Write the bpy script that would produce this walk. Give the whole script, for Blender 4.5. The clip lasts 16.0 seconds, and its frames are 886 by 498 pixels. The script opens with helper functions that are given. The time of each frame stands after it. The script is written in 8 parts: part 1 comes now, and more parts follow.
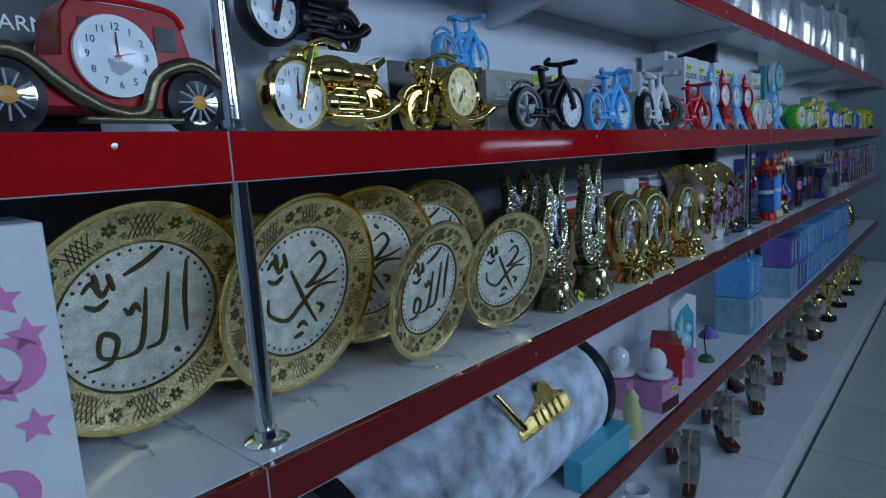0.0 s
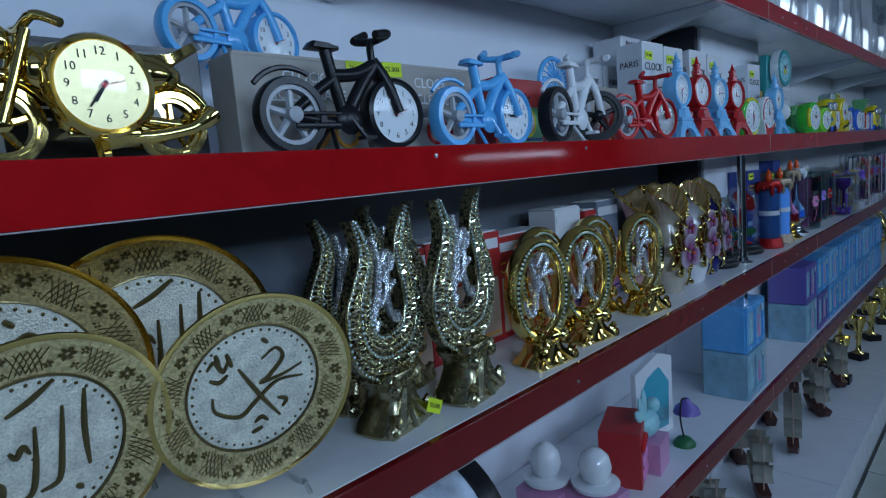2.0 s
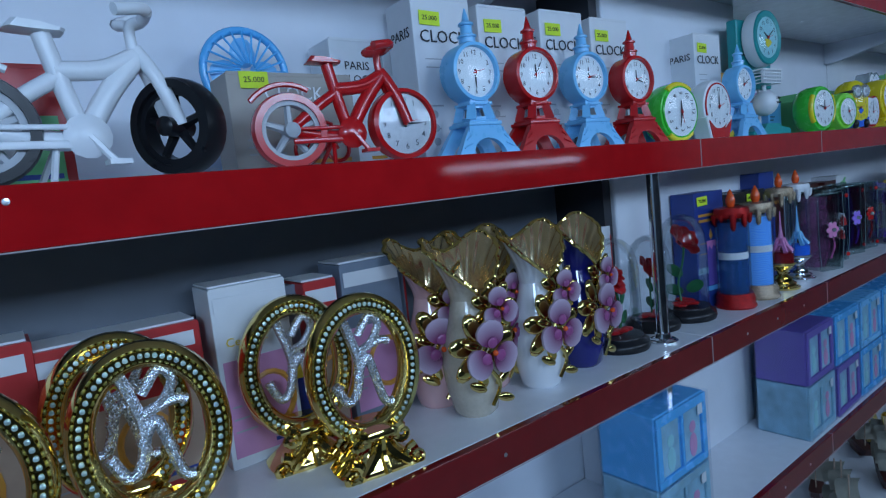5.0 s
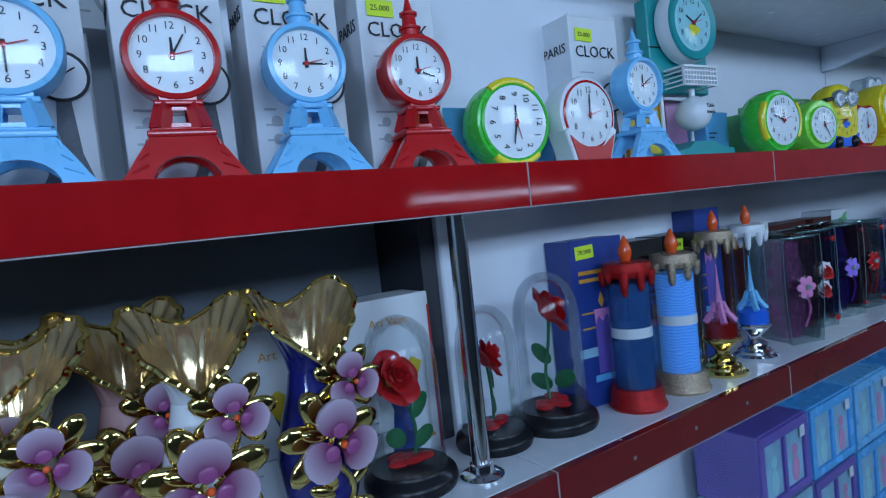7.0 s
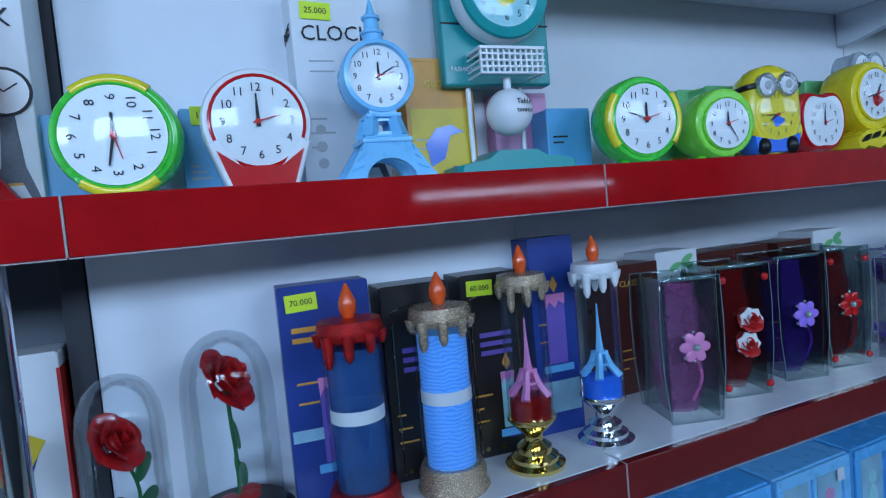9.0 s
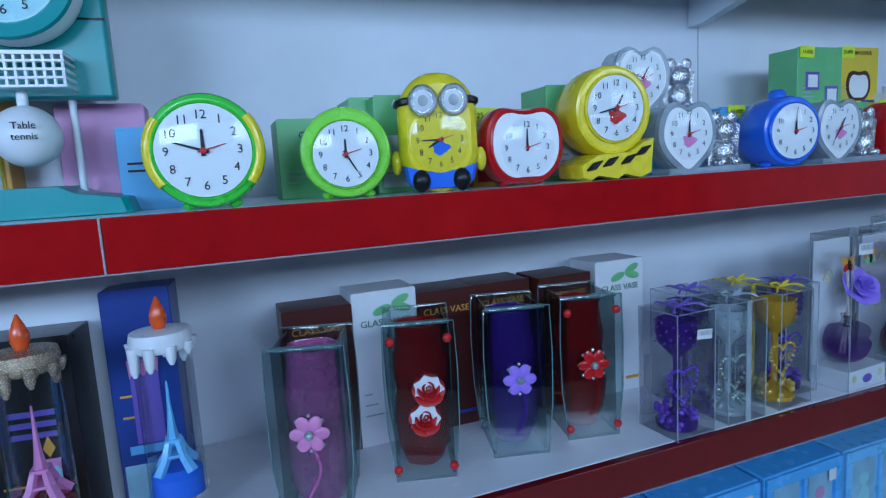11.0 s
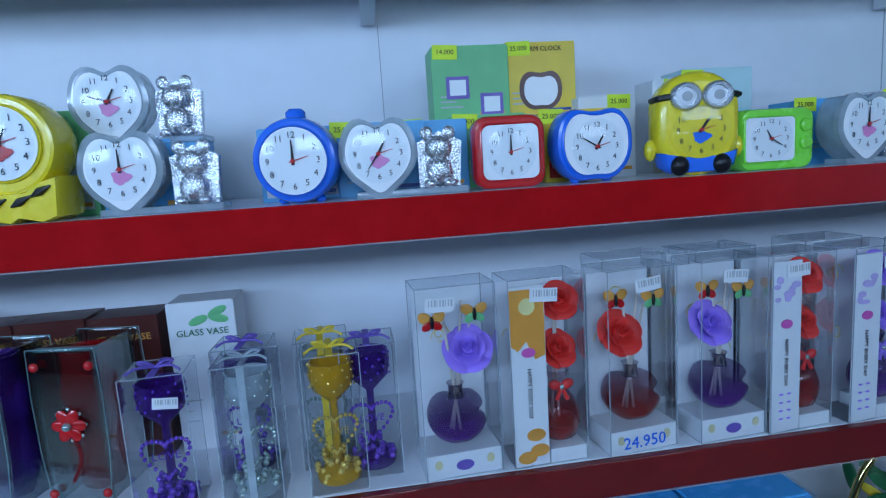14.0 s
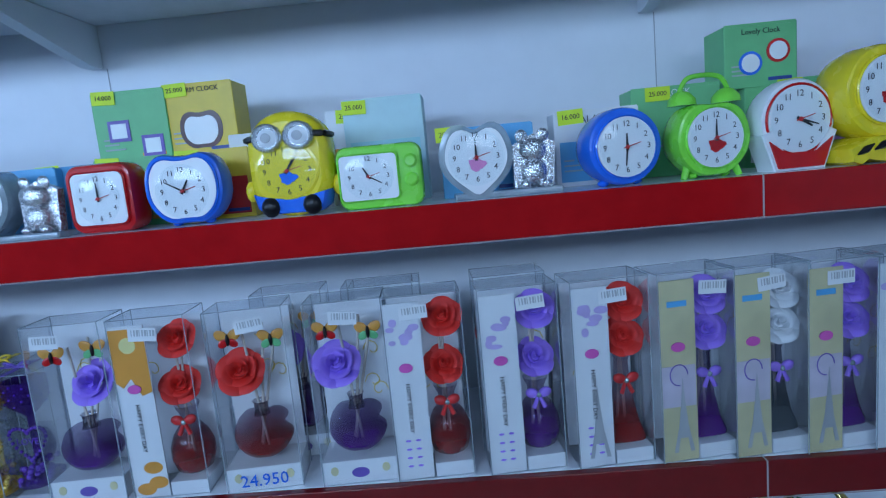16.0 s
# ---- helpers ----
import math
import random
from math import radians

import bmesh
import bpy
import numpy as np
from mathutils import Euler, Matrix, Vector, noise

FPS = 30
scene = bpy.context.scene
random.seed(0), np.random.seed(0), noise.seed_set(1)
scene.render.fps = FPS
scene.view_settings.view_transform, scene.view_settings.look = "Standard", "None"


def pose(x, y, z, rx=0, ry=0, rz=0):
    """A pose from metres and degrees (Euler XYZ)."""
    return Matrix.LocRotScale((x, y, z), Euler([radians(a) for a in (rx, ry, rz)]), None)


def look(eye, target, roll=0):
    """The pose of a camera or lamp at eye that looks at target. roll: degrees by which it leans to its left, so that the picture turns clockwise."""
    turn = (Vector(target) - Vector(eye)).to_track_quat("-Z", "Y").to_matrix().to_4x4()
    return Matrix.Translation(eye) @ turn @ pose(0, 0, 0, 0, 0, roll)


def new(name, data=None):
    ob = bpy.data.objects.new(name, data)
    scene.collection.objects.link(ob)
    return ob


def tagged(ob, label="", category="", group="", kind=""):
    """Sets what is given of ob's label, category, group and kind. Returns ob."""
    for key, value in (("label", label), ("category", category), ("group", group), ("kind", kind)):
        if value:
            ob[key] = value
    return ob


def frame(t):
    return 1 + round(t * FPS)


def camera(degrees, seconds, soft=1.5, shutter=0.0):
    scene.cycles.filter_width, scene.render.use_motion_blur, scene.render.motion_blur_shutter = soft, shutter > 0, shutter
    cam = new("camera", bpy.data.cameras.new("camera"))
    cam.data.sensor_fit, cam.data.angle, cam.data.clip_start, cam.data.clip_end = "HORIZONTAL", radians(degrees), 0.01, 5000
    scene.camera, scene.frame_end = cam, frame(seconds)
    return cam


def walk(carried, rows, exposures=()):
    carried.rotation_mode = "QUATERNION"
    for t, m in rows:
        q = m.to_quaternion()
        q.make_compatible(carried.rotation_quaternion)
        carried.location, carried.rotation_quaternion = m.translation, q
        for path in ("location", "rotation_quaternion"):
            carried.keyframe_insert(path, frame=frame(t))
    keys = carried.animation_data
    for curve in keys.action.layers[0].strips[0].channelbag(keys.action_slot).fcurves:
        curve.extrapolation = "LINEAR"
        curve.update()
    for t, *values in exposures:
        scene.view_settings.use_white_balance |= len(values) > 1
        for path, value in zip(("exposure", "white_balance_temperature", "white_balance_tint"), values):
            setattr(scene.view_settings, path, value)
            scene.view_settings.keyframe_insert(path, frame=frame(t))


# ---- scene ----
cam = camera(74.4, 16.0, soft=1.2)
PATH = [
    (0, (-2.7144, -0.6207, 1.3005), (-1.2539, 0.7136, 1.0069), -3.66),
    (0.5, (-2.5708, -0.5831, 1.2908), (-1.1083, 0.7520, 1.0101), -3.67),
    (1, (-2.3873, -0.5636, 1.2939), (-0.9498, 0.7969, 1.0061), -3.64),
    (1.5, (-2.2239, -0.5506, 1.3082), (-0.7954, 0.8167, 1.0086), -4.50),
    (2, (-2.0780, -0.5636, 1.3105), (-0.6709, 0.8350, 1.0578), -4.86),
    (2.5, (-1.8837, -0.5922, 1.3087), (-0.5425, 0.8721, 1.0691), -4.77),
    (3, (-1.7441, -0.6201, 1.2961), (-0.4530, 0.8887, 1.0587), -5.39),
    (3.5, (-1.5938, -0.6227, 1.2928), (-0.3208, 0.9026, 1.0624), -5.16),
    (4, (-1.4245, -0.6247, 1.3063), (-0.1967, 0.9384, 1.0840), -5.25),
    (4.2, (-1.3701, -0.6274, 1.3114), (-0.1456, 0.9377, 1.0855), -5.45),
    (6.3, (-0.6988, -0.5534, 1.2859), (0.4203, 1.0999, 1.1673), -5.46),
    (6.5, (-0.6357, -0.5491, 1.2809), (0.4674, 1.1161, 1.1775), -5.12),
    (7, (-0.5111, -0.5547, 1.2890), (0.5959, 1.1079, 1.1873), -6.08),
    (7.5, (-0.3513, -0.5917, 1.2990), (0.6810, 1.1179, 1.1902), -5.42),
    (8, (-0.1809, -0.6133, 1.3108), (0.7582, 1.1493, 1.2036), -5.01),
    (8.5, (-0.0466, -0.6188, 1.2972), (0.8235, 1.1780, 1.1770), -5.10),
    (9, (0.0955, -0.6161, 1.3018), (0.9024, 1.2103, 1.1874), -5.18),
    (9.5, (0.2666, -0.6276, 1.3146), (0.9836, 1.2367, 1.2135), -3.55),
    (10, (0.4428, -0.6574, 1.3332), (1.0850, 1.2297, 1.1703), -4.23),
    (10.2, (0.5004, -0.6612, 1.3450), (1.2112, 1.1986, 1.1557), -3.83),
    (12.3, (1.1110, -0.6418, 1.4006), (1.6696, 1.2504, 1.0727), -2.34),
    (12.5, (1.1800, -0.6634, 1.4026), (1.6715, 1.2498, 1.0895), -2.07),
    (13, (1.3631, -0.7225, 1.4065), (1.7400, 1.2172, 1.0972), -2.18),
    (13.5, (1.4968, -0.7562, 1.3992), (1.8087, 1.1948, 1.0890), -2.88),
    (14, (1.6549, -0.7547, 1.3901), (1.9315, 1.2048, 1.1002), -3.69),
    (14.5, (1.8277, -0.7498, 1.4039), (1.9946, 1.2206, 1.1044), -3.22),
    (15, (1.9931, -0.7633, 1.4115), (2.0290, 1.2121, 1.1013), -4.74),
    (15.5, (2.2035, -0.8032, 1.4191), (2.1358, 1.1734, 1.1223), -4.68),
    (16, (2.3850, -0.7897, 1.4029), (2.2964, 1.1877, 1.1164), -5.40),
]
LAMP = 30
walk(cam, [(t, look(eye, target, roll)) for t, eye, target, roll in PATH], ((0, -1.45, 6900, 10), (3.5, -1.2, 6500, 10), (7, -0.75, 6400, 10), (10, -0.4, 6300, 10), (13, -0.3, 6000, 10), (16, -0.18, 6000, 10)))

# ---------- world, light ----------
world = bpy.data.worlds.new("world")
scene.world = world
world.use_nodes = True
world.node_tree.nodes["Background"].inputs["Color"].default_value = (0.35, 0.5, 0.8, 1)
world.node_tree.nodes["Background"].inputs["Strength"].default_value = 0.002


# ---------- materials ----------
def mat(name, color, rough=0.5, metal=0.0, var=0.12, scale=40.0, bump=0.0, coat=0.0, emit=0.0, spec=0.5, obvar=0.0):
    m = bpy.data.materials.new(name)
    m.use_nodes = True
    nt = m.node_tree
    b = nt.nodes["Principled BSDF"]
    b.inputs["Metallic"].default_value = metal
    b.inputs["Coat Weight"].default_value = coat
    b.inputs["Coat Roughness"].default_value = 0.06
    b.inputs["Specular IOR Level"].default_value = spec
    co = nt.nodes.new("ShaderNodeTexCoord")
    n1 = nt.nodes.new("ShaderNodeTexNoise")
    n1.inputs["Scale"].default_value, n1.inputs["Detail"].default_value = scale, 5
    n2 = nt.nodes.new("ShaderNodeTexNoise")
    n2.inputs["Scale"].default_value, n2.inputs["Detail"].default_value = scale * 0.13, 2
    nt.links.new(co.outputs["Object"], n1.inputs["Vector"])
    nt.links.new(co.outputs["Object"], n2.inputs["Vector"])
    add = nt.nodes.new("ShaderNodeMath")
    nt.links.new(n1.outputs["Fac"], add.inputs[0])
    nt.links.new(n2.outputs["Fac"], add.inputs[1])
    rng = nt.nodes.new("ShaderNodeMapRange")
    rng.inputs["From Min"].default_value, rng.inputs["From Max"].default_value = 0.6, 1.4
    rng.inputs["To Min"].default_value, rng.inputs["To Max"].default_value = 1 - var, 1 + var
    nt.links.new(add.outputs[0], rng.inputs["Value"])
    hsv = nt.nodes.new("ShaderNodeHueSaturation")
    hsv.inputs["Color"].default_value = (*color, 1)
    if obvar:
        info = nt.nodes.new("ShaderNodeObjectInfo")
        r2 = nt.nodes.new("ShaderNodeMapRange")
        r2.inputs["To Min"].default_value, r2.inputs["To Max"].default_value = 1 - obvar, 1 + obvar
        nt.links.new(info.outputs["Random"], r2.inputs["Value"])
        mul = nt.nodes.new("ShaderNodeMath")
        mul.operation = "MULTIPLY"
        nt.links.new(rng.outputs[0], mul.inputs[0])
        nt.links.new(r2.outputs[0], mul.inputs[1])
        nt.links.new(mul.outputs[0], hsv.inputs["Value"])
    else:
        nt.links.new(rng.outputs[0], hsv.inputs["Value"])
    nt.links.new(hsv.outputs[0], b.inputs["Base Color"])
    r3 = nt.nodes.new("ShaderNodeMapRange")
    r3.inputs["To Min"].default_value, r3.inputs["To Max"].default_value = max(0.02, rough - 0.08), min(1, rough + 0.1)
    nt.links.new(n1.outputs["Fac"], r3.inputs["Value"])
    nt.links.new(r3.outputs[0], b.inputs["Roughness"])
    if bump:
        bp = nt.nodes.new("ShaderNodeBump")
        bp.inputs["Strength"].default_value, bp.inputs["Distance"].default_value = bump, 0.002
        nt.links.new(n1.outputs["Fac"], bp.inputs["Height"])
        nt.links.new(bp.outputs[0], b.inputs["Normal"])
    if emit:
        b.inputs["Emission Color"].default_value = (*color, 1)
        b.inputs["Emission Strength"].default_value = emit
    return m


def clear(name, tint=(0.9, 0.95, 0.97), gloss=0.12, rough=0.04):
    """Thin clear plastic or glass: see-through with a glossy skin."""
    m = bpy.data.materials.new(name)
    m.use_nodes = True
    nt = m.node_tree
    nt.nodes.clear()
    out = nt.nodes.new("ShaderNodeOutputMaterial")
    tr = nt.nodes.new("ShaderNodeBsdfTransparent")
    tr.inputs["Color"].default_value = (*tint, 1)
    gl = nt.nodes.new("ShaderNodeBsdfGlossy")
    gl.inputs["Roughness"].default_value = rough
    fr = nt.nodes.new("ShaderNodeFresnel")
    fr.inputs["IOR"].default_value = 1.45
    ad = nt.nodes.new("ShaderNodeMath")
    ad.use_clamp = True
    ad.inputs[1].default_value = gloss
    mix = nt.nodes.new("ShaderNodeMixShader")
    mu = nt.nodes.new("ShaderNodeMath")
    mu.operation = "MULTIPLY"
    mu.inputs[1].default_value = 0.4
    nt.links.new(fr.outputs[0], mu.inputs[0])
    nt.links.new(mu.outputs[0], ad.inputs[0])
    nt.links.new(ad.outputs[0], mix.inputs[0])
    nt.links.new(tr.outputs[0], mix.inputs[1])
    nt.links.new(gl.outputs[0], mix.inputs[2])
    nt.links.new(mix.outputs[0], out.inputs[0])
    return m


def engraved(name, base, dark, scale=260.0, lo=0.42, hi=0.5, metal=0.9, rough=0.25):
    """Metal with a fine engraved leaf pattern and its relief."""
    m = mat(name, base, rough, metal, 0.1, 60)
    nt = m.node_tree
    b = nt.nodes["Principled BSDF"]
    co = nt.nodes.new("ShaderNodeTexCoord")
    v = nt.nodes.new("ShaderNodeTexVoronoi")
    v.feature = "SMOOTH_F1"
    v.inputs["Scale"].default_value = scale
    nt.links.new(co.outputs["Object"], v.inputs["Vector"])
    r = nt.nodes.new("ShaderNodeMapRange")
    r.inputs["From Min"].default_value, r.inputs["From Max"].default_value = lo, hi
    nt.links.new(v.outputs["Distance"], r.inputs["Value"])
    mx = nt.nodes.new("ShaderNodeMix")
    mx.data_type = "RGBA"
    mx.inputs[6].default_value, mx.inputs[7].default_value = (*base, 1), (*dark, 1)
    nt.links.new(r.outputs[0], mx.inputs[0])
    nt.links.new(mx.outputs[2], b.inputs["Base Color"])
    bp = nt.nodes.new("ShaderNodeBump")
    bp.inputs["Strength"].default_value, bp.inputs["Distance"].default_value = 0.5, 0.0015
    nt.links.new(v.outputs["Distance"], bp.inputs["Height"])
    nt.links.new(bp.outputs[0], b.inputs["Normal"])
    return m


def dyed(name, dye, z0, z1):
    """Glass bottle with a coloured oil that thins out to clear glass towards its neck."""
    m = mat(name, dye, 0.06, 0, 0.2, 40, 0, 0.6)
    nt = m.node_tree
    b = nt.nodes["Principled BSDF"]
    out = nt.nodes["Material Output"]
    co = nt.nodes.new("ShaderNodeTexCoord")
    sp = nt.nodes.new("ShaderNodeSeparateXYZ")
    nt.links.new(co.outputs["Object"], sp.inputs[0])
    r = nt.nodes.new("ShaderNodeMapRange")
    r.inputs["From Min"].default_value, r.inputs["From Max"].default_value = z0, z1
    r.inputs["To Min"].default_value, r.inputs["To Max"].default_value = 0.04, 0.85
    nt.links.new(sp.outputs["Z"], r.inputs["Value"])
    tr = nt.nodes.new("ShaderNodeBsdfTransparent")
    tr.inputs["Color"].default_value = (0.72, 0.7, 0.76, 1)
    mix = nt.nodes.new("ShaderNodeMixShader")
    nt.links.new(r.outputs[0], mix.inputs[0])
    nt.links.new(b.outputs[0], mix.inputs[1])
    nt.links.new(tr.outputs[0], mix.inputs[2])
    nt.links.new(mix.outputs[0], out.inputs[0])
    return m


M = {}
def tinted(name, color, see):
    """Coloured moulded glass that lets part of the background through."""
    m = mat(name, color, 0.07, 0, 0.3, 50, 0.15, 0.8)
    nt = m.node_tree
    tr = nt.nodes.new("ShaderNodeBsdfTransparent")
    tr.inputs["Color"].default_value = tuple(0.35 + 0.65 * q ** 0.4 for q in color) + (1,)
    mix = nt.nodes.new("ShaderNodeMixShader")
    mix.inputs[0].default_value = see
    nt.links.new(nt.nodes["Principled BSDF"].outputs[0], mix.inputs[1])
    nt.links.new(tr.outputs[0], mix.inputs[2])
    nt.links.new(mix.outputs[0], nt.nodes["Material Output"].inputs[0])
    return m


M["purpleoil"] = dyed("purple_oil_bottle", (0.085, 0.01, 0.19), 0.035, 0.078)
M["redoil"] = dyed("red_oil_bottle", (0.24, 0.008, 0.008), 0.035, 0.078)
M["greyoil"] = dyed("grey_oil_bottle", (0.06, 0.07, 0.08), 0.045, 0.085)
M["wall"] = mat("painted_wall", (0.74, 0.77, 0.82), 0.6, 0, 0.04, 18, 0.08)
M["endwall"] = mat("grey_blue_end_wall", (0.3, 0.36, 0.4), 0.6, 0, 0.06, 18, 0.05)
# unseen wall and ceiling, kept dark so less light bounces back
M["southwall"] = mat("dark_fill_cut_grey", (0.05, 0.055, 0.065), 0.5, 0, 0.15, 6)
M["ceil"] = mat("fill_cut_ceiling_grey", (0.14, 0.15, 0.17), 0.7, 0, 0.08, 10)
M["shelf"] = mat("white_laminate", (0.78, 0.8, 0.84), 0.22, 0, 0.05, 30, 0.03)
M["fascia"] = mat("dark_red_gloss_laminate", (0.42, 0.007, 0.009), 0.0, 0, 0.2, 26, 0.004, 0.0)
# shade under the shelf, put into a grey colour
M["backshade"] = mat("wall_shade_grey", (0.16, 0.18, 0.21), 0.6, 0, 0.12, 14, 0.05)
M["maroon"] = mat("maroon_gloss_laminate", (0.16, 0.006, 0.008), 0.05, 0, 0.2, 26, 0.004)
M["joint_grey"] = mat("grey_wall_joint", (0.38, 0.4, 0.44), 0.7)
M["joint"] = mat("pale_joint", (0.4, 0.33, 0.32), 0.6)
M["floor"] = mat("cream_floor_tile", (0.5, 0.52, 0.46), 0.18, 0, 0.1, 12, 0.02, obvar=0.06)
M["grout"] = mat("grey_grout", (0.3, 0.31, 0.29), 0.8)
M["chrome"] = mat("chrome", (0.78, 0.8, 0.83), 0.08, 1, 0.05, 80)
M["steel"] = mat("screw_steel", (0.6, 0.6, 0.62), 0.3, 1)
M["black"] = mat("black_plastic", (0.01, 0.01, 0.012), 0.3, 0, 0.2, 60, 0.03, spec=0.3)
M["darkgap"] = mat("dark_panel", (0.03, 0.032, 0.04), 0.6)
M["gold"] = mat("gold_plating", (0.82, 0.62, 0.22), 0.08, 1, 0.12, 70, 0.02)
M["gold_old"] = mat("antique_gold", (0.46, 0.41, 0.25), 0.24, 1, 0.25, 120, 0.25)
M["gold_pale"] = mat("pale_antique_gold", (0.62, 0.57, 0.38), 0.2, 1, 0.2, 120, 0.1)
M["gold_dark"] = mat("dark_bronze_gold", (0.2, 0.17, 0.1), 0.3, 0.9, 0.3, 160, 0.4)
M["flame_metal"] = engraved("openwork_bronze", (0.34, 0.3, 0.17), (0.05, 0.05, 0.04), 260, 0.35, 0.6)
M["plate_rim"] = engraved("engraved_gold_rim", (0.93, 0.76, 0.38), (0.68, 0.55, 0.28), 300, metal=0.65, rough=0.24)
M["plate_mid"] = mat("stippled_silver_gold", (0.84, 0.83, 0.7), 0.32, 0.35, 0.35, 420, 0.9)
M["plate_edge"] = mat("polished_gold", (0.9, 0.66, 0.24), 0.14, 1, 0.1, 40, 0.04)
M["script"] = mat("dark_gold_script", (0.17, 0.13, 0.055), 0.3, 0.8)
M["jewel"] = mat("rhinestone", (0.5, 0.62, 0.58), 0.05, 0.6, 0.2, 200)
M["silver"] = mat("silver_glitter", (0.7, 0.72, 0.75), 0.25, 0.9, 0.3, 500, 0.6)
M["white"] = mat("white_plastic", (0.8, 0.82, 0.84), 0.3, 0, 0.03, 50)
M["dial"] = mat("white_dial", (0.84, 0.86, 0.87), 0.35, 0, 0.03, 30)
M["dial_grey"] = mat("brushed_grey_dial", (0.5, 0.5, 0.52), 0.3, 0.7)
M["dial_gold"] = mat("gold_dial", (0.75, 0.62, 0.32), 0.3, 0.6)
M["ink"] = mat("black_ink", (0.015, 0.015, 0.02), 0.6)
M["inkred"] = mat("red_ink", (0.6, 0.02, 0.02), 0.5)
M["red"] = mat("red_plastic", (0.56, 0.008, 0.01), 0.22, 0, 0.08, 40, 0, 0.3)
M["carred"] = mat("deep_red_enamel", (0.4, 0.004, 0.006), 0.3, 0, 0.06, 40, 0, 0.0, spec=0.25)
M["blue"] = mat("light_blue_plastic", (0.1, 0.46, 0.86), 0.25, 0, 0.07, 40, 0, 0.3)
M["sky"] = mat("sky_blue_plastic", (0.2, 0.56, 0.88), 0.28, 0, 0.07, 40, 0, 0.2)
M["royal"] = mat("royal_blue_plastic", (0.03, 0.16, 0.75), 0.22, 0, 0.07, 40, 0, 0.3)
M["green"] = mat("bright_green_plastic", (0.06, 0.62, 0.05), 0.25, 0, 0.07, 40, 0, 0.3)
M["lime"] = mat("lime_green_plastic", (0.25, 0.75, 0.06), 0.25, 0, 0.07, 40, 0, 0.3)
M["yellow"] = mat("yellow_plastic", (0.85, 0.68, 0.02), 0.25, 0, 0.07, 40, 0, 0.3)
M["teal"] = mat("teal_plastic", (0.01, 0.3, 0.3), 0.3, 0, 0.08, 40)
M["grey"] = mat("grey_plastic", (0.4, 0.42, 0.44), 0.35)
M["tag"] = mat("yellow_green_price_tag", (0.68, 0.85, 0.03), 0.6, 0, 0.06, 60)
M["card"] = mat("white_card", (0.72, 0.74, 0.76), 0.45, 0, 0.06, 30)
M["cardgrey"] = mat("kraft_grey_card", (0.42, 0.38, 0.33), 0.5, 0, 0.08, 30)
M["cardred"] = mat("red_card", (0.5, 0.03, 0.03), 0.35, 0, 0.12, 30)
M["cardgreen"] = mat("green_card", (0.16, 0.5, 0.2), 0.4, 0, 0.12, 30)
M["cardblue"] = mat("blue_card", (0.12, 0.42, 0.72), 0.4, 0, 0.14, 24)
M["mintcard"] = mat("pale_mint_card", (0.5, 0.7, 0.72), 0.4, 0, 0.1, 30)
M["cardnavygrey"] = mat("dark_grey_print", (0.09, 0.1, 0.12), 0.5, 0, 0.3, 260)
# pale carton with the shade at the shelf's back put into its colour
M["greycard"] = mat("shaded_grey_blue_card", (0.2, 0.24, 0.3), 0.45, 0, 0.15, 30)
M["cardyellow"] = mat("yellow_card", (0.75, 0.55, 0.04), 0.4, 0, 0.12, 30)
M["cardorange"] = mat("orange_card", (0.72, 0.33, 0.05), 0.4, 0, 0.2, 24)
M["cardbrown"] = mat("dark_brown_card", (0.075, 0.015, 0.011), 0.3, 0, 0.12, 30)
M["cardnavy"] = mat("navy_card", (0.02, 0.05, 0.25), 0.3, 0, 0.3, 14)
M["cardblack"] = mat("black_card", (0.015, 0.013, 0.014), 0.3, 0, 0.2, 30)
M["cardpurple"] = mat("purple_card", (0.16, 0.1, 0.42), 0.35, 0, 0.2, 20)
M["cardpink"] = mat("pink_card", (0.65, 0.3, 0.5), 0.4, 0, 0.2, 20)
M["cardbeige"] = mat("beige_card", (0.5, 0.36, 0.27), 0.4, 0, 0.25, 20)
M["clear"] = clear("clear_plastic", (0.955, 0.97, 0.985), 0.05, 0.12)
M["glass"] = clear("clear_glass", (0.93, 0.96, 0.97), 0.02, 0.02)
M["rose"] = mat("red_rose_petals", (0.5, 0.008, 0.01), 0.45, 0, 0.15, 90, 0.05)
M["foamred"] = mat("red_foam_petals", (0.78, 0.03, 0.02), 0.6, 0, 0.08, 90, 0.05)
M["lilac"] = mat("lilac_rose_petals", (0.36, 0.2, 0.8), 0.55, 0, 0.1, 90, 0.05)
M["leaf"] = mat("dark_green_leaf", (0.02, 0.14, 0.05), 0.4, 0, 0.25, 90)
M["orange"] = mat("orange_flame_plastic", (0.85, 0.1, 0.015), 0.25, 0, 0.12, 90, 0, 0.3)
M["glit_red"] = mat("red_glitter", (0.5, 0.01, 0.01), 0.2, 0.5, 0.5, 700, 0.7)
M["glit_gold"] = mat("champagne_glitter", (0.5, 0.38, 0.26), 0.25, 0.6, 0.4, 700, 0.7)
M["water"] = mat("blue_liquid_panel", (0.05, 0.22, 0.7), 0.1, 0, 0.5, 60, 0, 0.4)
nt = M["water"].node_tree
wv = nt.nodes.new("ShaderNodeTexWave")
wv.bands_direction = "Z"
wv.inputs["Scale"].default_value, wv.inputs["Distortion"].default_value, wv.inputs["Detail"].default_value = 70.0, 9.0, 4.0
wc = nt.nodes.new("ShaderNodeTexCoord")
nt.links.new(wc.outputs["Object"], wv.inputs["Vector"])
wm = nt.nodes.new("ShaderNodeMix")
wm.data_type = "RGBA"
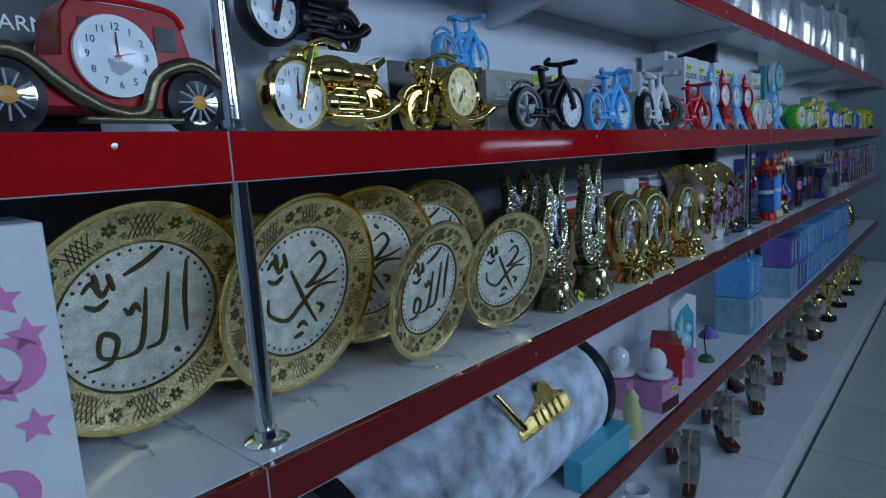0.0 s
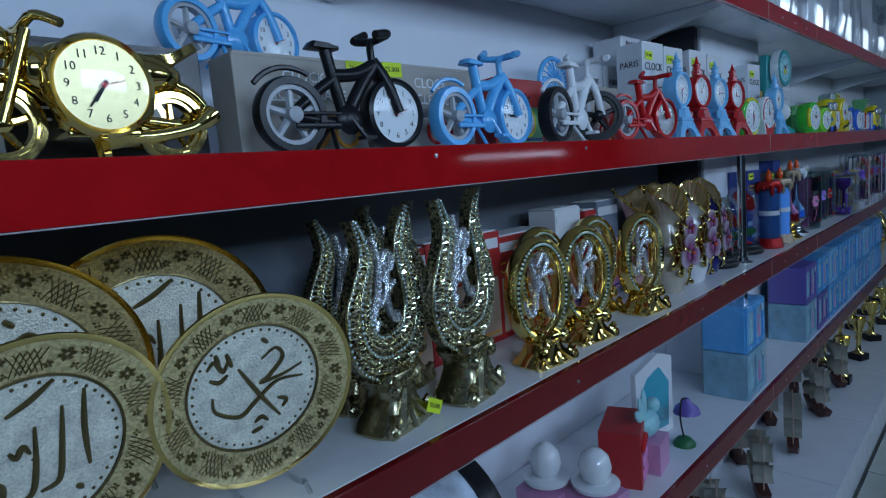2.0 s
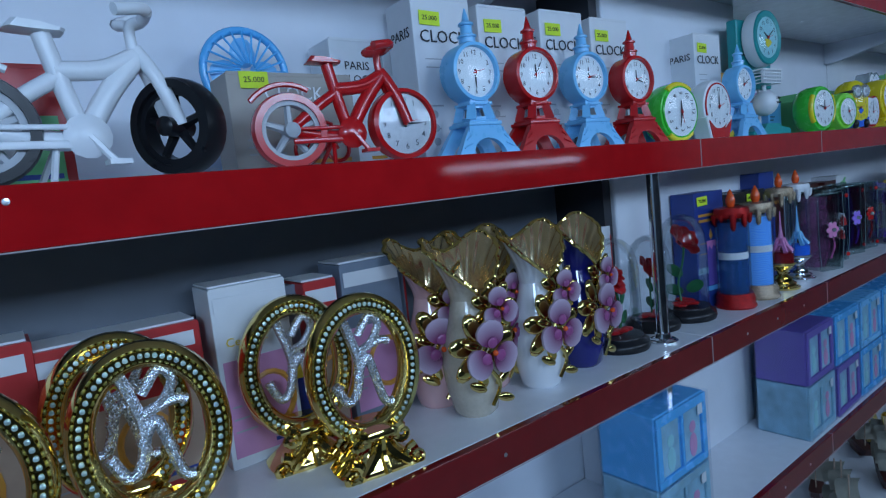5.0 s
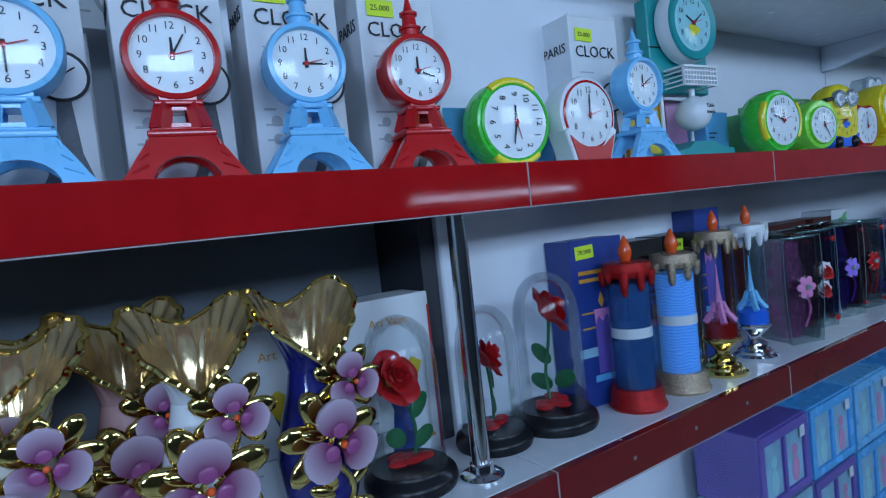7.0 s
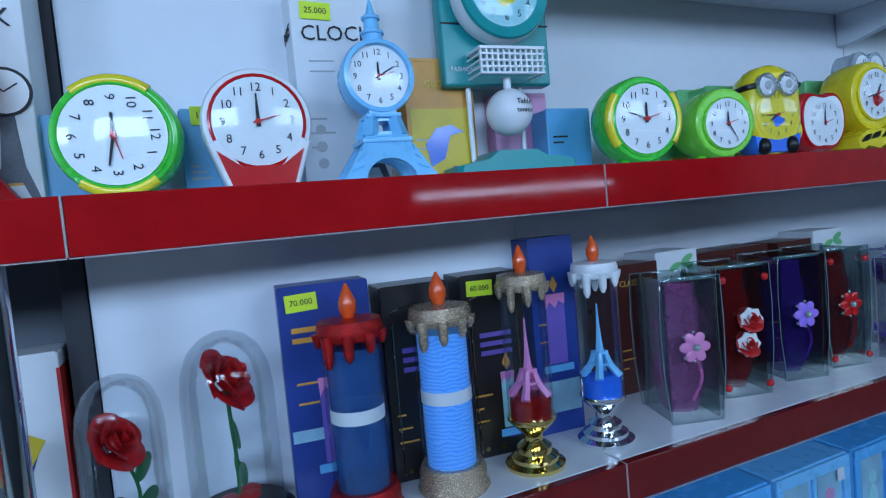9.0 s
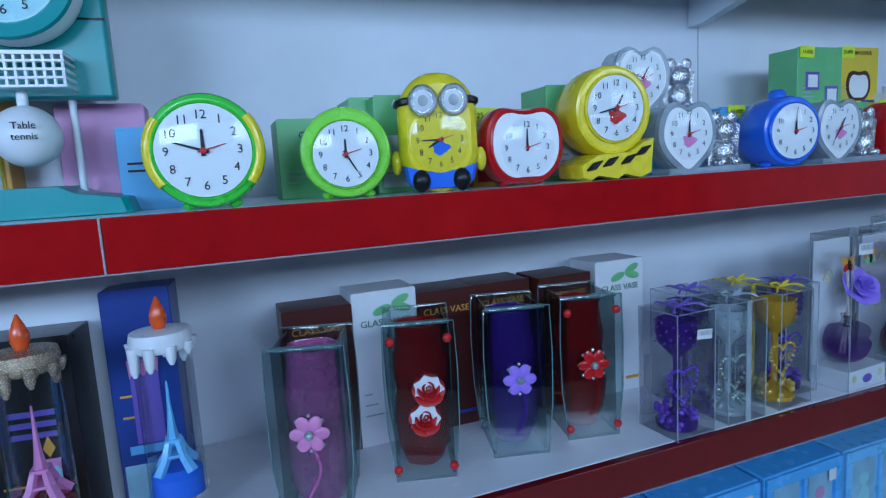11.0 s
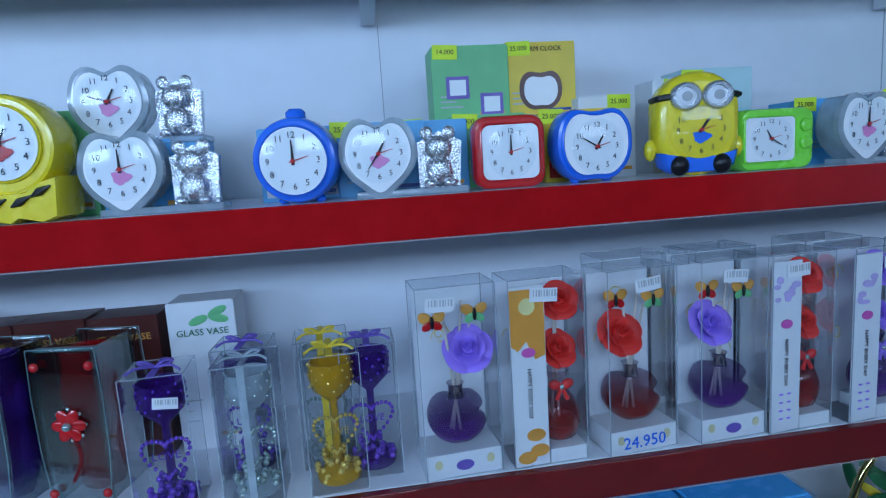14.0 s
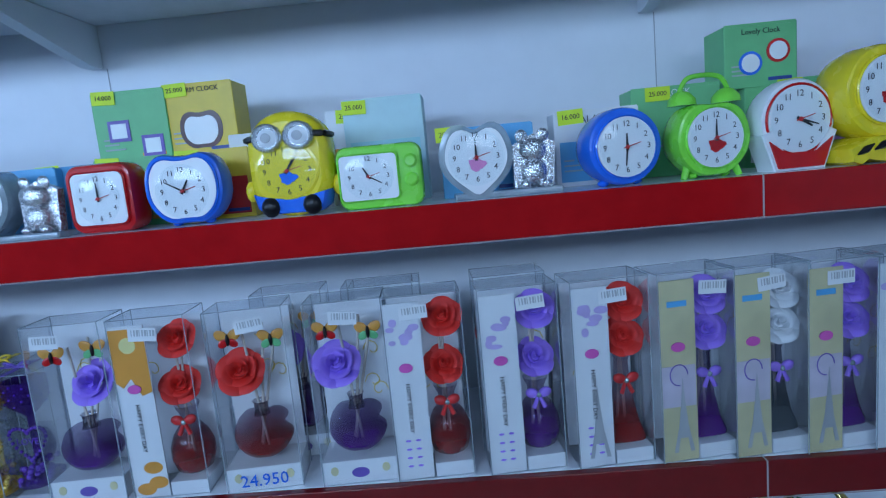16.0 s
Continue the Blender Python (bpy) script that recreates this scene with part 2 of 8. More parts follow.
wm.inputs[6].default_value, wm.inputs[7].default_value = (0.07, 0.28, 0.82, 1), (0.14, 0.4, 0.9, 1)
nt.links.new(wv.outputs["Fac"], wm.inputs[0])
nt.links.new(wm.outputs[2], nt.nodes["Principled BSDF"].inputs["Base Color"])
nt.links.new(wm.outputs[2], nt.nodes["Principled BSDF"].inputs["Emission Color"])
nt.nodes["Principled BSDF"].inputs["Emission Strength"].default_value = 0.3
M["darkwater"] = tinted("clear_blue_liquid", (0.05, 0.15, 0.4), 0.5)
M["pinkplastic"] = mat("pink_plastic", (0.75, 0.25, 0.5), 0.35, 0, 0.1, 50)
M["porc_white"] = mat("white_porcelain", (0.8, 0.81, 0.83), 0.08, 0, 0.04, 30, 0, 0.6)
M["porc_pink"] = mat("pink_porcelain", (0.72, 0.43, 0.42), 0.08, 0, 0.08, 30, 0, 0.6)
M["porc_beige"] = mat("beige_cracked_porcelain", (0.55, 0.48, 0.38), 0.15, 0, 0.12, 160, 0.1, 0.5)
M["porc_navy"] = mat("navy_porcelain", (0.012, 0.015, 0.16), 0.06, 0, 0.08, 30, 0, 0.7)
M["petal"] = mat("mauve_white_petals", (0.62, 0.45, 0.56), 0.2, 0, 0.35, 60, 0.05, 0.4)
nt = M["petal"].node_tree
pc = nt.nodes.new("ShaderNodeTexCoord")
pl = nt.nodes.new("ShaderNodeVectorMath")
pl.operation = "LENGTH"
nt.links.new(pc.outputs["Object"], pl.inputs[0])
pr = nt.nodes.new("ShaderNodeMapRange")
pr.inputs["From Min"].default_value, pr.inputs["From Max"].default_value = 0.016, 0.038
nt.links.new(pl.outputs["Value"], pr.inputs["Value"])
pm = nt.nodes.new("ShaderNodeMix")
pm.data_type = "RGBA"
pm.inputs[6].default_value, pm.inputs[7].default_value = (0.2, 0.04, 0.12, 1), (0.62, 0.52, 0.62, 1)
nt.links.new(pr.outputs[0], pm.inputs[0])
nt.links.new(pm.outputs[2], nt.nodes["Principled BSDF"].inputs["Base Color"])
M["lustre"] = mat("gold_lustre_lining", (0.8, 0.6, 0.34), 0.16, 0.85, 0.15, 60, 0.05)
M["petal_in"] = mat("deep_mauve_petal", (0.3, 0.07, 0.2), 0.3, 0, 0.3, 80)
M["purpleglass"] = tinted("purple_glass_vessel", (0.075, 0.015, 0.26), 0.6)
M["redglass"] = tinted("red_glass_vessel", (0.33, 0.008, 0.008), 0.4)
M["pinkglass"] = tinted("pink_glass_vessel", (0.75, 0.22, 0.5), 0.6)
M["purpletube"] = tinted("purple_glass_tube", (0.1, 0.03, 0.36), 0.62)
M["redtube"] = tinted("red_glass_tube", (0.4, 0.01, 0.01), 0.58)
M["lilacwash"] = mat("pale_lilac_print", (0.55, 0.44, 0.75), 0.45, 0, 0.25, 60)
M["palewash"] = mat("faint_lilac_print", (0.58, 0.52, 0.6), 0.45, 0, 0.2, 40)
M["sealpink"] = mat("magenta_seal_print", (0.6, 0.1, 0.4), 0.45)
M["bowred"] = mat("red_satin", (0.7, 0.03, 0.03), 0.35, 0, 0.15, 90)
M["reed"] = mat("pale_reed", (0.62, 0.55, 0.48), 0.6, 0, 0.1, 120)
M["glass_edge"] = tinted("green_glass_edge", (0.3, 0.5, 0.5), 0.45)
M["beadpurple"] = mat("purple_beads", (0.16, 0.05, 0.5), 0.12, 0.2, 0.2, 90, 0, 0.6)
M["beadgold"] = mat("golden_beads", (0.85, 0.6, 0.12), 0.12, 0.5, 0.2, 90, 0, 0.6)
M["slab"] = clear("greenish_slab_glass", (0.74, 0.83, 0.83), 0.07, 0.03)
M["smoke"] = clear("smoky_glass", (0.55, 0.52, 0.56), 0.2, 0.03)
M["bluewin"] = mat("pale_blue_print", (0.28, 0.5, 0.62), 0.35, 0, 0.4, 26)
M["mint"] = mat("mint_porcelain", (0.35, 0.68, 0.72), 0.3, 0, 0.1, 40, 0.1)
M["amberglass"] = tinted("yellow_glass_vessel", (0.75, 0.42, 0.02), 0.5)
M["silverglass"] = tinted("silver_glass_vessel", (0.55, 0.63, 0.68), 0.55)
M["teal2"] = mat("turquoise_gloss", (0.05, 0.42, 0.55), 0.15, 0, 0.1, 20, 0, 0.4)
M["cardcream"] = mat("cream_print_card", (0.6, 0.55, 0.32), 0.45, 0, 0.3, 18)
M["cardyellow2"] = mat("pale_yellow_glaze", (0.72, 0.66, 0.3), 0.3, 0, 0.1, 40)
M["sail"] = mat("cream_sailcloth", (0.55, 0.53, 0.45), 0.7, 0, 0.12, 60, 0.1)
M["plush"] = mat("fluffy_print", (0.5, 0.56, 0.64), 0.8, 0, 0.95, 18, 0.7)
M["lamp"] = mat("lit_diffuser", (0.7, 0.85, 1.0), 0.4, 0, 0.0, 10, emit=6.0)


# ---------- mesh helpers ----------
def part(name, bm, material, parent, label=""):
    me = bpy.data.meshes.new(name)
    bmesh.ops.recalc_face_normals(bm, faces=bm.faces)
    for f in bm.faces:
        f.smooth = True
    for e in bm.edges:
        if len(e.link_faces) == 2:
            turn = e.calc_face_angle(0)
            a, b = sorted(f.calc_area() for f in e.link_faces)
            e.smooth = turn < 0.82 and not (turn > 0.15 and b > 10 * a)
    bm.to_mesh(me)
    bm.free()
    me.materials.append(material)
    ob = new(name, me)
    ob.parent = parent
    if label:
        ob["label"] = label
    return ob


def reuse(name, mesh, material, parent, m):
    ob = new(name, mesh)
    ob.parent = parent
    ob.matrix_basis = m
    if material is not None and not mesh.materials:
        mesh.materials.append(material)
    return ob


SIZES = {"boxed_diffuser": 1.2, "orchid_vase": 1.12, "heart_clock": 1.16, "boxed_goblet": 1.2, "glass_vase": 1.2, "rose_dome": 1.2, "capsule_clock": 1.14, "round_clock": 1.1, "apple_clock": 1.08,
         "square_clock": 1.08, "motorcycle_clock": 1.13, "bicycle_clock": 1.13, "decorative_plate": 1.1, "flame_ornament": 1.15, "oval_ornament": 1.2,
         "pendulum_clock": 1.14, "gift_box": 1.1, "clock_box": 1.08}


def thing(name, x, y, z, rz=0, label="", category="", group="", kind=""):
    ob = new(name)
    ob.empty_display_size = 0.02
    k = SIZES.get(name, 1.0)
    ob.matrix_basis = pose(x, y, z, 0, 0, rz) @ Matrix.Diagonal((k, k, k, 1))
    return tagged(ob, label, category, group, kind)


def B():
    return bmesh.new()


def box(bm, x0, x1, y0, y1, z0, z1, bevel=0.0):
    b2 = bmesh.new()
    bmesh.ops.create_cube(b2, size=1)
    for v in b2.verts:
        v.co = Vector(((x0 + x1) / 2 + v.co.x * (x1 - x0), (y0 + y1) / 2 + v.co.y * (y1 - y0), (z0 + z1) / 2 + v.co.z * (z1 - z0)))
    if bevel:
        bmesh.ops.bevel(b2, geom=b2.edges[:], offset=bevel, segments=2, affect="EDGES", profile=0.5)
    b2.normal_update()
    for f in b2.faces:
        f.smooth = max(abs(q) for q in f.normal) < 0.999
    join(bm, b2)
    return bm


def join(bm, b2, m=None):
    vs = {v: bm.verts.new(m @ v.co if m is not None else v.co) for v in b2.verts}
    for f in b2.faces:
        try:
            bm.faces.new([vs[v] for v in f.verts]).smooth = f.smooth
        except ValueError:
            pass
    b2.free()
    return bm


def rings(bm, loops, cap=True, closed=False):
    """Skin through loops of equal length."""
    vv = [[bm.verts.new(p) for p in lp] for lp in loops]
    n = len(vv[0])
    pairs = list(zip(vv, vv[1:])) + ([(vv[-1], vv[0])] if closed else [])
    for a, b in pairs:
        for i in range(n):
            j = (i + 1) % n
            bm.faces.new((a[i], a[j], b[j], b[i])).smooth = True
    if cap and not closed:
        bm.faces.new(vv[0][::-1])
        bm.faces.new(vv[-1])
    return bm


def lathe(bm, profile, seg=24, axis="z", at=(0, 0, 0), lobes=0, lobe=0.0, cap=True):
    """Turned body: profile of (radius, height); axis y points to the viewer's side (-y) as height grows."""
    loops = []
    for r, h in profile:
        lp = []
        for i in range(seg):
            a = 2 * math.pi * i / seg
            rr = max(r, 1e-4) * (1 + lobe * math.cos(lobes * a)) if lobes else max(r, 1e-4)
            c, s = rr * math.cos(a), rr * math.sin(a)
            p = (c, s, h) if axis == "z" else (c, -h, s) if axis == "y" else (h, c, s)
            lp.append((p[0] + at[0], p[1] + at[1], p[2] + at[2]))
        loops.append(lp)
    return rings(bm, loops, cap)


def stack(bm, outline, layers, at=(0, 0, 0)):
    """Outline in x, z skinned through layers of (y, scale), about its middle: a rounded plate or case."""
    cx = sum(p[0] for p in outline) / len(outline)
    cz = sum(p[1] for p in outline) / len(outline)
    loops = [[(at[0] + cx + (x - cx) * s, at[1] + y, at[2] + cz + (z - cz) * s) for x, z in outline] for y, s in layers]
    return rings(bm, loops)


def tube(bm, pts, r, seg=8, closed=False):
    """Round bar along points; r one radius or one a point."""
    pts = [Vector(p) for p in pts]
    n = len(pts)
    rs = r if isinstance(r, (list, tuple)) else [r] * n
    loops = []
    for i, p in enumerate(pts):
        a = pts[(i - 1) % n] if closed or i else p
        b = pts[(i + 1) % n] if closed or i < n - 1 else p
        t = (b - a).normalized()
        up = Vector((0, 1, 0)) if abs(t.y) < 0.9 else Vector((1, 0, 0))
        u = t.cross(up).normalized()
        w = t.cross(u)
        loops.append([p + (u * math.cos(k) + w * math.sin(k)) * rs[i] for k in [2 * math.pi * q / seg for q in range(seg)]])
    return rings(bm, loops, not closed, closed)


def ball(bm, c, r, sx=1, sy=1, sz=1, seg=10):
    b2 = bmesh.new()
    bmesh.ops.create_uvsphere(b2, u_segments=seg, v_segments=max(6, seg * 2 // 3), radius=r)
    for v in b2.verts:
        v.co = Vector((c[0] + v.co.x * sx, c[1] + v.co.y * sy, c[2] + v.co.z * sz))
    for f in b2.faces:
        f.smooth = True
    return join(bm, b2)


def spline(ctrl, n=8, closed=False):
    """Smooth points through a few control points."""
    c = [Vector(p) for p in ctrl]
    out = []
    m = len(c)
    for i in range(m if closed else m - 1):
        p0 = c[(i - 1) % m] if closed or i else c[0]
        p1, p2 = c[i], c[(i + 1) % m]
        p3 = c[(i + 2) % m] if closed or i < m - 2 else c[-1]
        for k in range(n):
            t = k / n
            out.append(0.5 * (2 * p1 + (p2 - p0) * t + (2 * p0 - 5 * p1 + 4 * p2 - p3) * t * t + (3 * p1 - p0 - 3 * p2 + p3) * t ** 3))
    if not closed:
        out.append(c[-1])
    return out


def oval(rx, rz, n=32, cz=0.0):
    return [(rx * math.cos(2 * math.pi * i / n), cz + rz * math.sin(2 * math.pi * i / n)) for i in range(n)]


def rounded(w, h, r, n=5):
    pts = []
    for cx, cz, a0 in ((w / 2 - r, h - r, 0), (-w / 2 + r, h - r, 90), (-w / 2 + r, r, 180), (w / 2 - r, r, 270)):
        for k in range(n + 1):
            a = radians(a0 + 90 * k / n)
            pts.append((cx + r * math.cos(a), cz + r * math.sin(a)))
    return pts


def heart(w, h, dip=0.22, n=44, tip=0.0):
    """Apple outline on z 0..h with a notch above and a dimple below; tip: how far it draws to a heart's point."""
    pts = []
    for i in range(n):
        a = 2 * math.pi * i / n
        up, dn = (a - math.pi / 2), (a - 3 * math.pi / 2)
        r = 1 - dip * math.exp(-(up / 0.36) ** 2) + 0.05 * math.exp(-((abs(up) - 0.75) / 0.35) ** 2)
        r += (-0.05 * math.exp(-(dn / 0.3) ** 2)) if not tip else tip * math.exp(-(dn / 0.35) ** 2)
        k = 1 - (0.1 + tip) * max(0, -math.sin(a)) ** 2
        pts.append((w / 2 * r * math.cos(a) * k, h / 2 + h / 2 * r * math.sin(a)))
    return pts


def apple(w, h, n=52):
    """Squat apple outline on z 0..h: broad shoulders, a notch above, a dimple below."""
    pts = []
    for i in range(n):
        a = 2 * math.pi * i / n
        c, q = math.cos(a), math.sin(a)
        r = 1 - 0.17 * math.exp(-((a - math.pi / 2) / 0.34) ** 2) - 0.07 * math.exp(-((a - 3 * math.pi / 2) / 0.3) ** 2)
        px = math.copysign(abs(c) ** 0.72, c) * (1 - 0.16 * max(0.0, -q) ** 1.5)
        pts.append((w / 2 * r * px, h / 2 + h / 2 * r * math.copysign(abs(q) ** 0.8, q)))
    return pts


TEXTS = {}


def letters(text, material_key):
    key = (text, material_key)
    if key not in TEXTS:
        cu = bpy.data.curves.new("lettering", "FONT")
        cu.body, cu.align_x, cu.align_y, cu.size, cu.extrude = text, "CENTER", "CENTER", 1.0, 0.01
        cu.resolution_u = 2
        ob = bpy.data.objects.new("lettering", cu)
        me = bpy.data.meshes.new_from_object(ob)
        bpy.data.objects.remove(ob)
        me.materials.clear()
        me.materials.append(M[material_key])
        TEXTS[key] = me
    return TEXTS[key]


def lettering(text, parent, x, y, z, size, material_key="ink", rz=0, name="lettering", ry=0, sx=1.0):
    """Flat raised letters that face -y."""
    m = pose(x, y, z, 0, ry, rz) @ pose(0, 0, 0, 90, 0, 0) @ Matrix.Diagonal((size * sx, size, 0.03, 1))
    return reuse(name, letters(text, material_key), None, parent, m)


NUMERALS = {}


def numerals(key="ink", spin=0):
    """The ring of hour numbers for a dial of radius 1."""
    if (key, spin) not in NUMERALS:
        vs, fs = [], []
        for h in range(1, 13):
            me = letters(str(h), key)
            a = radians(90 - 30 * h + spin)
            base = len(vs)
            c, s = math.cos(radians(spin)), math.sin(radians(spin))
            for v in me.vertices:
                x, z = v.co.x * 0.27, v.co.y * 0.27
                vs.append((0.76 * math.cos(a) + c * x - s * z, -0.004 + v.co.z * 0.2, 0.76 * math.sin(a) + s * x + c * z))
            fs += [[base + i for i in p.vertices] for p in me.polygons]
        me = bpy.data.meshes.new("numerals")
        me.from_pydata(vs, [], fs)
        me.materials.append(M[key])
        NUMERALS[(key, spin)] = me
    return NUMERALS[(key, spin)]


SHARED = {}


def shared(key, build, material):
    if key not in SHARED:
        bm = B()
        build(bm)
        bmesh.ops.recalc_face_normals(bm, faces=bm.faces)
        me = bpy.data.meshes.new(key)
        bm.to_mesh(me)
        bm.free()
        me.set_sharp_from_angle(angle=radians(38))
        me.materials.append(material)
        SHARED[key] = me
    return SHARED[key]


def dial(parent, x, y, z, r, hour=12.0, minute=0, dial_key="dial", ink="ink", spin=0, picture=None, glass=True, sx=1.0, outline=None):
    """A clock dial facing -y: disc, numbers, pointers, cover."""
    m = pose(x, y, z) @ Matrix.Diagonal((r * sx, r, r, 1))
    if outline is None:
        reuse("dial", shared("dial_" + dial_key, lambda bm: lathe(bm, [(1, -0.02), (1, 0.0)], 32, "y"), M[dial_key]), None, parent, m)
    if picture:
        reuse("dial_picture", shared("dial_blot_" + picture, lambda bm: stack(bm, [(0.3 * math.cos(a / 9 * math.pi) * (1 + 0.25 * math.cos(a)), 0.22 * math.sin(a / 9 * math.pi) * (1 + 0.2 * math.sin(a * 2))) for a in range(18)], [(0.0, 1), (-0.006, 1)]), M[picture]), None, parent,
              pose(x, y - 0.0004, z - r * 0.25) @ Matrix.Diagonal((r, r, r, 1)))
    reuse("numerals", numerals(ink, spin), None, parent, pose(x, y - 0.0004, z) @ Matrix.Diagonal((r * sx, r, r, 1)))
    for nm, ang, ln, wd, k in (("hour_pointer", (hour % 12) * 30, 0.45, 0.05, "ink"), ("minute_pointer", minute * 6, 0.62, 0.035, "ink"), ("alarm_pointer", 75, 0.5, 0.018, "inkred")):
        reuse(nm, shared(nm, lambda bm: stack(bm, [(-wd, -0.12), (wd, -0.12), (wd * 0.5, ln), (-wd * 0.5, ln)], [(0, 1), (-0.012, 1)]), M[k]), None, parent,
              pose(x, y - 0.001 - 0.0005 * (nm != "hour_pointer"), z, 0, ang - spin) @ Matrix.Diagonal((r, r, r, 1)))
    reuse("pointer_cap", shared("pointer_cap", lambda bm: lathe(bm, [(0.07, 0), (0.07, 0.03), (0.03, 0.045)], 12, "y"), M["inkred"]), None, parent, pose(x, y - 0.0018, z) @ Matrix.Diagonal((r, r, r, 1)))
    if glass:
        ob = reuse("cover_glass", shared("cover_glass", lambda bm: lathe(bm, [(0.98, 0), (0.7, 0.05), (0.3, 0.075), (0.0, 0.08)], 28, "y", cap=False), M["glass"]), None, parent, pose(x, y - 0.003, z) @ Matrix.Diagonal((r * sx, r, r, 1)))
        ob.visible_shadow = False


def price_tag(parent, x, y, z, text="25.000", w=0.034, ry=0, rz=0):
    t = part("price_tag", stack(B(), [(-w / 2, -w * 0.28), (w / 2, -w * 0.28), (w / 2, w * 0.28), (-w / 2, w * 0.28)], [(0, 1), (-0.0006, 1)]), M["tag"], parent, "yellow-green handwritten price tag")
    t.matrix_basis = pose(x, y, z, 0, ry, rz)
    lettering(text, t, 0, -0.0008, 0, w * 0.27, name="handwriting")
    return t


# ---------- the room ----------
X0, X1 = -4.2, 3.9
Z1, Z2, Z3, ZB = 1.35, 0.945, 0.52, 0.14
DEPTH = 0.36
SEAMS = (-3.5, -2.378, 0.0, 0.61, 2.781)


def structure(name, bm, material, label, category):
    return tagged(part(name, bm, material, None), label, category, "", "structure")


structure("wall_north", box(B(), X0, X1, DEPTH, DEPTH + 0.15, 0, 2.8), M["wall"], "bluish white painted wall behind the shelves", "wall")
# added out of view, dark to weaken the fill on the shelves
structure("wall_south", box(B(), X0, X1, -2.75, -2.6, 0, 2.8), M["southwall"], "unseen wall across the aisle, added dark grey to cut bounced light", "wall")
structure("wall_east", box(B(), X1, X1 + 0.15, -2.75, DEPTH + 0.15, 0, 2.8), M["endwall"], "plain grey-blue end wall of the shop aisle", "wall")
# west wall and ceiling stay unseen; their greys only limit bounce
structure("wall_west", box(B(), X0 - 0.15, X0, -2.75, DEPTH + 0.15, 0, 2.8), M["endwall"], "unseen grey-blue wall behind the aisle, darkened to cut bounced light", "wall")
structure("ceiling", box(B(), X0 - 0.15, X1 + 0.15, -2.75, DEPTH + 0.15, 2.8, 2.9), M["ceil"], "unseen shop ceiling, darkened to cut bounced light", "ceiling")
structure("pillar", box(B(), -0.015, 0.591, 0.2, DEPTH - 0.002, 0, 2.8, 0.004), M["wall"], "white painted pillar standing out from the wall", "pillar")

fl = structure("floor", box(B(), X0 - 0.15, X1 + 0.15, -2.75, DEPTH + 0.15, -0.1, -0.012), M["grout"], "cream glossy floor tiles with grey joints", "floor")
tile_bm = box(B(), -0.297, 0.297, -0.297, 0.297, -0.012, 0, 0.0015)
tile_me = bpy.data.meshes.new("tile")
tile_bm.to_mesh(tile_me)
tile_bm.free()
tile_me.materials.append(M["floor"])
for i in range(14):
    for j in range(5):
        reuse("tile", tile_me, None, fl, pose(X0 + 0.3 + i * 0.6, -0.47 - j * 0.6, 0))
panel_z = 2.0
structure("trim_pillar", box(B(), -0.045, -0.018, 0.21, DEPTH - 0.002, Z2, 1.72), M["darkgap"], "dark vertical strip beside the white pillar", "trim")
# added dark sheet: the shelf's shade on the wall, not a real panel
structure("panel_back", box(B(), X0 + 0.002, -0.047, DEPTH - 0.012, DEPTH - 0.002, Z2 + 0.002, Z1 - 0.032), M["backshade"], "dark grey sheet standing in for shade on the wall behind the middle shelf", "wall panel")
# added unseen panels, standing in for a light carried with the camera
# last row: low tube, inferred from the streak on the red edging
for x, z, power, ln in ((-2.7, panel_z, LAMP * 2.6, 1.15), (-0.7, panel_z, LAMP * 1.4, 1.15), (1.3, panel_z, LAMP * 0.85, 1.15), (3.1, panel_z, LAMP * 0.2, 1.15), (2.05, 1.42, LAMP * 0.05, 1.4)):
    fx = thing("added_light_panel", x, -2.6, z, 0, "white framed light panel added out of view on the opposite wall", "light panel", "wall light panels")
    h = ln / 2
    half = 0.225 if z > 1.6 else 0.014
    part("housing", box(B(), -h - 0.03, h + 0.03, 0.002, 0.05, -half - 0.03, half + 0.03, 0.006), M["white"], fx)
    part("diffuser", box(B(), -h, h, 0.05, 0.058, -half, half, 0.003), M["lamp"], fx, "glowing cool white diffuser")
    ld = bpy.data.lights.new("stand_in_light", "AREA")
    ld.shape, ld.size, ld.size_y, ld.energy, ld.color = "RECTANGLE", ln, 0.45 if z > 1.6 else 0.018, power, (0.39, 0.62, 0.98)
    lo = new("stand_in_light", ld)
    lo.matrix_basis = pose(x, -2.6 + 0.09, z, 90, 0, 0)


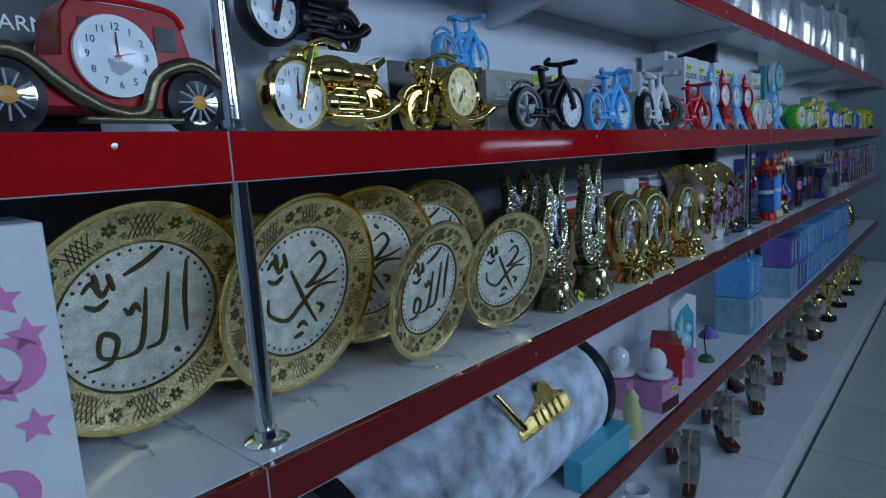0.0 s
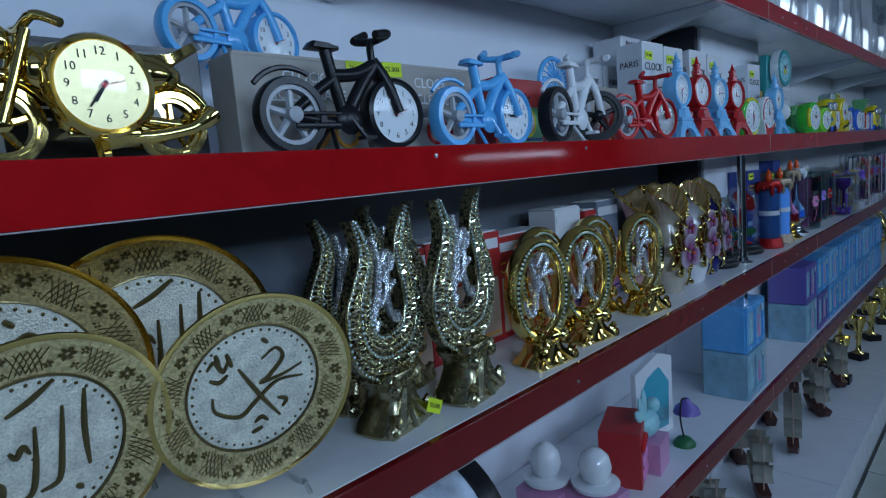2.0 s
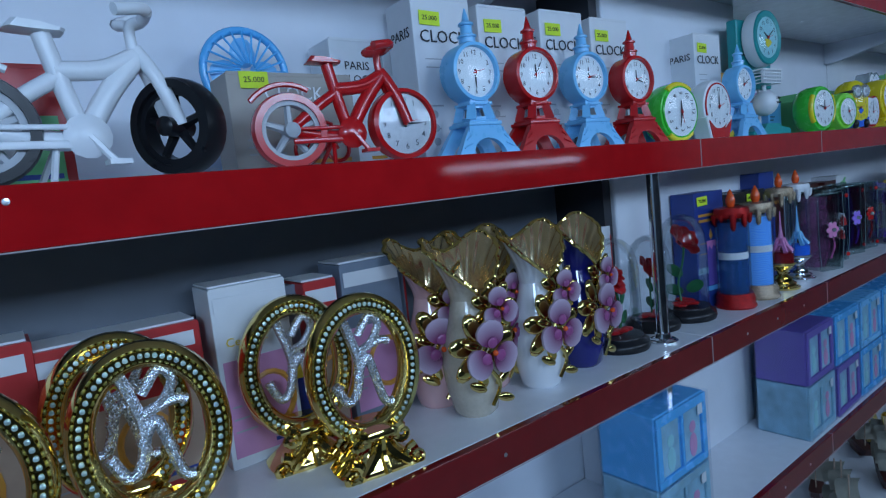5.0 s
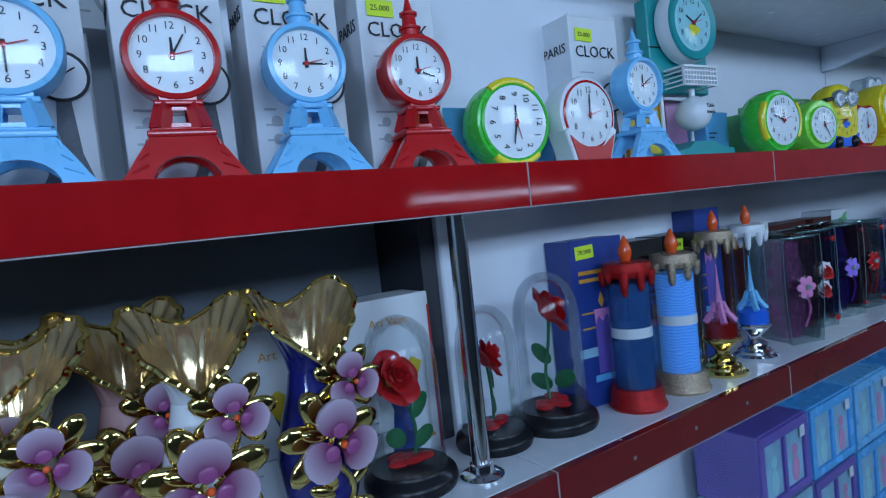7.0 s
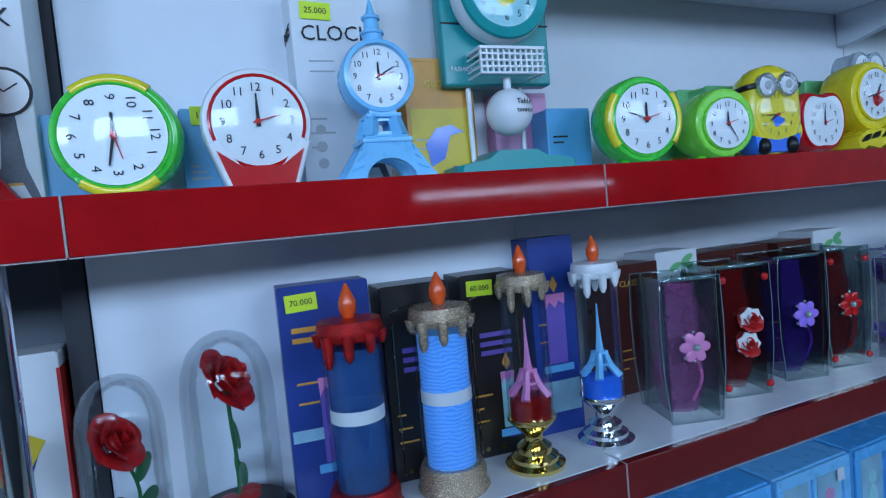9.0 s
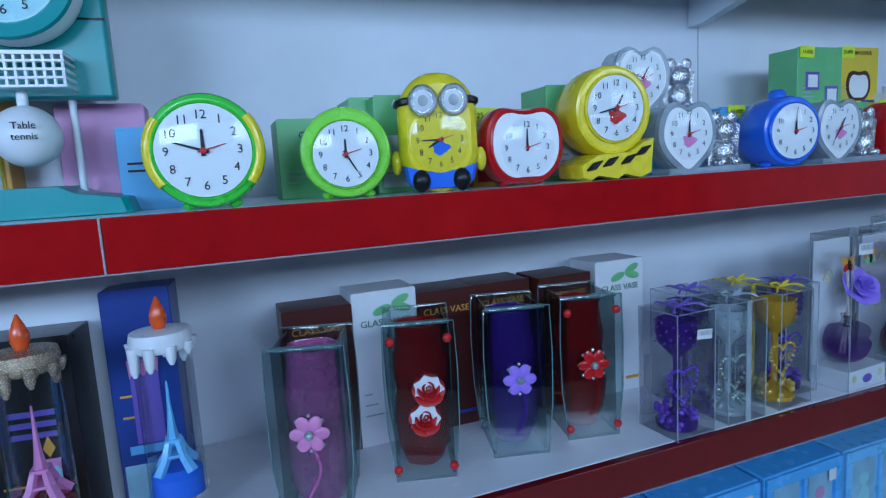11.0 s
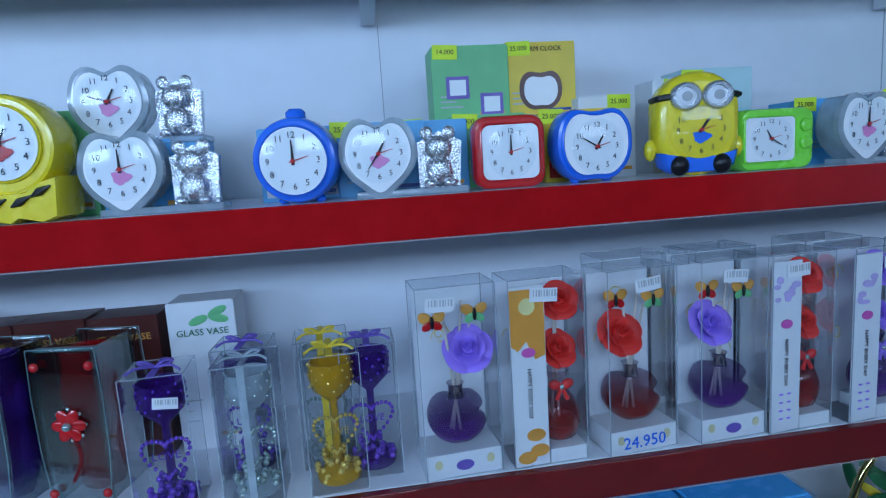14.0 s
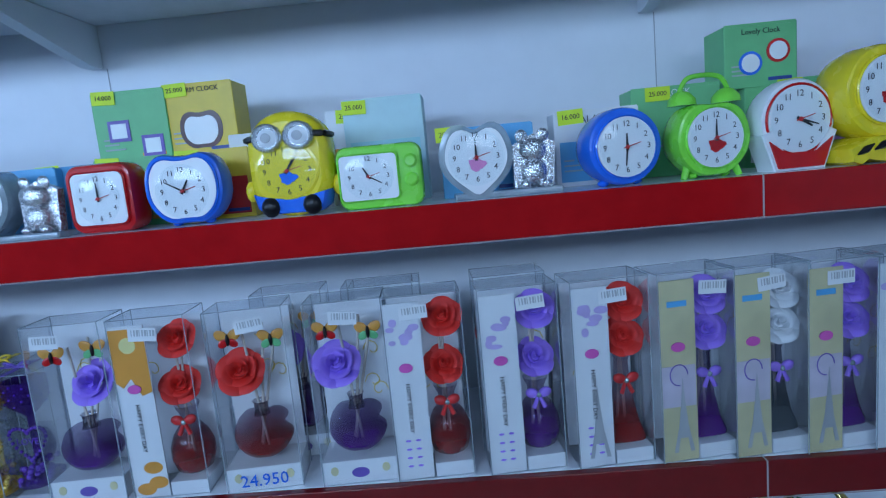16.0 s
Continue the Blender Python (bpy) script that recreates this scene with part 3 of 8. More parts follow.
# ---------- the shelving ----------
def shelf_run(z, depth, upper=False):
    """One run of boards with red edging, split at the seams."""
    cat = "shelf"
    for a, b in zip(SEAMS, SEAMS[1:] + (X1 - 0.004,)):
        sh = thing("shelf_board", (a + b) / 2, 0, z, 0, "white laminate shelf board with a glossy dark red front edge", cat, "shelf boards")
        h = (b - a) / 2 - 0.001
        part("board", box(B(), -h, h, 0.014, depth - 0.003, -0.03, 0, 0.0015), M["shelf"], sh)
        # edging below the clock shelf gets a red less than half as bright
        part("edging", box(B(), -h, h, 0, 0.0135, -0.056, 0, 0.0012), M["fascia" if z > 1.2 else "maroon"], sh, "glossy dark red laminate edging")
        part("edge_strip", box(B(), -h, h, -0.0009, 0.0, -0.0575, -0.0562), M["joint"], sh)
        part("seam", box(B(), h - 0.0005, h + 0.0015, -0.0006, 0.012, -0.056, 0), M["joint"], sh)
        mid = (a + b) / 2
        marks = [x - mid for x in (-2.498, -1.509, -1.12) if a < x < b] if z == Z1 else [-h + 2 * h * k / 4 for k in (1, 2, 3)] if b < 0.7 else []
        for xx in marks:
            part("screw", lathe(B(), [(0.0034, 0), (0.0031, 0.0008), (0.001, 0.001)], 12, "y", (xx, 0, -0.014 if z == Z1 else -0.03)), M["steel"], sh)


shelf_run(Z1, DEPTH)
shelf_run(Z2, DEPTH)
shelf_run(Z3, DEPTH)
shelf_run(1.755, DEPTH)
plinth = thing("display_plinth", 0, 0, 0, 0, "white tiled low display plinth under the shelves", "plinth")
part("body", box(B(), X0 + 0.01, X1 - 0.004, -0.16, DEPTH - 0.003, 0, ZB - 0.012), M["shelf"], plinth)
for k in range(13):
    part("tile", box(B(), X0 + 0.012 + k * 0.62, X0 + 0.625 + k * 0.62 if k < 12 else X1 - 0.006, -0.162, DEPTH - 0.004, ZB - 0.012, ZB, 0.001), M["shelf"], plinth)


def bracket(x):
    b = thing("shelf_bracket", x, DEPTH, 1.72, 0, "white triangular bracket under the top shelf", "bracket", "shelf brackets")
    bm = B()
    pts = [(-0.33, 0.004), (-0.33, -0.008), (-0.04, -0.075), (-0.003, -0.075), (-0.003, 0.004)]
    rings(bm, [[(s, y, z) for y, z in pts] for s in (-0.012, 0.012)])
    part("gusset", bm, M["wall"], b)


for x in (1.700, 2.747, -1.4, -0.3):
    bracket(x)
for x in (1.718, 2.765):
    structure("trim_joint", box(B(), x - 0.0008, x + 0.0008, DEPTH - 0.0012, DEPTH - 0.0002, Z1, 1.645), M["joint_grey"], "thin grey joint between two wall panels", "trim")


def post(x, y, z0, z1):
    p = thing("shelf_post", x, y, z0, 0, "round chrome tube post with a flange standing on the shelf", "post", "chrome shelf posts")
    h = z1 - z0
    part("tube", lathe(B(), [(0.0125, 0.004), (0.0125, h - 0.004)], 20), M["chrome"], p)
    part("flange", lathe(B(), [(0.03, 0.0), (0.03, 0.003), (0.024, 0.007), (0.017, 0.009), (0.0155, 0.018), (0.0125, 0.019)], 24), M["chrome"], p)
    part("top_flange", lathe(B(), [(0.0125, h - 0.019), (0.0155, h - 0.018), (0.017, h - 0.009), (0.024, h - 0.006), (0.024, h)], 24), M["chrome"], p)


for x in (-2.337, -0.074):
    post(x, 0.065, Z2, Z1 - 0.03)
    if x < -1:
        post(x, 0.065, Z1, 1.725)
    post(x, 0.065, Z3, Z2 - 0.03)


# ---------- clocks ----------
def eiffel_clock(x, key, rz=0, hour=12, minute=0, y=0.075, colour="red"):
    c = thing("tower_clock", x, y, Z1, rz, f"{colour} plastic tower-shaped alarm clock with a round white dial", "alarm clock", "tower clocks")
    m = M[key]
    prof = [(0.06, 0.0), (0.051, 0.012), (0.041, 0.028), (0.03, 0.044), (0.026, 0.047)]
    arch = [(0.031 * math.cos(a), 0.026 * math.sin(a)) for a in [math.pi * i / 10 for i in range(11)]]
    for s in (-1, 1):
        out = [(s * px, pz) for px, pz in prof] + [(0, 0.047)] + [(0, 0.026)] + [(s * px, pz) for px, pz in arch[4::-1]] + [(s * 0.031, 0.0)]
        for y0 in (-0.034, 0.022):
            part("leg", rings(B(), [[(px, y0 * (1 - pz * 6), pz) for px, pz in out], [(px, (y0 + 0.012) * (1 - pz * 6), pz) for px, pz in out]]), m, c)
    for sg in (-1, 1):
        for k in range(3):
            f = 0.25 + 0.25 * k
            part("lattice", tube(B(), [(sg * (0.055 - 0.03 * f), -0.034 * (1 - 0.28 * f), 0.047 * f), (sg * (0.034 - 0.004 * f), -0.034 * (1 - 0.28 * f), 0.047 * f + 0.006)], 0.0016, 5), m, c)
    part("lower_deck", box(box(B(), -0.031, 0.031, -0.027, 0.027, 0.045, 0.051, 0.001), -0.027, 0.027, -0.024, 0.024, 0.051, 0.054, 0.001), m, c)
    for sx in (-1, 1):
        for sy in (-1, 1):
            part("strut", tube(B(), [(sx * 0.019, sy * 0.017, 0.053), (sx * 0.0135, sy * 0.0135, 0.078)], [0.0105, 0.0085], 4), m, c)
    part("lower_band", box(B(), -0.019, 0.019, -0.017, 0.017, 0.054, 0.059), m, c)
    part("upper_band", box(B(), -0.016, 0.016, -0.015, 0.015, 0.072, 0.079), m, c)
    part("upper_deck", box(box(B(), -0.022, 0.022, -0.02, 0.02, 0.076, 0.081, 0.001), -0.017, 0.017, -0.016, 0.016, 0.081, 0.087), m, c)
    part("case", lathe(B(), [(0.038, -0.022), (0.0445, -0.018), (0.0455, 0.012), (0.0435, 0.018), (0.0385, 0.019), (0.0375, 0.01)], 36, "y", (0, 0, 0.126)), m, c)
    dial(c, 0, -0.0115, 0.126, 0.038, hour, minute)
    part("neck", lathe(B(), [(0.013, 0.168), (0.013, 0.178), (0.015, 0.179), (0.015, 0.182), (0.01, 0.184), (0.009, 0.196), (0.012, 0.197), (0.012, 0.2), (0.006, 0.204), (0.004, 0.212), (0.001, 0.222)], 8), m, c)
    return c


def spoked_wheel(parent, x, z, r, tyre, rim, name="wheel", width=0.014, y=0.0):
    w = part(name, lathe(B(), [(r * 0.78, -width / 2), (r * 0.95, -width / 2), (r, -width / 4), (r, width / 4), (r * 0.95, width / 2), (r * 0.78, width / 2), (r * 0.78, -width / 2)], 32, "y", cap=False), tyre, parent)
    w.matrix_basis = pose(x, y, z)
    part("rim", lathe(B(), [(r * 0.66, -width / 3), (r * 0.8, -width / 3), (r * 0.8, width / 3), (r * 0.66, width / 3), (r * 0.66, -width / 3)], 32, "y", cap=False), rim, w)
    bm = B()
    for k in range(5):
        a = 2 * math.pi * k / 5 + 0.3
        tube(bm, [(0, 0, 0), (r * 0.7 * math.cos(a), 0, r * 0.7 * math.sin(a))], [r * 0.12, r * 0.09], 6)
    part("spokes", bm, rim, w)
    part("hub", lathe(B(), [(r * 0.2, -width / 2), (r * 0.2, width * 0.7), (r * 0.1, width * 0.8)], 16, "y"), rim, w)
    return w


def bike_clock(x, key, rz, colour, y=0.06, tyre=None, rim="grey", clock=True, hour=12, minute=0, s=1.0, z=None, wheelring=None, front_dark=False):
    c = thing("bicycle_clock", x, y, Z1 if z is None else z, rz, f"{colour} plastic bicycle-shaped alarm clock with a dial in its wheel", "alarm clock", "bicycle clocks")
    c.scale = c.scale * s
    m = M[key]
    ty = M[tyre or key]
    spoked_wheel(c, -0.068, 0.041, 0.041, ty, M[rim], width=0.019)
    if clock:
        part("front_wheel", lathe(B(), [(0.035, -0.012), (0.041, -0.01), (0.043, 0.0), (0.041, 0.01), (0.036, 0.012), (0.0345, 0.006)], 36, "y", (0.068, 0, 0.043)), M[wheelring] if wheelring else ty, c)
        dial(c, 0.068, -0.007, 0.043, 0.035, hour, minute, "dial_grey" if key == "red" else "dial")
    else:
        w = spoked_wheel(c, 0.07, 0.042, 0.041, M["black"], M["black"], "wheel", 0.024)
        w.matrix_basis = pose(0.07, -0.004, 0.042, 0, 0, -60)
    bm = B()
    for pts, r in (([(-0.068, 0, 0.041), (-0.02, 0, 0.033), (0.0, 0, 0.035)], 0.0055), ([(0, 0, 0.035), (0.022, 0, 0.07), (0.045, 0, 0.098)], 0.006), ([(-0.014, 0, 0.085), (0.02, 0, 0.088), (0.046, 0, 0.1)], 0.0055),
                   ([(0.0, 0, 0.035), (-0.01, 0, 0.075), (-0.018, 0, 0.112)], 0.005), ([(-0.068, 0, 0.041), (-0.035, 0, 0.066), (-0.013, 0, 0.08)], 0.0045),
                   ([(0.07, -0.012, 0.043), (0.058, -0.008, 0.08), (0.046, 0, 0.105)], 0.0045), ([(0.07, 0.012, 0.043), (0.058, 0.008, 0.08), (0.046, 0, 0.105)], 0.0045)):
        tube(bm, spline(pts, 4), r * 1.4, 8)
    part("frame", bm, m, c)
    part("seat", stack(B(), [(-0.042, 0.113), (-0.036, 0.12), (-0.02, 0.119), (-0.003, 0.115), (-0.004, 0.112), (-0.025, 0.112)], [(-0.011, 0.8), (-0.007, 1), (0.007, 1), (0.011, 0.8)]), M["white"] if key == "white" else m, c)
    bm = B()
    tube(bm, spline([(0.045, 0, 0.1), (0.044, 0, 0.122), (0.052, 0, 0.128)], 4), 0.0045, 8)
    tube(bm, spline([(0.022, -0.042, 0.123), (0.045, -0.034, 0.128), (0.053, -0.012, 0.129), (0.053, 0.012, 0.129), (0.045, 0.034, 0.134), (0.07, 0.044, 0.146)], 5), 0.0048, 8)
    part("handlebar", bm, m, c)
    bm = B()
    lathe(bm, [(0.015, 0), (0.017, 0.004), (0.012, 0.008), (0.005, 0.01)], 14, "y", (0, -0.006, 0.035))
    tube(bm, [(0, -0.014, 0.035), (0.014, -0.016, 0.016)], 0.003, 6)
    box(bm, 0.008, 0.024, -0.026, -0.01, 0.012, 0.016)
    part("crank", bm, m, c)
    bm = B()
    box(bm, -0.068, 0.0, -0.012, -0.008, 0.026, 0.032, 0.001)
    box(bm, -0.068, 0.0, -0.012, -0.008, 0.04, 0.044, 0.001)
    part("chain_guard", bm, m, c)
    part("mudguard", tube(B(), [(-0.068 + 0.05 * math.cos(a), 0, 0.041 + 0.05 * math.sin(a)) for a in [radians(60 + 10 * k) for k in range(9)]], 0.003, 6), m, c)
    part("stand", tube(tube(B(), [(-0.02, 0, 0.03), (-0.03, -0.025, 0.001)], 0.0025, 6), [(-0.02, 0, 0.03), (-0.03, 0.025, 0.001)], 0.0025, 6), m, c)
    return c


def moto_clock(x, rz, mid=True, y=0.07, z=None, key="gold"):
    c = thing("motorcycle_clock", x, y, Z1 if z is None else z, rz, "shiny gold motorcycle-shaped alarm clock on the shelf" if key == "gold" else "black motorcycle-shaped alarm clock standing on a carton", "alarm clock", "motorcycle clocks")
    g = M[key]
    xs = (-0.07, 0.07)
    for i, wx in enumerate(xs):
        if mid or i:
            spoked_wheel(c, wx, 0.034, 0.034, g, g, "wheel", 0.02)
        else:
            part("front_wheel", lathe(B(), [(0.04, -0.016), (0.048, -0.013), (0.05, 0), (0.047, 0.014), (0.042, 0.016), (0.04, 0.008)], 36, "y", (wx, 0, 0.05)), g, c)
            dial(c, wx, -0.009, 0.05, 0.04, 12, 0)
    bm = B()
    ball(bm, (0.0, 0, 0.084), 0.034, 1.25, 0.75, 0.7, 14)
    ball(bm, (0.045, 0, 0.082), 0.034, 1.2, 0.65, 0.6, 14)
    ball(bm, (-0.035, 0, 0.08), 0.02, 1, 0.8, 1.0, 12)
    part("tank", bm, g, c)
    bm = B()
    for k in range(5):
        box(bm, -0.028 + 0.002 * k, 0.03 - 0.002 * k, -0.026, 0.026, 0.022 + k * 0.009, 0.028 + k * 0.009, 0.001)
    ball(bm, (0.03, -0.016, 0.05), 0.016, 1.2, 0.8, 1.1, 12)
    ball(bm, (-0.022, -0.018, 0.042), 0.013, 1, 0.8, 1.3, 12)
    ball(bm, (0.01, -0.01, 0.03), 0.018, 1.1, 0.8, 1, 12)
    part("engine", bm, g, c)
    for s in (-1, 1):
        part("fork", tube(B(), [(-0.07, s * 0.013, 0.034), (-0.052, s * 0.012, 0.085), (-0.044, s * 0.012, 0.11)], 0.0045, 8), g, c)
        part("exhaust_pipe", tube(B(), spline([(0.0, s * 0.016, 0.03), (0.03, s * 0.02, 0.022), (0.08, s * 0.02, 0.03), (0.105, s * 0.02, 0.045)], 4), [0.006] * 10 + [0.009, 0.01, 0.01], 8), g, c)
        part("swing_arm", tube(B(), [(0.02, s * 0.012, 0.04), (0.07, s * 0.013, 0.034)], 0.005, 8), g, c)
    bm = B()
    tube(bm, spline([(-0.03, -0.05, 0.108), (-0.042, -0.03, 0.117), (-0.045, 0, 0.112), (-0.042, 0.03, 0.117), (-0.03, 0.05, 0.108)], 5), 0.004, 8)
    part("handlebar", bm, g, c)
    part("seat", stack(B(), [(0.02, 0.088), (0.03, 0.096), (0.07, 0.1), (0.098, 0.115), (0.103, 0.108), (0.075, 0.09)], [(-0.014, 0.8), (-0.01, 1), (0.01, 1), (0.014, 0.8)]), g, c)
    for i, wx in enumerate(xs):
        if mid or i:
            part("fender", tube(B(), [(wx + 0.041 * math.cos(a), 0, 0.034 + 0.041 * math.sin(a)) for a in [radians(30 + 12 * k) for k in range(11)]], 0.006, 8), g, c)
    part("headlight", ball(B(), (-0.062, 0, 0.1), 0.014, 0.8, 1, 1, 12), g, c)
    if mid:
        part("case", lathe(B(), [(0.037, -0.01), (0.043, -0.006), (0.044, 0.006), (0.041, 0.012), (0.037, 0.008)], 32, "y", (0, -0.028, 0.064)), g, c)
        dial(c, 0, -0.037, 0.064, 0.037, 7, 36, "dial_gold")
        part("stand", tube(B(), [(0, -0.01, 0.03), (0.0, -0.02, 0.002)], 0.006, 6), g, c)
    return c


def car_clock(x, rz):
    c = thing("car_clock", x, 0.1, Z1, rz, "red vintage car-shaped alarm clock with a picture dial", "alarm clock")
    r = M["carred"]
    side = [(-0.12, 0.03), (-0.12, 0.07), (-0.1, 0.08), (-0.058, 0.085), (-0.052, 0.132), (-0.042, 0.147), (0.066, 0.147), (0.082, 0.13), (0.098, 0.07), (0.105, 0.03)]
    part("body", stack(B(), side, [(-0.038, 0.96), (-0.034, 1), (0.034, 1), (0.038, 0.96)]), r, c)
    for a, b in ((-0.036, -0.012), (0.046, 0.072)):
        part("window", stack(B(), [(a, 0.1), (b, 0.1), (b, 0.128), (a, 0.128)], [(-0.0375, 1), (-0.0395, 1)]), M["black"], c)
    bm = B()
    tube(bm, spline([(-0.165, -0.044, 0.04), (-0.14, -0.044, 0.076), (-0.1, -0.044, 0.084), (-0.06, -0.044, 0.052), (-0.02, -0.044, 0.028), (0.02, -0.044, 0.028), (0.042, -0.044, 0.07), (0.09, -0.044, 0.086), (0.128, -0.044, 0.06), (0.136, -0.044, 0.026)], 6), 0.009, 8)
    part("fender", bm, M["gold_dark"], c)
    for wx in (-0.115, 0.086):
        w = part("wheel", lathe(B(), [(0.026, -0.012), (0.037, -0.01), (0.04, 0), (0.037, 0.01), (0.026, 0.012)], 32, "y", (wx, -0.036, 0.04)), M["black"], c)
        part("hubcap", lathe(B(), [(0.027, 0.0105), (0.027, 0.0125), (0.01, 0.0155), (0.004, 0.0165)], 24, "y", (wx, -0.036, 0.04)), M["chrome"], w)
        part("hub_centre", lathe(B(), [(0.009, 0.015), (0.009, 0.0175), (0.004, 0.019)], 16, "y", (wx, -0.036, 0.04)), M["cardorange"], w)
        for k in range(12):
            a = math.pi * k / 6
            part("spoke", tube(B(), [(wx + 0.01 * math.cos(a), -0.0525, 0.04 + 0.01 * math.sin(a)), (wx + 0.025 * math.cos(a), -0.0497, 0.04 + 0.025 * math.sin(a))], 0.0012, 5), M["grey"], w)
    part("grille", box(box(B(), -0.118, -0.075, -0.042, -0.037, 0.052, 0.074, 0.001), -0.125, -0.12, -0.03, 0.03, 0.03, 0.08, 0.001), M["black"], c)
    part("headlamp", lathe(B(), [(0.006, -0.01), (0.012, 0.008), (0.012, 0.012), (0.004, 0.014)], 16, "x", (-0.135, -0.03, 0.07)), M["chrome"], c)
    part("dial_ring", lathe(B(), [(0.042, 0), (0.046, 0.002), (0.045, 0.006), (0.042, 0.006)], 36, "y", (-0.002, -0.039, 0.088)), M["white"], c)
    dial(c, -0.002, -0.0457, 0.088, 0.042, 12, 0, picture="grey")
    part("roof_edge", tube(B(), spline([(-0.05, -0.037, 0.147), (0.0, -0.038, 0.151), (0.066, -0.037, 0.148), (0.084, -0.036, 0.13)], 5), 0.004, 7), M["red"], c)
    part("running_board", box(B(), -0.05, 0.06, -0.06, -0.036, 0.014, 0.02, 0.002), M["gold_dark"], c)
    return c


def cased_clock(name, x, outline, key, label, z=None, y=0.055, rz=0, depth=0.045, dialkey="dial", dz=0.05, r=0.04, hour=12, minute=0, face=None, dx=0.0, bezel=None, feet=True, spin=0, picture=None, sx=1.0):
    c = thing(name, x, y, Z1 if z is None else z, rz, label, "alarm clock", "small alarm clocks")
    part("case", stack(B(), outline, [(depth * 0.6, 0.8), (depth * 0.5, 0.93), (depth * 0.2, 1), (-depth * 0.38, 1), (-depth * 0.5, 0.96), (-depth * 0.52, 0.9)]), M[key], c)
    if face is None:
        face = oval(r, r, 32, dz)
        face = [(px + dx, pz) for px, pz in face]
    part("bezel", stack(B(), face, [(-depth * 0.5, 1.07), (-depth * 0.57, 1.08), (-depth * 0.6, 1.03), (-depth * 0.55, 1.0)]), M[bezel or key], c)
    part("face", stack(B(), face, [(-depth * 0.5, 1), (-depth * 0.585, 1)]), M[dialkey], c)
    dial(c, dx, -depth * 0.595, dz, r, hour, minute, dialkey, spin=spin, picture=picture, outline=face, sx=sx)
    if feet:
        for s in (-1, 1):
            part("foot", ball(B(), (s * 0.022, -0.004, 0.004), 0.0055, 1.3, 2, 0.8, 8), M[key], c)
    return c


def capsule_clock(x, hour=8, minute=45, rz=0, wide=1.0):
    c = thing("capsule_clock", x, 0.05, Z1, rz - 8, "yellow capsule-shaped alarm clock with blue base and two round silver lenses", "alarm clock", "capsule clocks")
    c.scale.y *= 0.8
    c.scale.x *= wide
    part("case", stack(B(), rounded(0.094, 0.128, 0.045, 8), [(0.03, 0.75), (0.026, 0.92), (0.01, 1), (-0.016, 1), (-0.026, 0.93), (-0.03, 0.8)]), M["yellow"], c)
    part("base_band", stack(B(), [(-0.04, 0.012), (-0.03, 0.004), (0.03, 0.004), (0.04, 0.012), (0.044, 0.03), (0.02, 0.024), (-0.02, 0.024), (-0.044, 0.03)], [(0.02, 0.9), (0.0, 1.02), (-0.026, 1), (-0.031, 0.9)]), M["royal"], c)
    bm = B()
    for s in (-1, 1):
        lathe(bm, [(0.012, 0.026), (0.0172, 0.027), (0.0172, 0.037), (0.015, 0.04), (0.0125, 0.036), (0.0125, 0.033)], 24, "y", (s * 0.0178, 0, 0.097))
    part("lens_ring", bm, M["silver"], c, "round silver lens rings")
    bm = B()
    for s in (-1, 1):
        lathe(bm, [(0.0125, 0.03), (0.0095, 0.037), (0.004, 0.039)], 16, "y", (s * 0.0178, 0, 0.097))
    part("lens", bm, M["white"], c)
    for s in (-1, 1):
        part("lens_centre", lathe(B(), [(0.006, 0.0385), (0.006, 0.0395), (0.003, 0.0402)], 14, "y", (s * 0.0178, 0, 0.097)), M["grey"], c)
    part("strap", tube(B(), spline([(-0.047, 0, 0.096), (-0.045, -0.024, 0.097), (-0.034, -0.031, 0.098)], 4), 0.004, 6), M["black"], c)
    part("strap", tube(B(), spline([(0.047, 0, 0.096), (0.045, -0.024, 0.097), (0.034, -0.031, 0.098)], 4), 0.004, 6), M["black"], c)
    for s in (-1, 1):
        part("side_knob", ball(B(), (s * 0.051, -0.008, 0.034), 0.009, 0.8, 1, 1.5, 10), M["yellow"], c)
        part("foot", ball(B(), (s * 0.024, -0.03, 0.013), 0.011, 1, 0.9, 1.15, 10), M["black"], c)
    part("dial_plate", lathe(B(), [(0.036, 0.026), (0.036, 0.0308), (0.034, 0.0312)], 32, "y", (0, 0, 0.056)), M["yellow"], c)
    dial(c, 0, -0.0318, 0.056, 0.034, hour, minute, "yellow", picture="royal")
    return c


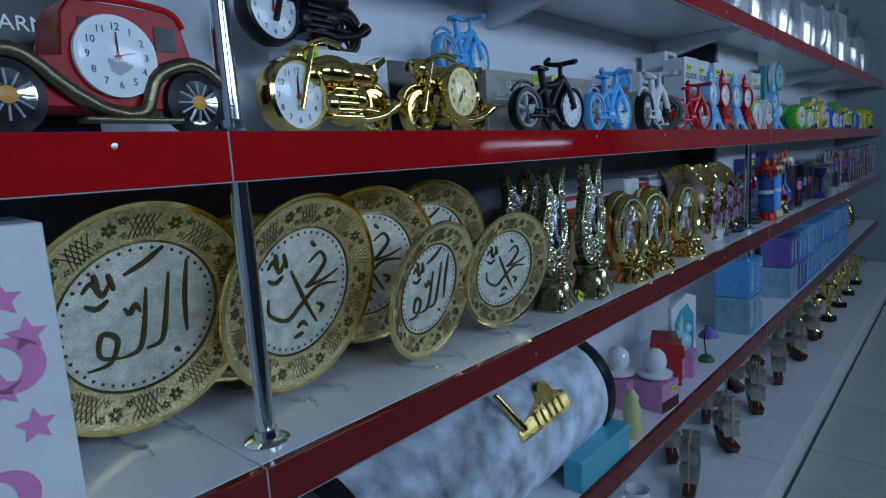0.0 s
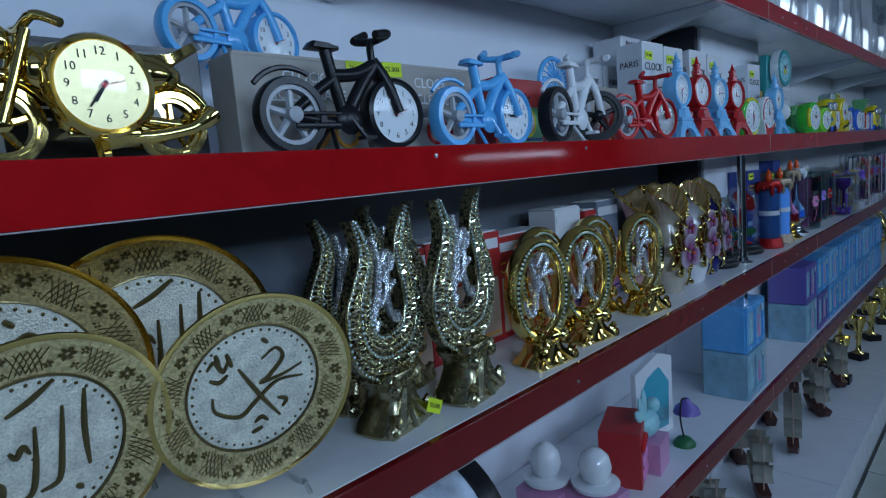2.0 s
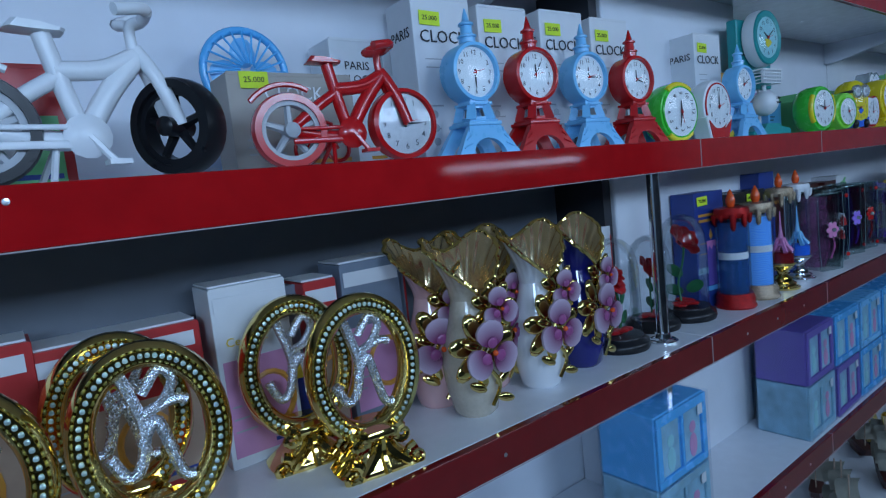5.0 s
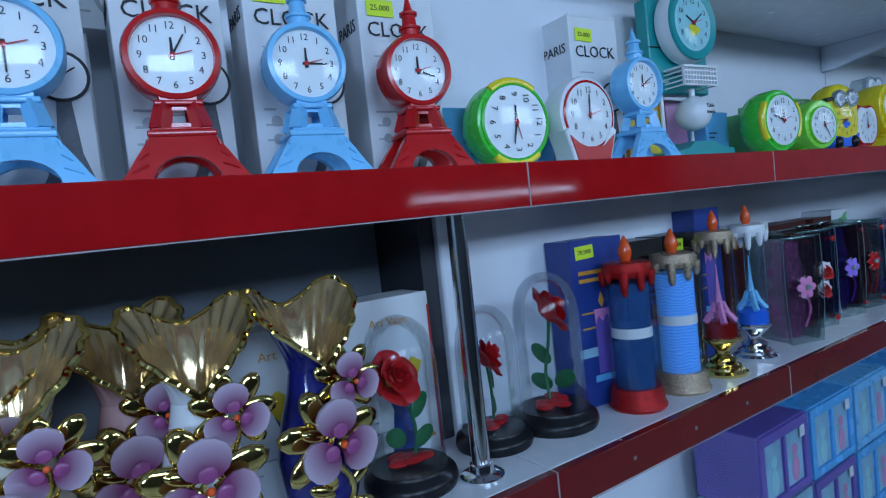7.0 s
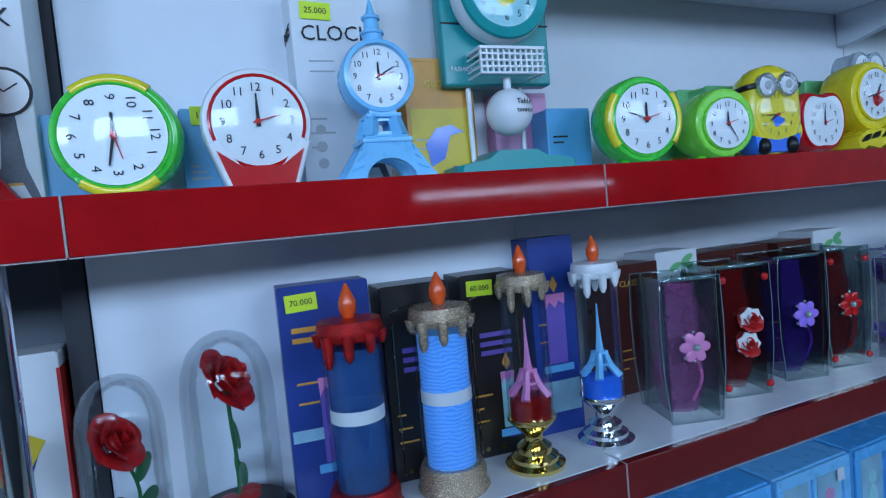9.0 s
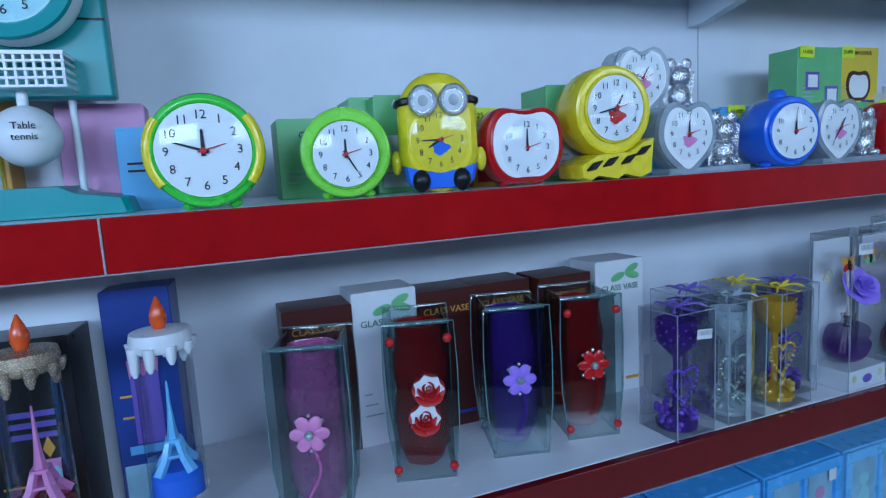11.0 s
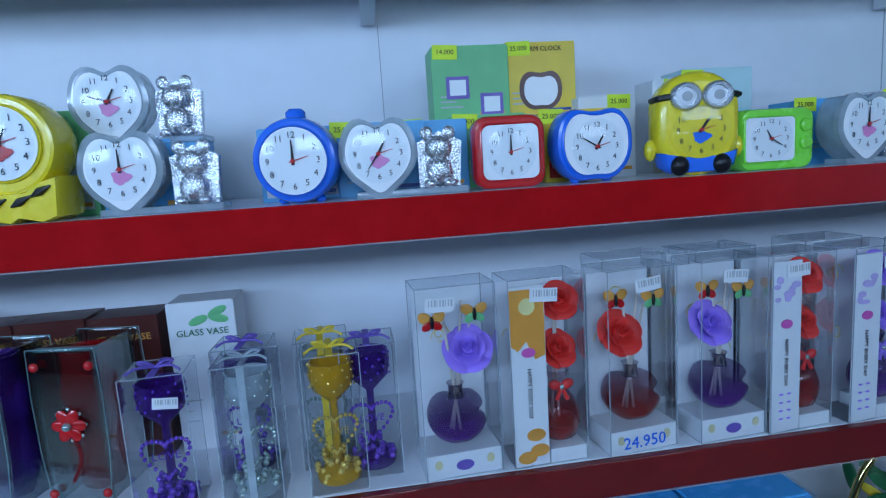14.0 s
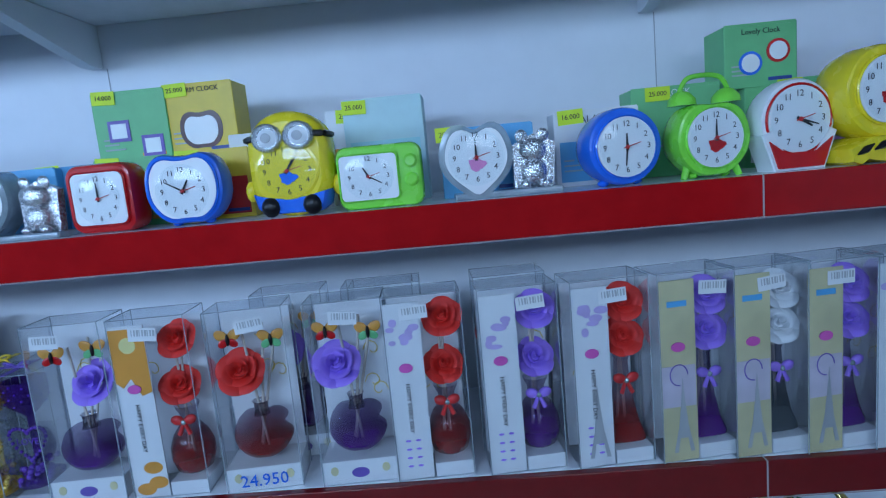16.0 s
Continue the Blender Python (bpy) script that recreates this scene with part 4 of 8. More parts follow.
def clear_heart_clock(x, rz=0, z=None, y=0.045, tint="glass", hour=12, minute=0, animal=True, w=0.085):
    c = thing("heart_clock", x, y, Z1 if z is None else z, rz, "clear acrylic heart-shaped alarm clock with a moulded silver figure beside it", "alarm clock", "heart clocks")
    part("case", stack(B(), [(px - 0.032, pz + 0.006) for px, pz in heart(w, 0.088, 0.3, tip=0.14)], [(0.02, 0.85), (0.016, 1), (-0.012, 1), (-0.018, 0.95)]), M["silverglass"], c)
    part("rim", stack(B(), [(px - 0.032, pz + 0.006) for px, pz in heart(w, 0.088, 0.3, tip=0.14)], [(-0.012, 1.03), (-0.02, 1.04), (-0.021, 0.93)]), M["silverglass"], c)
    part("face", stack(B(), [(px - 0.032, pz + 0.006) for px, pz in heart(w, 0.088, 0.3, tip=0.14)], [(-0.019, 0.87), (-0.0215, 0.87)]), M["dial"], c)
    dial(c, -0.032, -0.0218, 0.05, 0.034, hour, minute, picture="pinkplastic", outline=1)
    part("base", box(B(), -0.06, 0.07, -0.02, 0.016, 0, 0.008, 0.002), M["silverglass"], c)
    part("backing", stack(B(), [(0.014, 0.008), (0.062, 0.008), (0.066, 0.06), (0.04, 0.072), (0.014, 0.06)], [(0.008, 1), (-0.004, 1)]), M["silver"], c)
    bm = B()
    ball(bm, (0.038, -0.008, 0.026), 0.016, 1, 0.6, 1.1, 12)
    ball(bm, (0.038, -0.008, 0.053), 0.015, 1.1, 0.6, 0.95, 12)
    for s in (-1, 1):
        ball(bm, (0.038 + s * 0.013, -0.006, 0.07), 0.008, 1, 0.4, 1, 10)
        ball(bm, (0.038 + s * 0.012, -0.014, 0.012), 0.008, 1, 0.8, 0.7, 10)
    part("moulded_relief", bm, M["silver"], c)
    return c


def teal_clock(x, rz=0):
    c = thing("pendulum_clock", x, 0.14, Z1, rz, "teal table clock with round dial, white basket and white ball", "alarm clock")
    t = M["teal"]
    part("base", stack(B(), [(-0.085, 0), (0.085, 0), (0.08, 0.016), (0.04, 0.022), (0.025, 0.03), (-0.03, 0.03), (-0.045, 0.02), (-0.08, 0.014)], [(-0.05, 0.94), (-0.045, 1), (0.035, 1), (0.04, 0.94)]), t, c)
    for s in (-0.04, 0.034):
        part("rod", tube(B(), [(s, 0, 0.022), (s, 0, 0.115)], 0.0035, 8), M["white"], c)
    part("board", box(B(), -0.075, 0.075, -0.012, 0.012, 0.115, 0.27, 0.003), t, c)
    part("board_line", box(B(), -0.075, 0.075, -0.0135, -0.012, 0.19, 0.192), M["black"], c)
    part("dial_ring", lathe(B(), [(0.05, 0.0), (0.062, 0.004), (0.064, 0.02), (0.06, 0.03), (0.05, 0.03), (0.047, 0.022)], 40, "y", (0, -0.012, 0.225)), M["white"], c)
    part("dial_rim", lathe(B(), [(0.047, 0.03), (0.061, 0.03), (0.059, 0.0335), (0.047, 0.031)], 40, "y", (0, -0.012, 0.225)), t, c)
    dial(c, 0, -0.0436, 0.225, 0.046, 10, 9, "mint", picture="yellow")
    bm = B()
    for k in range(12):
        xx = -0.042 + k * 0.084 / 11
        box(bm, xx - 0.0011, xx + 0.0011, -0.05, -0.046, 0.122, 0.152)
    for k in range(5):
        zz = 0.122 + k * 0.03 / 4
        box(bm, -0.043, 0.043, -0.051, -0.0455, zz - 0.0011, zz + 0.0011)
        for s in (-1, 1):
            box(bm, s * 0.043 - 0.0011, s * 0.043 + 0.0011, -0.051, -0.012, zz - 0.0011, zz + 0.0011)
    box(bm, -0.044, 0.044, -0.052, -0.012, 0.15, 0.1535)
    part("basket", bm, M["white"], c, "white plastic lattice basket")
    part("ball_arm", tube(B(), [(0, -0.03, 0.12), (0, -0.03, 0.105)], 0.005, 8), M["white"], c)
    b = part("ball", ball(B(), (0, -0.03, 0.078), 0.029, 1, 1, 1, 24), M["white"], c)
    lettering("Table", b, 0.006, -0.0588, 0.086, 0.009)
    lettering("tennis", b, 0.006, -0.0592, 0.076, 0.009)
    lettering("FASHION", c, -0.05, -0.0135, 0.135, 0.008, "dial")
    return c


COUNT = [0]


def carton(x, w, h, d, key, y=0.2, z=None, rz=0, label="", text="", tag="", tagx=0.0, panel=None, ink="ink", tz=0.8, ts=0.16, pic=None, lines=0, tagz=0.93):
    """A printed carton: body, lid edges, printed panel, words and price tag."""
    COUNT[0] += 1
    y += 0.0033 * (COUNT[0] % 6)
    c = thing("clock_box" if z is None or z >= Z1 else "gift_box", x, y, Z1 if z is None else z, rz, label or "printed cardboard carton standing behind the goods", "box", "cartons")
    part("body", box(B(), -w / 2, w / 2, -d / 2, d / 2, 0, h, 0.0012), M[key], c)
    part("lid_flap", box(B(), -w / 2 + 0.002, w / 2 - 0.002, -d / 2 - 0.0008, -d / 2 + 0.004, h - 0.003, h + 0.0012), M[key], c)
    f = -d / 2
    if panel:
        part("printed_panel", box(B(), -w * 0.44, w * 0.44, f - 0.0006, f, h * 0.06, h * 0.6), M[panel], c)
    if pic:
        pr = min(w, h) * 0.24
        part("printed_picture", lathe(B(), [(pr, 0), (pr, 0.0006), (pr * 0.8, 0.0008)], 24, "y", (w * 0.12, f - 0.0006, h * 0.38)), M[pic], c)
        part("printed_dial", lathe(B(), [(pr * 0.78, 0), (pr * 0.78, 0.0006)], 24, "y", (w * 0.12, f - 0.0012, h * 0.38)), M["dial"], c)
    if text:
        for i, tx in enumerate(text.split("|")):
            lettering(tx, c, 0, f - 0.0012, h * tz - i * w * ts * 1.15, w * ts, ink)
    for k in range(lines):
        part("print_line", box(B(), -w * 0.38, -w * (0.05 + 0.1 * (k % 2)), f - 0.0007, f, h * (0.56 - k * 0.09), h * (0.56 - k * 0.09) + 0.0025), M[ink], c)
    if not lines and w > 0.07:
        n = COUNT[0]
        for k in range(3):
            z0 = h * (0.2 + 0.07 * k)
            part("print_line", box(B(), -w * 0.4, -w * (0.12 + 0.08 * ((n + k) % 3)), f - 0.0011, f - 0.0003, z0, z0 + 0.0022), M["grey" if key not in ("cardblack", "cardnavy", "cardbrown") else "cardorange"], c)
        part("print_band", box(B(), w * 0.1, w * 0.42, f - 0.0011, f - 0.0003, h * 0.09, h * 0.09 + 0.005), M["cardorange" if n % 2 else "cardnavy"], c)
    if tag:
        price_tag(c, tagx * w, f - 0.0016, h * tagz, tag, min(0.036, w * 0.5), random.uniform(-3, 3))
    return c


# ---------- ornaments of the middle shelf ----------
def scribble(bm, strokes, y, r, sx, sz, cz):
    for st in strokes:
        pts = spline([(px * sx, y, cz + pz * sz) for px, pz in st], 6)
        n = len(pts)
        tube(bm, pts, [r * (0.45 + 0.75 * math.sin(math.pi * (i + 1) / (n + 1))) for i in range(n)], 6)
    return bm


SMALL = (((-0.62, 0.42), (-0.52, 0.52), (-0.42, 0.36), (-0.34, 0.5)), ((-0.6, 0.28), (-0.48, 0.22), (-0.36, 0.3)), ((-0.5, 0.62), (-0.46, 0.44)), ((-0.36, 0.6), (-0.3, 0.4)))
SCRIPT_A = (((0.52, 0.62), (0.5, 0.15), (0.53, -0.3)), ((0.3, 0.5), (0.27, 0.0), (0.22, -0.34), (0.04, -0.4)), ((0.04, 0.36), (0.02, -0.1), (-0.04, -0.38), (-0.22, -0.44)),
            ((-0.22, -0.44), (-0.46, -0.36), (-0.44, -0.1), (-0.28, -0.2), (-0.36, -0.46), (-0.6, -0.5)), ((-0.2, 0.55), (0.02, 0.66), (0.24, 0.82)), ((-0.2, 0.16), (-0.14, 0.08), (-0.08, 0.18), (-0.02, 0.08)), ((0.38, -0.5), (0.44, -0.56))) + SMALL
SCRIPT_B = (((0.1, 0.4), (0.3, 0.52), (0.4, 0.36), (0.18, 0.12), (0.08, 0.06), (0.4, 0.1), (0.68, 0.2)), ((0.68, 0.0), (0.3, 0.02), (-0.02, -0.2), (-0.25, -0.36), (-0.55, -0.2), (-0.58, 0.02)),
            ((-0.22, 0.34), (-0.08, 0.1), (0.1, -0.2), (0.32, -0.52)), ((-0.05, -0.52), (0.05, -0.46), (0.14, -0.54)), ((-0.1, -0.66), (0.06, -0.62)), ((0.3, -0.24), (0.42, -0.3), (0.36, -0.4)), ((0.12, 0.7), (0.2, 0.62))) + SMALL


def plate(x, y, r, script, rz=0, lean=14, label="round engraved gold plate with dark calligraphy strokes on a clear stand"):
    c = thing("decorative_plate", x, y, Z2, rz, label, "plate", "engraved gold plates")
    d = part("dish", lathe(B(), [(r * 0.3, -0.004), (r * 0.62, -0.002), (r * 0.94, 0.012), (r, 0.016), (r * 1.0, 0.02), (r * 0.97, 0.0195), (r * 0.64, 0.006), (r * 0.3, 0.003)], 64, "y"), M["plate_edge"], c)
    d.matrix_basis = pose(0, 0, r + 0.012, lean)
    part("rim_band", lathe(B(), [(r * 0.955, 0.0192), (r * 0.93, 0.0185), (r * 0.68, 0.0083), (r * 0.66, 0.0078)], 64, "y", cap=False), M["plate_rim"], d, "rim engraved with leaves")
    part("centre", lathe(B(), [(r * 0.645, 0.0068), (r * 0.6, 0.0066), (r * 0.01, 0.0064)], 48, "y", cap=False), M["plate_mid"], d, "stippled silvery centre")
    bm = B()
    bm2 = B()

    def rim_at(rad, ang, e=0.0):
        return (rad * r * math.cos(ang), -(0.0185 - (0.93 - rad) * 0.041) - e, rad * r * math.sin(ang))

    for k in range(20):
        a = 2 * math.pi * k / 20
        if k % 2:
            # a lace scale of crossing arcs
            for q in range(-2, 3):
                tube(bm2, [rim_at(0.7 + 0.2 * u / 4, a + 0.05 * q + 0.1 * (u / 4 - 0.5), 0.0008) for u in range(5)], r * 0.0042, 4)
                tube(bm2, [rim_at(0.7 + 0.2 * u / 4, a + 0.05 * q - 0.1 * (u / 4 - 0.5), 0.0008) for u in range(5)], r * 0.0042, 4)
        else:
            # a flower spray with curled leaves
            for rad, da, size, count in ((0.83, 0.0, 0.062, 6), (0.75, 0.13, 0.036, 5), (0.87, -0.13, 0.036, 5), (0.74, -0.12, 0.03, 4)):
                for q in range(count):
                    t0 = 2 * math.pi * q / count + k
                    pts = []
                    for t in range(7):
                        tt = 2 * math.pi * t / 7
                        u, v = size * (0.62 + 0.4 * math.cos(tt)), size * 0.27 * math.sin(tt)
                        pts.append((u * math.cos(t0) - v * math.sin(t0), u * math.sin(t0) + v * math.cos(t0)))
                    rings(bm, [[rim_at(rad + u, a + da + v / rad, e) for u, v in pts] for e in (0.0, 0.0012)])
    part("rim_leaves", bm, M["script"], d)["kind"] = "stuff"
    part("rim_lace", bm2, M["script"], d)["kind"] = "stuff"
    bm = B()
    tube(bm, [(r * 0.655 * math.cos(2 * math.pi * i / 60), -0.0082, r * 0.655 * math.sin(2 * math.pi * i / 60)) for i in range(60)], 0.0015, 5, True)
    for k in range(44):
        a = 2 * math.pi * k / 44
        ball(bm, (r * 0.6 * math.cos(a), -0.0068, r * 0.6 * math.sin(a)), r * 0.016, 1, 0.3, 1, 6)
    part("scallop_ring", bm, M["script"], d)
    part("calligraphy", scribble(B(), script, -0.0072, r * 0.021, r * 0.72, r * 0.72, 0), M["script"], d)
    bm = B()
    for s in (-1, 1):
        tube(bm, spline([(s * 0.03, -0.05, 0.004), (s * 0.03, -0.035, 0.012), (s * 0.03, -0.02, 0.006), (s * 0.03, 0.05, 0.004), (s * 0.03, 0.07, r * 0.6)], 4), 0.003, 6)
    tube(bm, [(-0.03, 0.05, 0.006), (0.03, 0.05, 0.006)], 0.003, 6)
    part("stand", bm, M["glass"], c, "clear acrylic plate stand")
    return c


def scroll_base(c, w, h, material):
    """Waisted foot with a flared skirt, curled scrolls at its corners and ridges up its front."""
    prof = [(0.5, 0.0), (0.52, 0.06), (0.46, 0.16), (0.34, 0.34), (0.25, 0.55), (0.24, 0.72), (0.34, 0.86), (0.38, 0.95), (0.3, 1.06)]
    loops = []
    for f, z in prof:
        hw, hd = f * w, 0.2 * w + 0.34 * f * w
        loops.append([(hw * math.copysign(abs(math.cos(t)) ** 0.6, math.cos(t)), hd * math.copysign(abs(math.sin(t)) ** 0.6, math.sin(t)), z * h) for t in [2 * math.pi * i / 20 for i in range(20)]])
    part("pedestal", rings(B(), loops), material, c)
    for sg in (-1, 1):
        for ox, oz, rr in ((0.4, 0.17, 0.15), (0.27, 0.84, 0.11)):
            pts = []
            for i in range(14):
                a = math.pi * 0.5 + i / 13 * 7.5
                k = rr * w * (1 - i / 17)
                pts.append((sg * (ox * w + k * math.cos(a)), -(0.2 * w + 0.3 * ox * w), oz * h + k * math.sin(a)))
            part("scroll", tube(B(), pts, [0.055 * w * (1.1 - i / 20) for i in range(14)], 7), material, c)
        part("leaf_ridge", tube(B(), spline([(sg * 0.05 * w, -0.3 * w, 0.78 * h), (sg * 0.1 * w, -0.29 * w, 0.5 * h), (sg * 0.3 * w, -0.38 * w, 0.12 * h)], 5), [0.05 * w * (0.5 + math.sin(math.pi * (i + 1) / 12)) for i in range(11)], 6), material, c)
    part("centre_ridge", tube(B(), spline([(0, -0.31 * w, 0.9 * h), (0, -0.29 * w, 0.5 * h), (0, -0.4 * w, 0.04 * h)], 5), [0.045 * w] * 11, 6), material, c)


def lotus(x, y, rz, s=1.0):
    c = thing("flame_ornament", x, y, Z2, rz, "antique gold flame-shaped calligraphy ornament set with small crystals", "ornament", "flame ornaments")
    c.scale = c.scale * s
    c.scale.z *= 0.95
    scroll_base(c, 0.1, 0.075, M["gold_old"])
    outer = [(0.0, 0.072), (0.034, 0.077), (0.062, 0.098), (0.077, 0.135), (0.074, 0.18), (0.058, 0.215), (0.044, 0.245), (0.046, 0.272), (0.053, 0.296)]
    inner = [(0.0, 0.128), (0.018, 0.131), (0.031, 0.142), (0.038, 0.162), (0.036, 0.19), (0.03, 0.215), (0.026, 0.24), (0.034, 0.27), (0.052, 0.296)]
    for sg in (-1, 1):
        tall = 1.0 if sg > 0 else 0.955
        oa = spline([(sg * px, 0, 0.072 + (pz - 0.072) * tall) for px, pz in outer], 9)
        ia = spline([(sg * px, 0, 0.072 + (pz - 0.072) * tall) for px, pz in inner], 9)
        part("flame_body", rings(B(), [[(p.x, -0.008, p.z), ((p.x + q.x) / 2, -0.0125, (p.z + q.z) / 2), (q.x, -0.008, q.z), (q.x, 0.008, q.z), (p.x, 0.008, p.z)] for p, q in zip(oa, ia)]), M["flame_metal"], c)
        n = len(oa)
        for f, r in ((0.0, 0.0034), (0.52, 0.003), (1.0, 0.0042)):
            line = [p.lerp(q, f) + Vector((0, -0.009 - 0.004 * (f == 0.52), 0)) for p, q in zip(oa, ia)]
            part("flame_band", tube(B(), line, [r * (1 - 0.6 * (i / n) ** 3) for i in range(n)], 8), M["gold_old"], c)
            bm = B()
            step = 0.0
            for i in range(1, n):
                step += (line[i] - line[i - 1]).length
                if step > 0.0048:
                    step = 0.0
                    ball(bm, line[i] + Vector((0, -r * 0.8, 0)), 0.0022, 1, 0.8, 1, 6)
            part("crystal_trim", bm, M["jewel"], c, "row of small clear crystals")
        # raised leaf scrolls between the bands
        bm = B()
        rr = random.Random(7 + sg)
        for i in range(2, n - 12, 1):
            for f in (0.17, 0.36, 0.68, 0.86):
                p, q = oa[i], ia[i]
                if (p - q).length < 0.014:
                    continue
                m = p.lerp(q, f)
                a = rr.uniform(0, 3.14)
                dx, dz = 0.0042 * math.cos(a), 0.0042 * math.sin(a)
                tube(bm, [(m.x - dx, -0.0105, m.z - dz), (m.x + dz * 0.4, -0.0145, m.z - dx * 0.4), (m.x + dx, -0.0105, m.z + dz)], [0.0009, 0.0021, 0.0009], 5)
        leaves = part("leaf_relief", bm, M["gold_pale"], c, "fine raised leaf scrolls")
        leaves["kind"] = "stuff"
    for st, r in ((((-0.018, 0.15), (-0.026, 0.138), (-0.03, 0.15), (-0.022, 0.165), (-0.012, 0.19), (-0.008, 0.225), (-0.016, 0.262)), 0.0052), (((-0.004, 0.2), (0.006, 0.212), (0.016, 0.216), (0.02, 0.228), (0.01, 0.238), (0.002, 0.226), (0.008, 0.206), (0.004, 0.18), (0.012, 0.15), (0.024, 0.142), (0.022, 0.154)), 0.0052), (((-0.012, 0.168), (0.004, 0.184), (0.022, 0.196)), 0.0046)):
        part("calligraphy", tube(B(), spline([(px, -0.006, pz) for px, pz in st], 6), r, 7), M["silver"], c, "glittering silver calligraphy stroke")
    return c


def oval_ornament(x, y, rz, s=1.0):
    c = thing("oval_ornament", x, y, Z2, rz, "shiny gold oval ring ornament with silver calligraphy inside", "ornament", "oval ring ornaments")
    c.scale = c.scale * s
    scroll_base(c, 0.095, 0.045, M["gold"])
    cz, rx, rz2 = 0.112, 0.056, 0.074
    loops = []
    for i in range(44):
        a = 2 * math.pi * i / 44
        n = Vector((math.cos(a) * rz2, 0, math.sin(a) * rx)).normalized()
        p = Vector((rx * math.cos(a), 0, cz + rz2 * math.sin(a)))
        loops.append([p + n * u + Vector((0, v, 0)) for u, v in ((0.007, -0.012), (0.011, -0.006), (0.012, 0.004), (0.008, 0.014), (-0.009, 0.014), (-0.012, 0.004), (-0.011, -0.006), (-0.007, -0.012), (-0.004, -0.0085), (0.004, -0.0085))])
    part("oval_ring", rings(B(), loops, False, True), M["gold"], c)
    bm = B()
    for i in range(60):
        a = 2 * math.pi * i / 60
        ball(bm, (rx * math.cos(a), -0.0092, cz + rz2 * math.sin(a)), 0.0026, 1, 0.7, 1, 6)
    part("crystal_trim", bm, M["jewel"], c, "band of pale green crystals")
    for st, r in ((((-0.036, 0.1), (-0.024, 0.078), (-0.012, 0.086), (-0.006, 0.12), (-0.016, 0.16), (-0.02, 0.17)), 0.0055), (((-0.004, 0.15), (0.012, 0.17), (0.022, 0.158), (0.01, 0.138), (-0.006, 0.132), (0.022, 0.14), (0.032, 0.136)), 0.005), (((-0.01, 0.104), (0.004, 0.124), (0.012, 0.1), (0.02, 0.07), (0.03, 0.066)), 0.0055)):
        part("calligraphy", tube(B(), spline([(px, 0, pz) for px, pz in st], 6), r, 7), M["silver"], c, "silver calligraphy stroke")
    return c


def flower(parent, x, y, z, s=1.0, tilt=0):
    f = part("gold_leaves", B(), M["gold"], parent)
    bm = bmesh.new()
    for k in range(7):
        a = 2 * math.pi * k / 7 + tilt
        b2 = bmesh.new()
        ball(b2, (0.024, 0, 0), 0.015, 1.3, 0.2, 0.7, 10)
        join(bm, b2, pose(0, 0.006, 0, 0, -math.degrees(a), 0))
    bm.to_mesh(f.data)
    bm.free()
    f.matrix_basis = pose(x, y, z) @ Matrix.Diagonal((s, s, s, 1))
    for p in f.data.polygons:
        p.use_smooth = True
    bm = B()
    for k in range(3):
        a = radians(90 + 120 * k + 8 * tilt)
        b2 = bmesh.new()
        n = 14
        outer = [(0.005 + 0.017 * (1 + math.cos(t)) * 0.8, -0.002 * math.cos(2 * t) - 0.004 * abs(math.sin(t)), 0.0165 * math.sin(t)) for t in [2 * math.pi * i / n for i in range(n)]]
        mid = [(0.016 + (p[0] - 0.016) * 0.6, -0.003, p[2] * 0.6) for p in outer]
        rings(b2, [[(p[0], p[1] + 0.003, p[2]) for p in outer], outer, mid])
        join(bm, b2, pose(0, -0.008, 0, 0, -math.degrees(a), 0))
    fl = part("petals", bm, M["petal"], parent, "mauve and white orchid petals")
    fl.matrix_basis = pose(x, y, z) @ Matrix.Diagonal((s, s, s, 1))
    bm = B()
    for k in range(3):
        a = radians(90 + 120 * k + 8 * tilt)
        ball(bm, (0.01 * math.cos(a), -0.012, 0.01 * math.sin(a)), 0.006, 1, 0.25, 1, 8)
    ct = part("petal_throat", bm, M["petal_in"], parent)
    ct.matrix_basis = fl.matrix_basis
    st = part("stamen", ball(B(), (0, -0.015, 0), 0.003, 1, 1, 1, 8), M["orange"], parent)
    st.matrix_basis = fl.matrix_basis


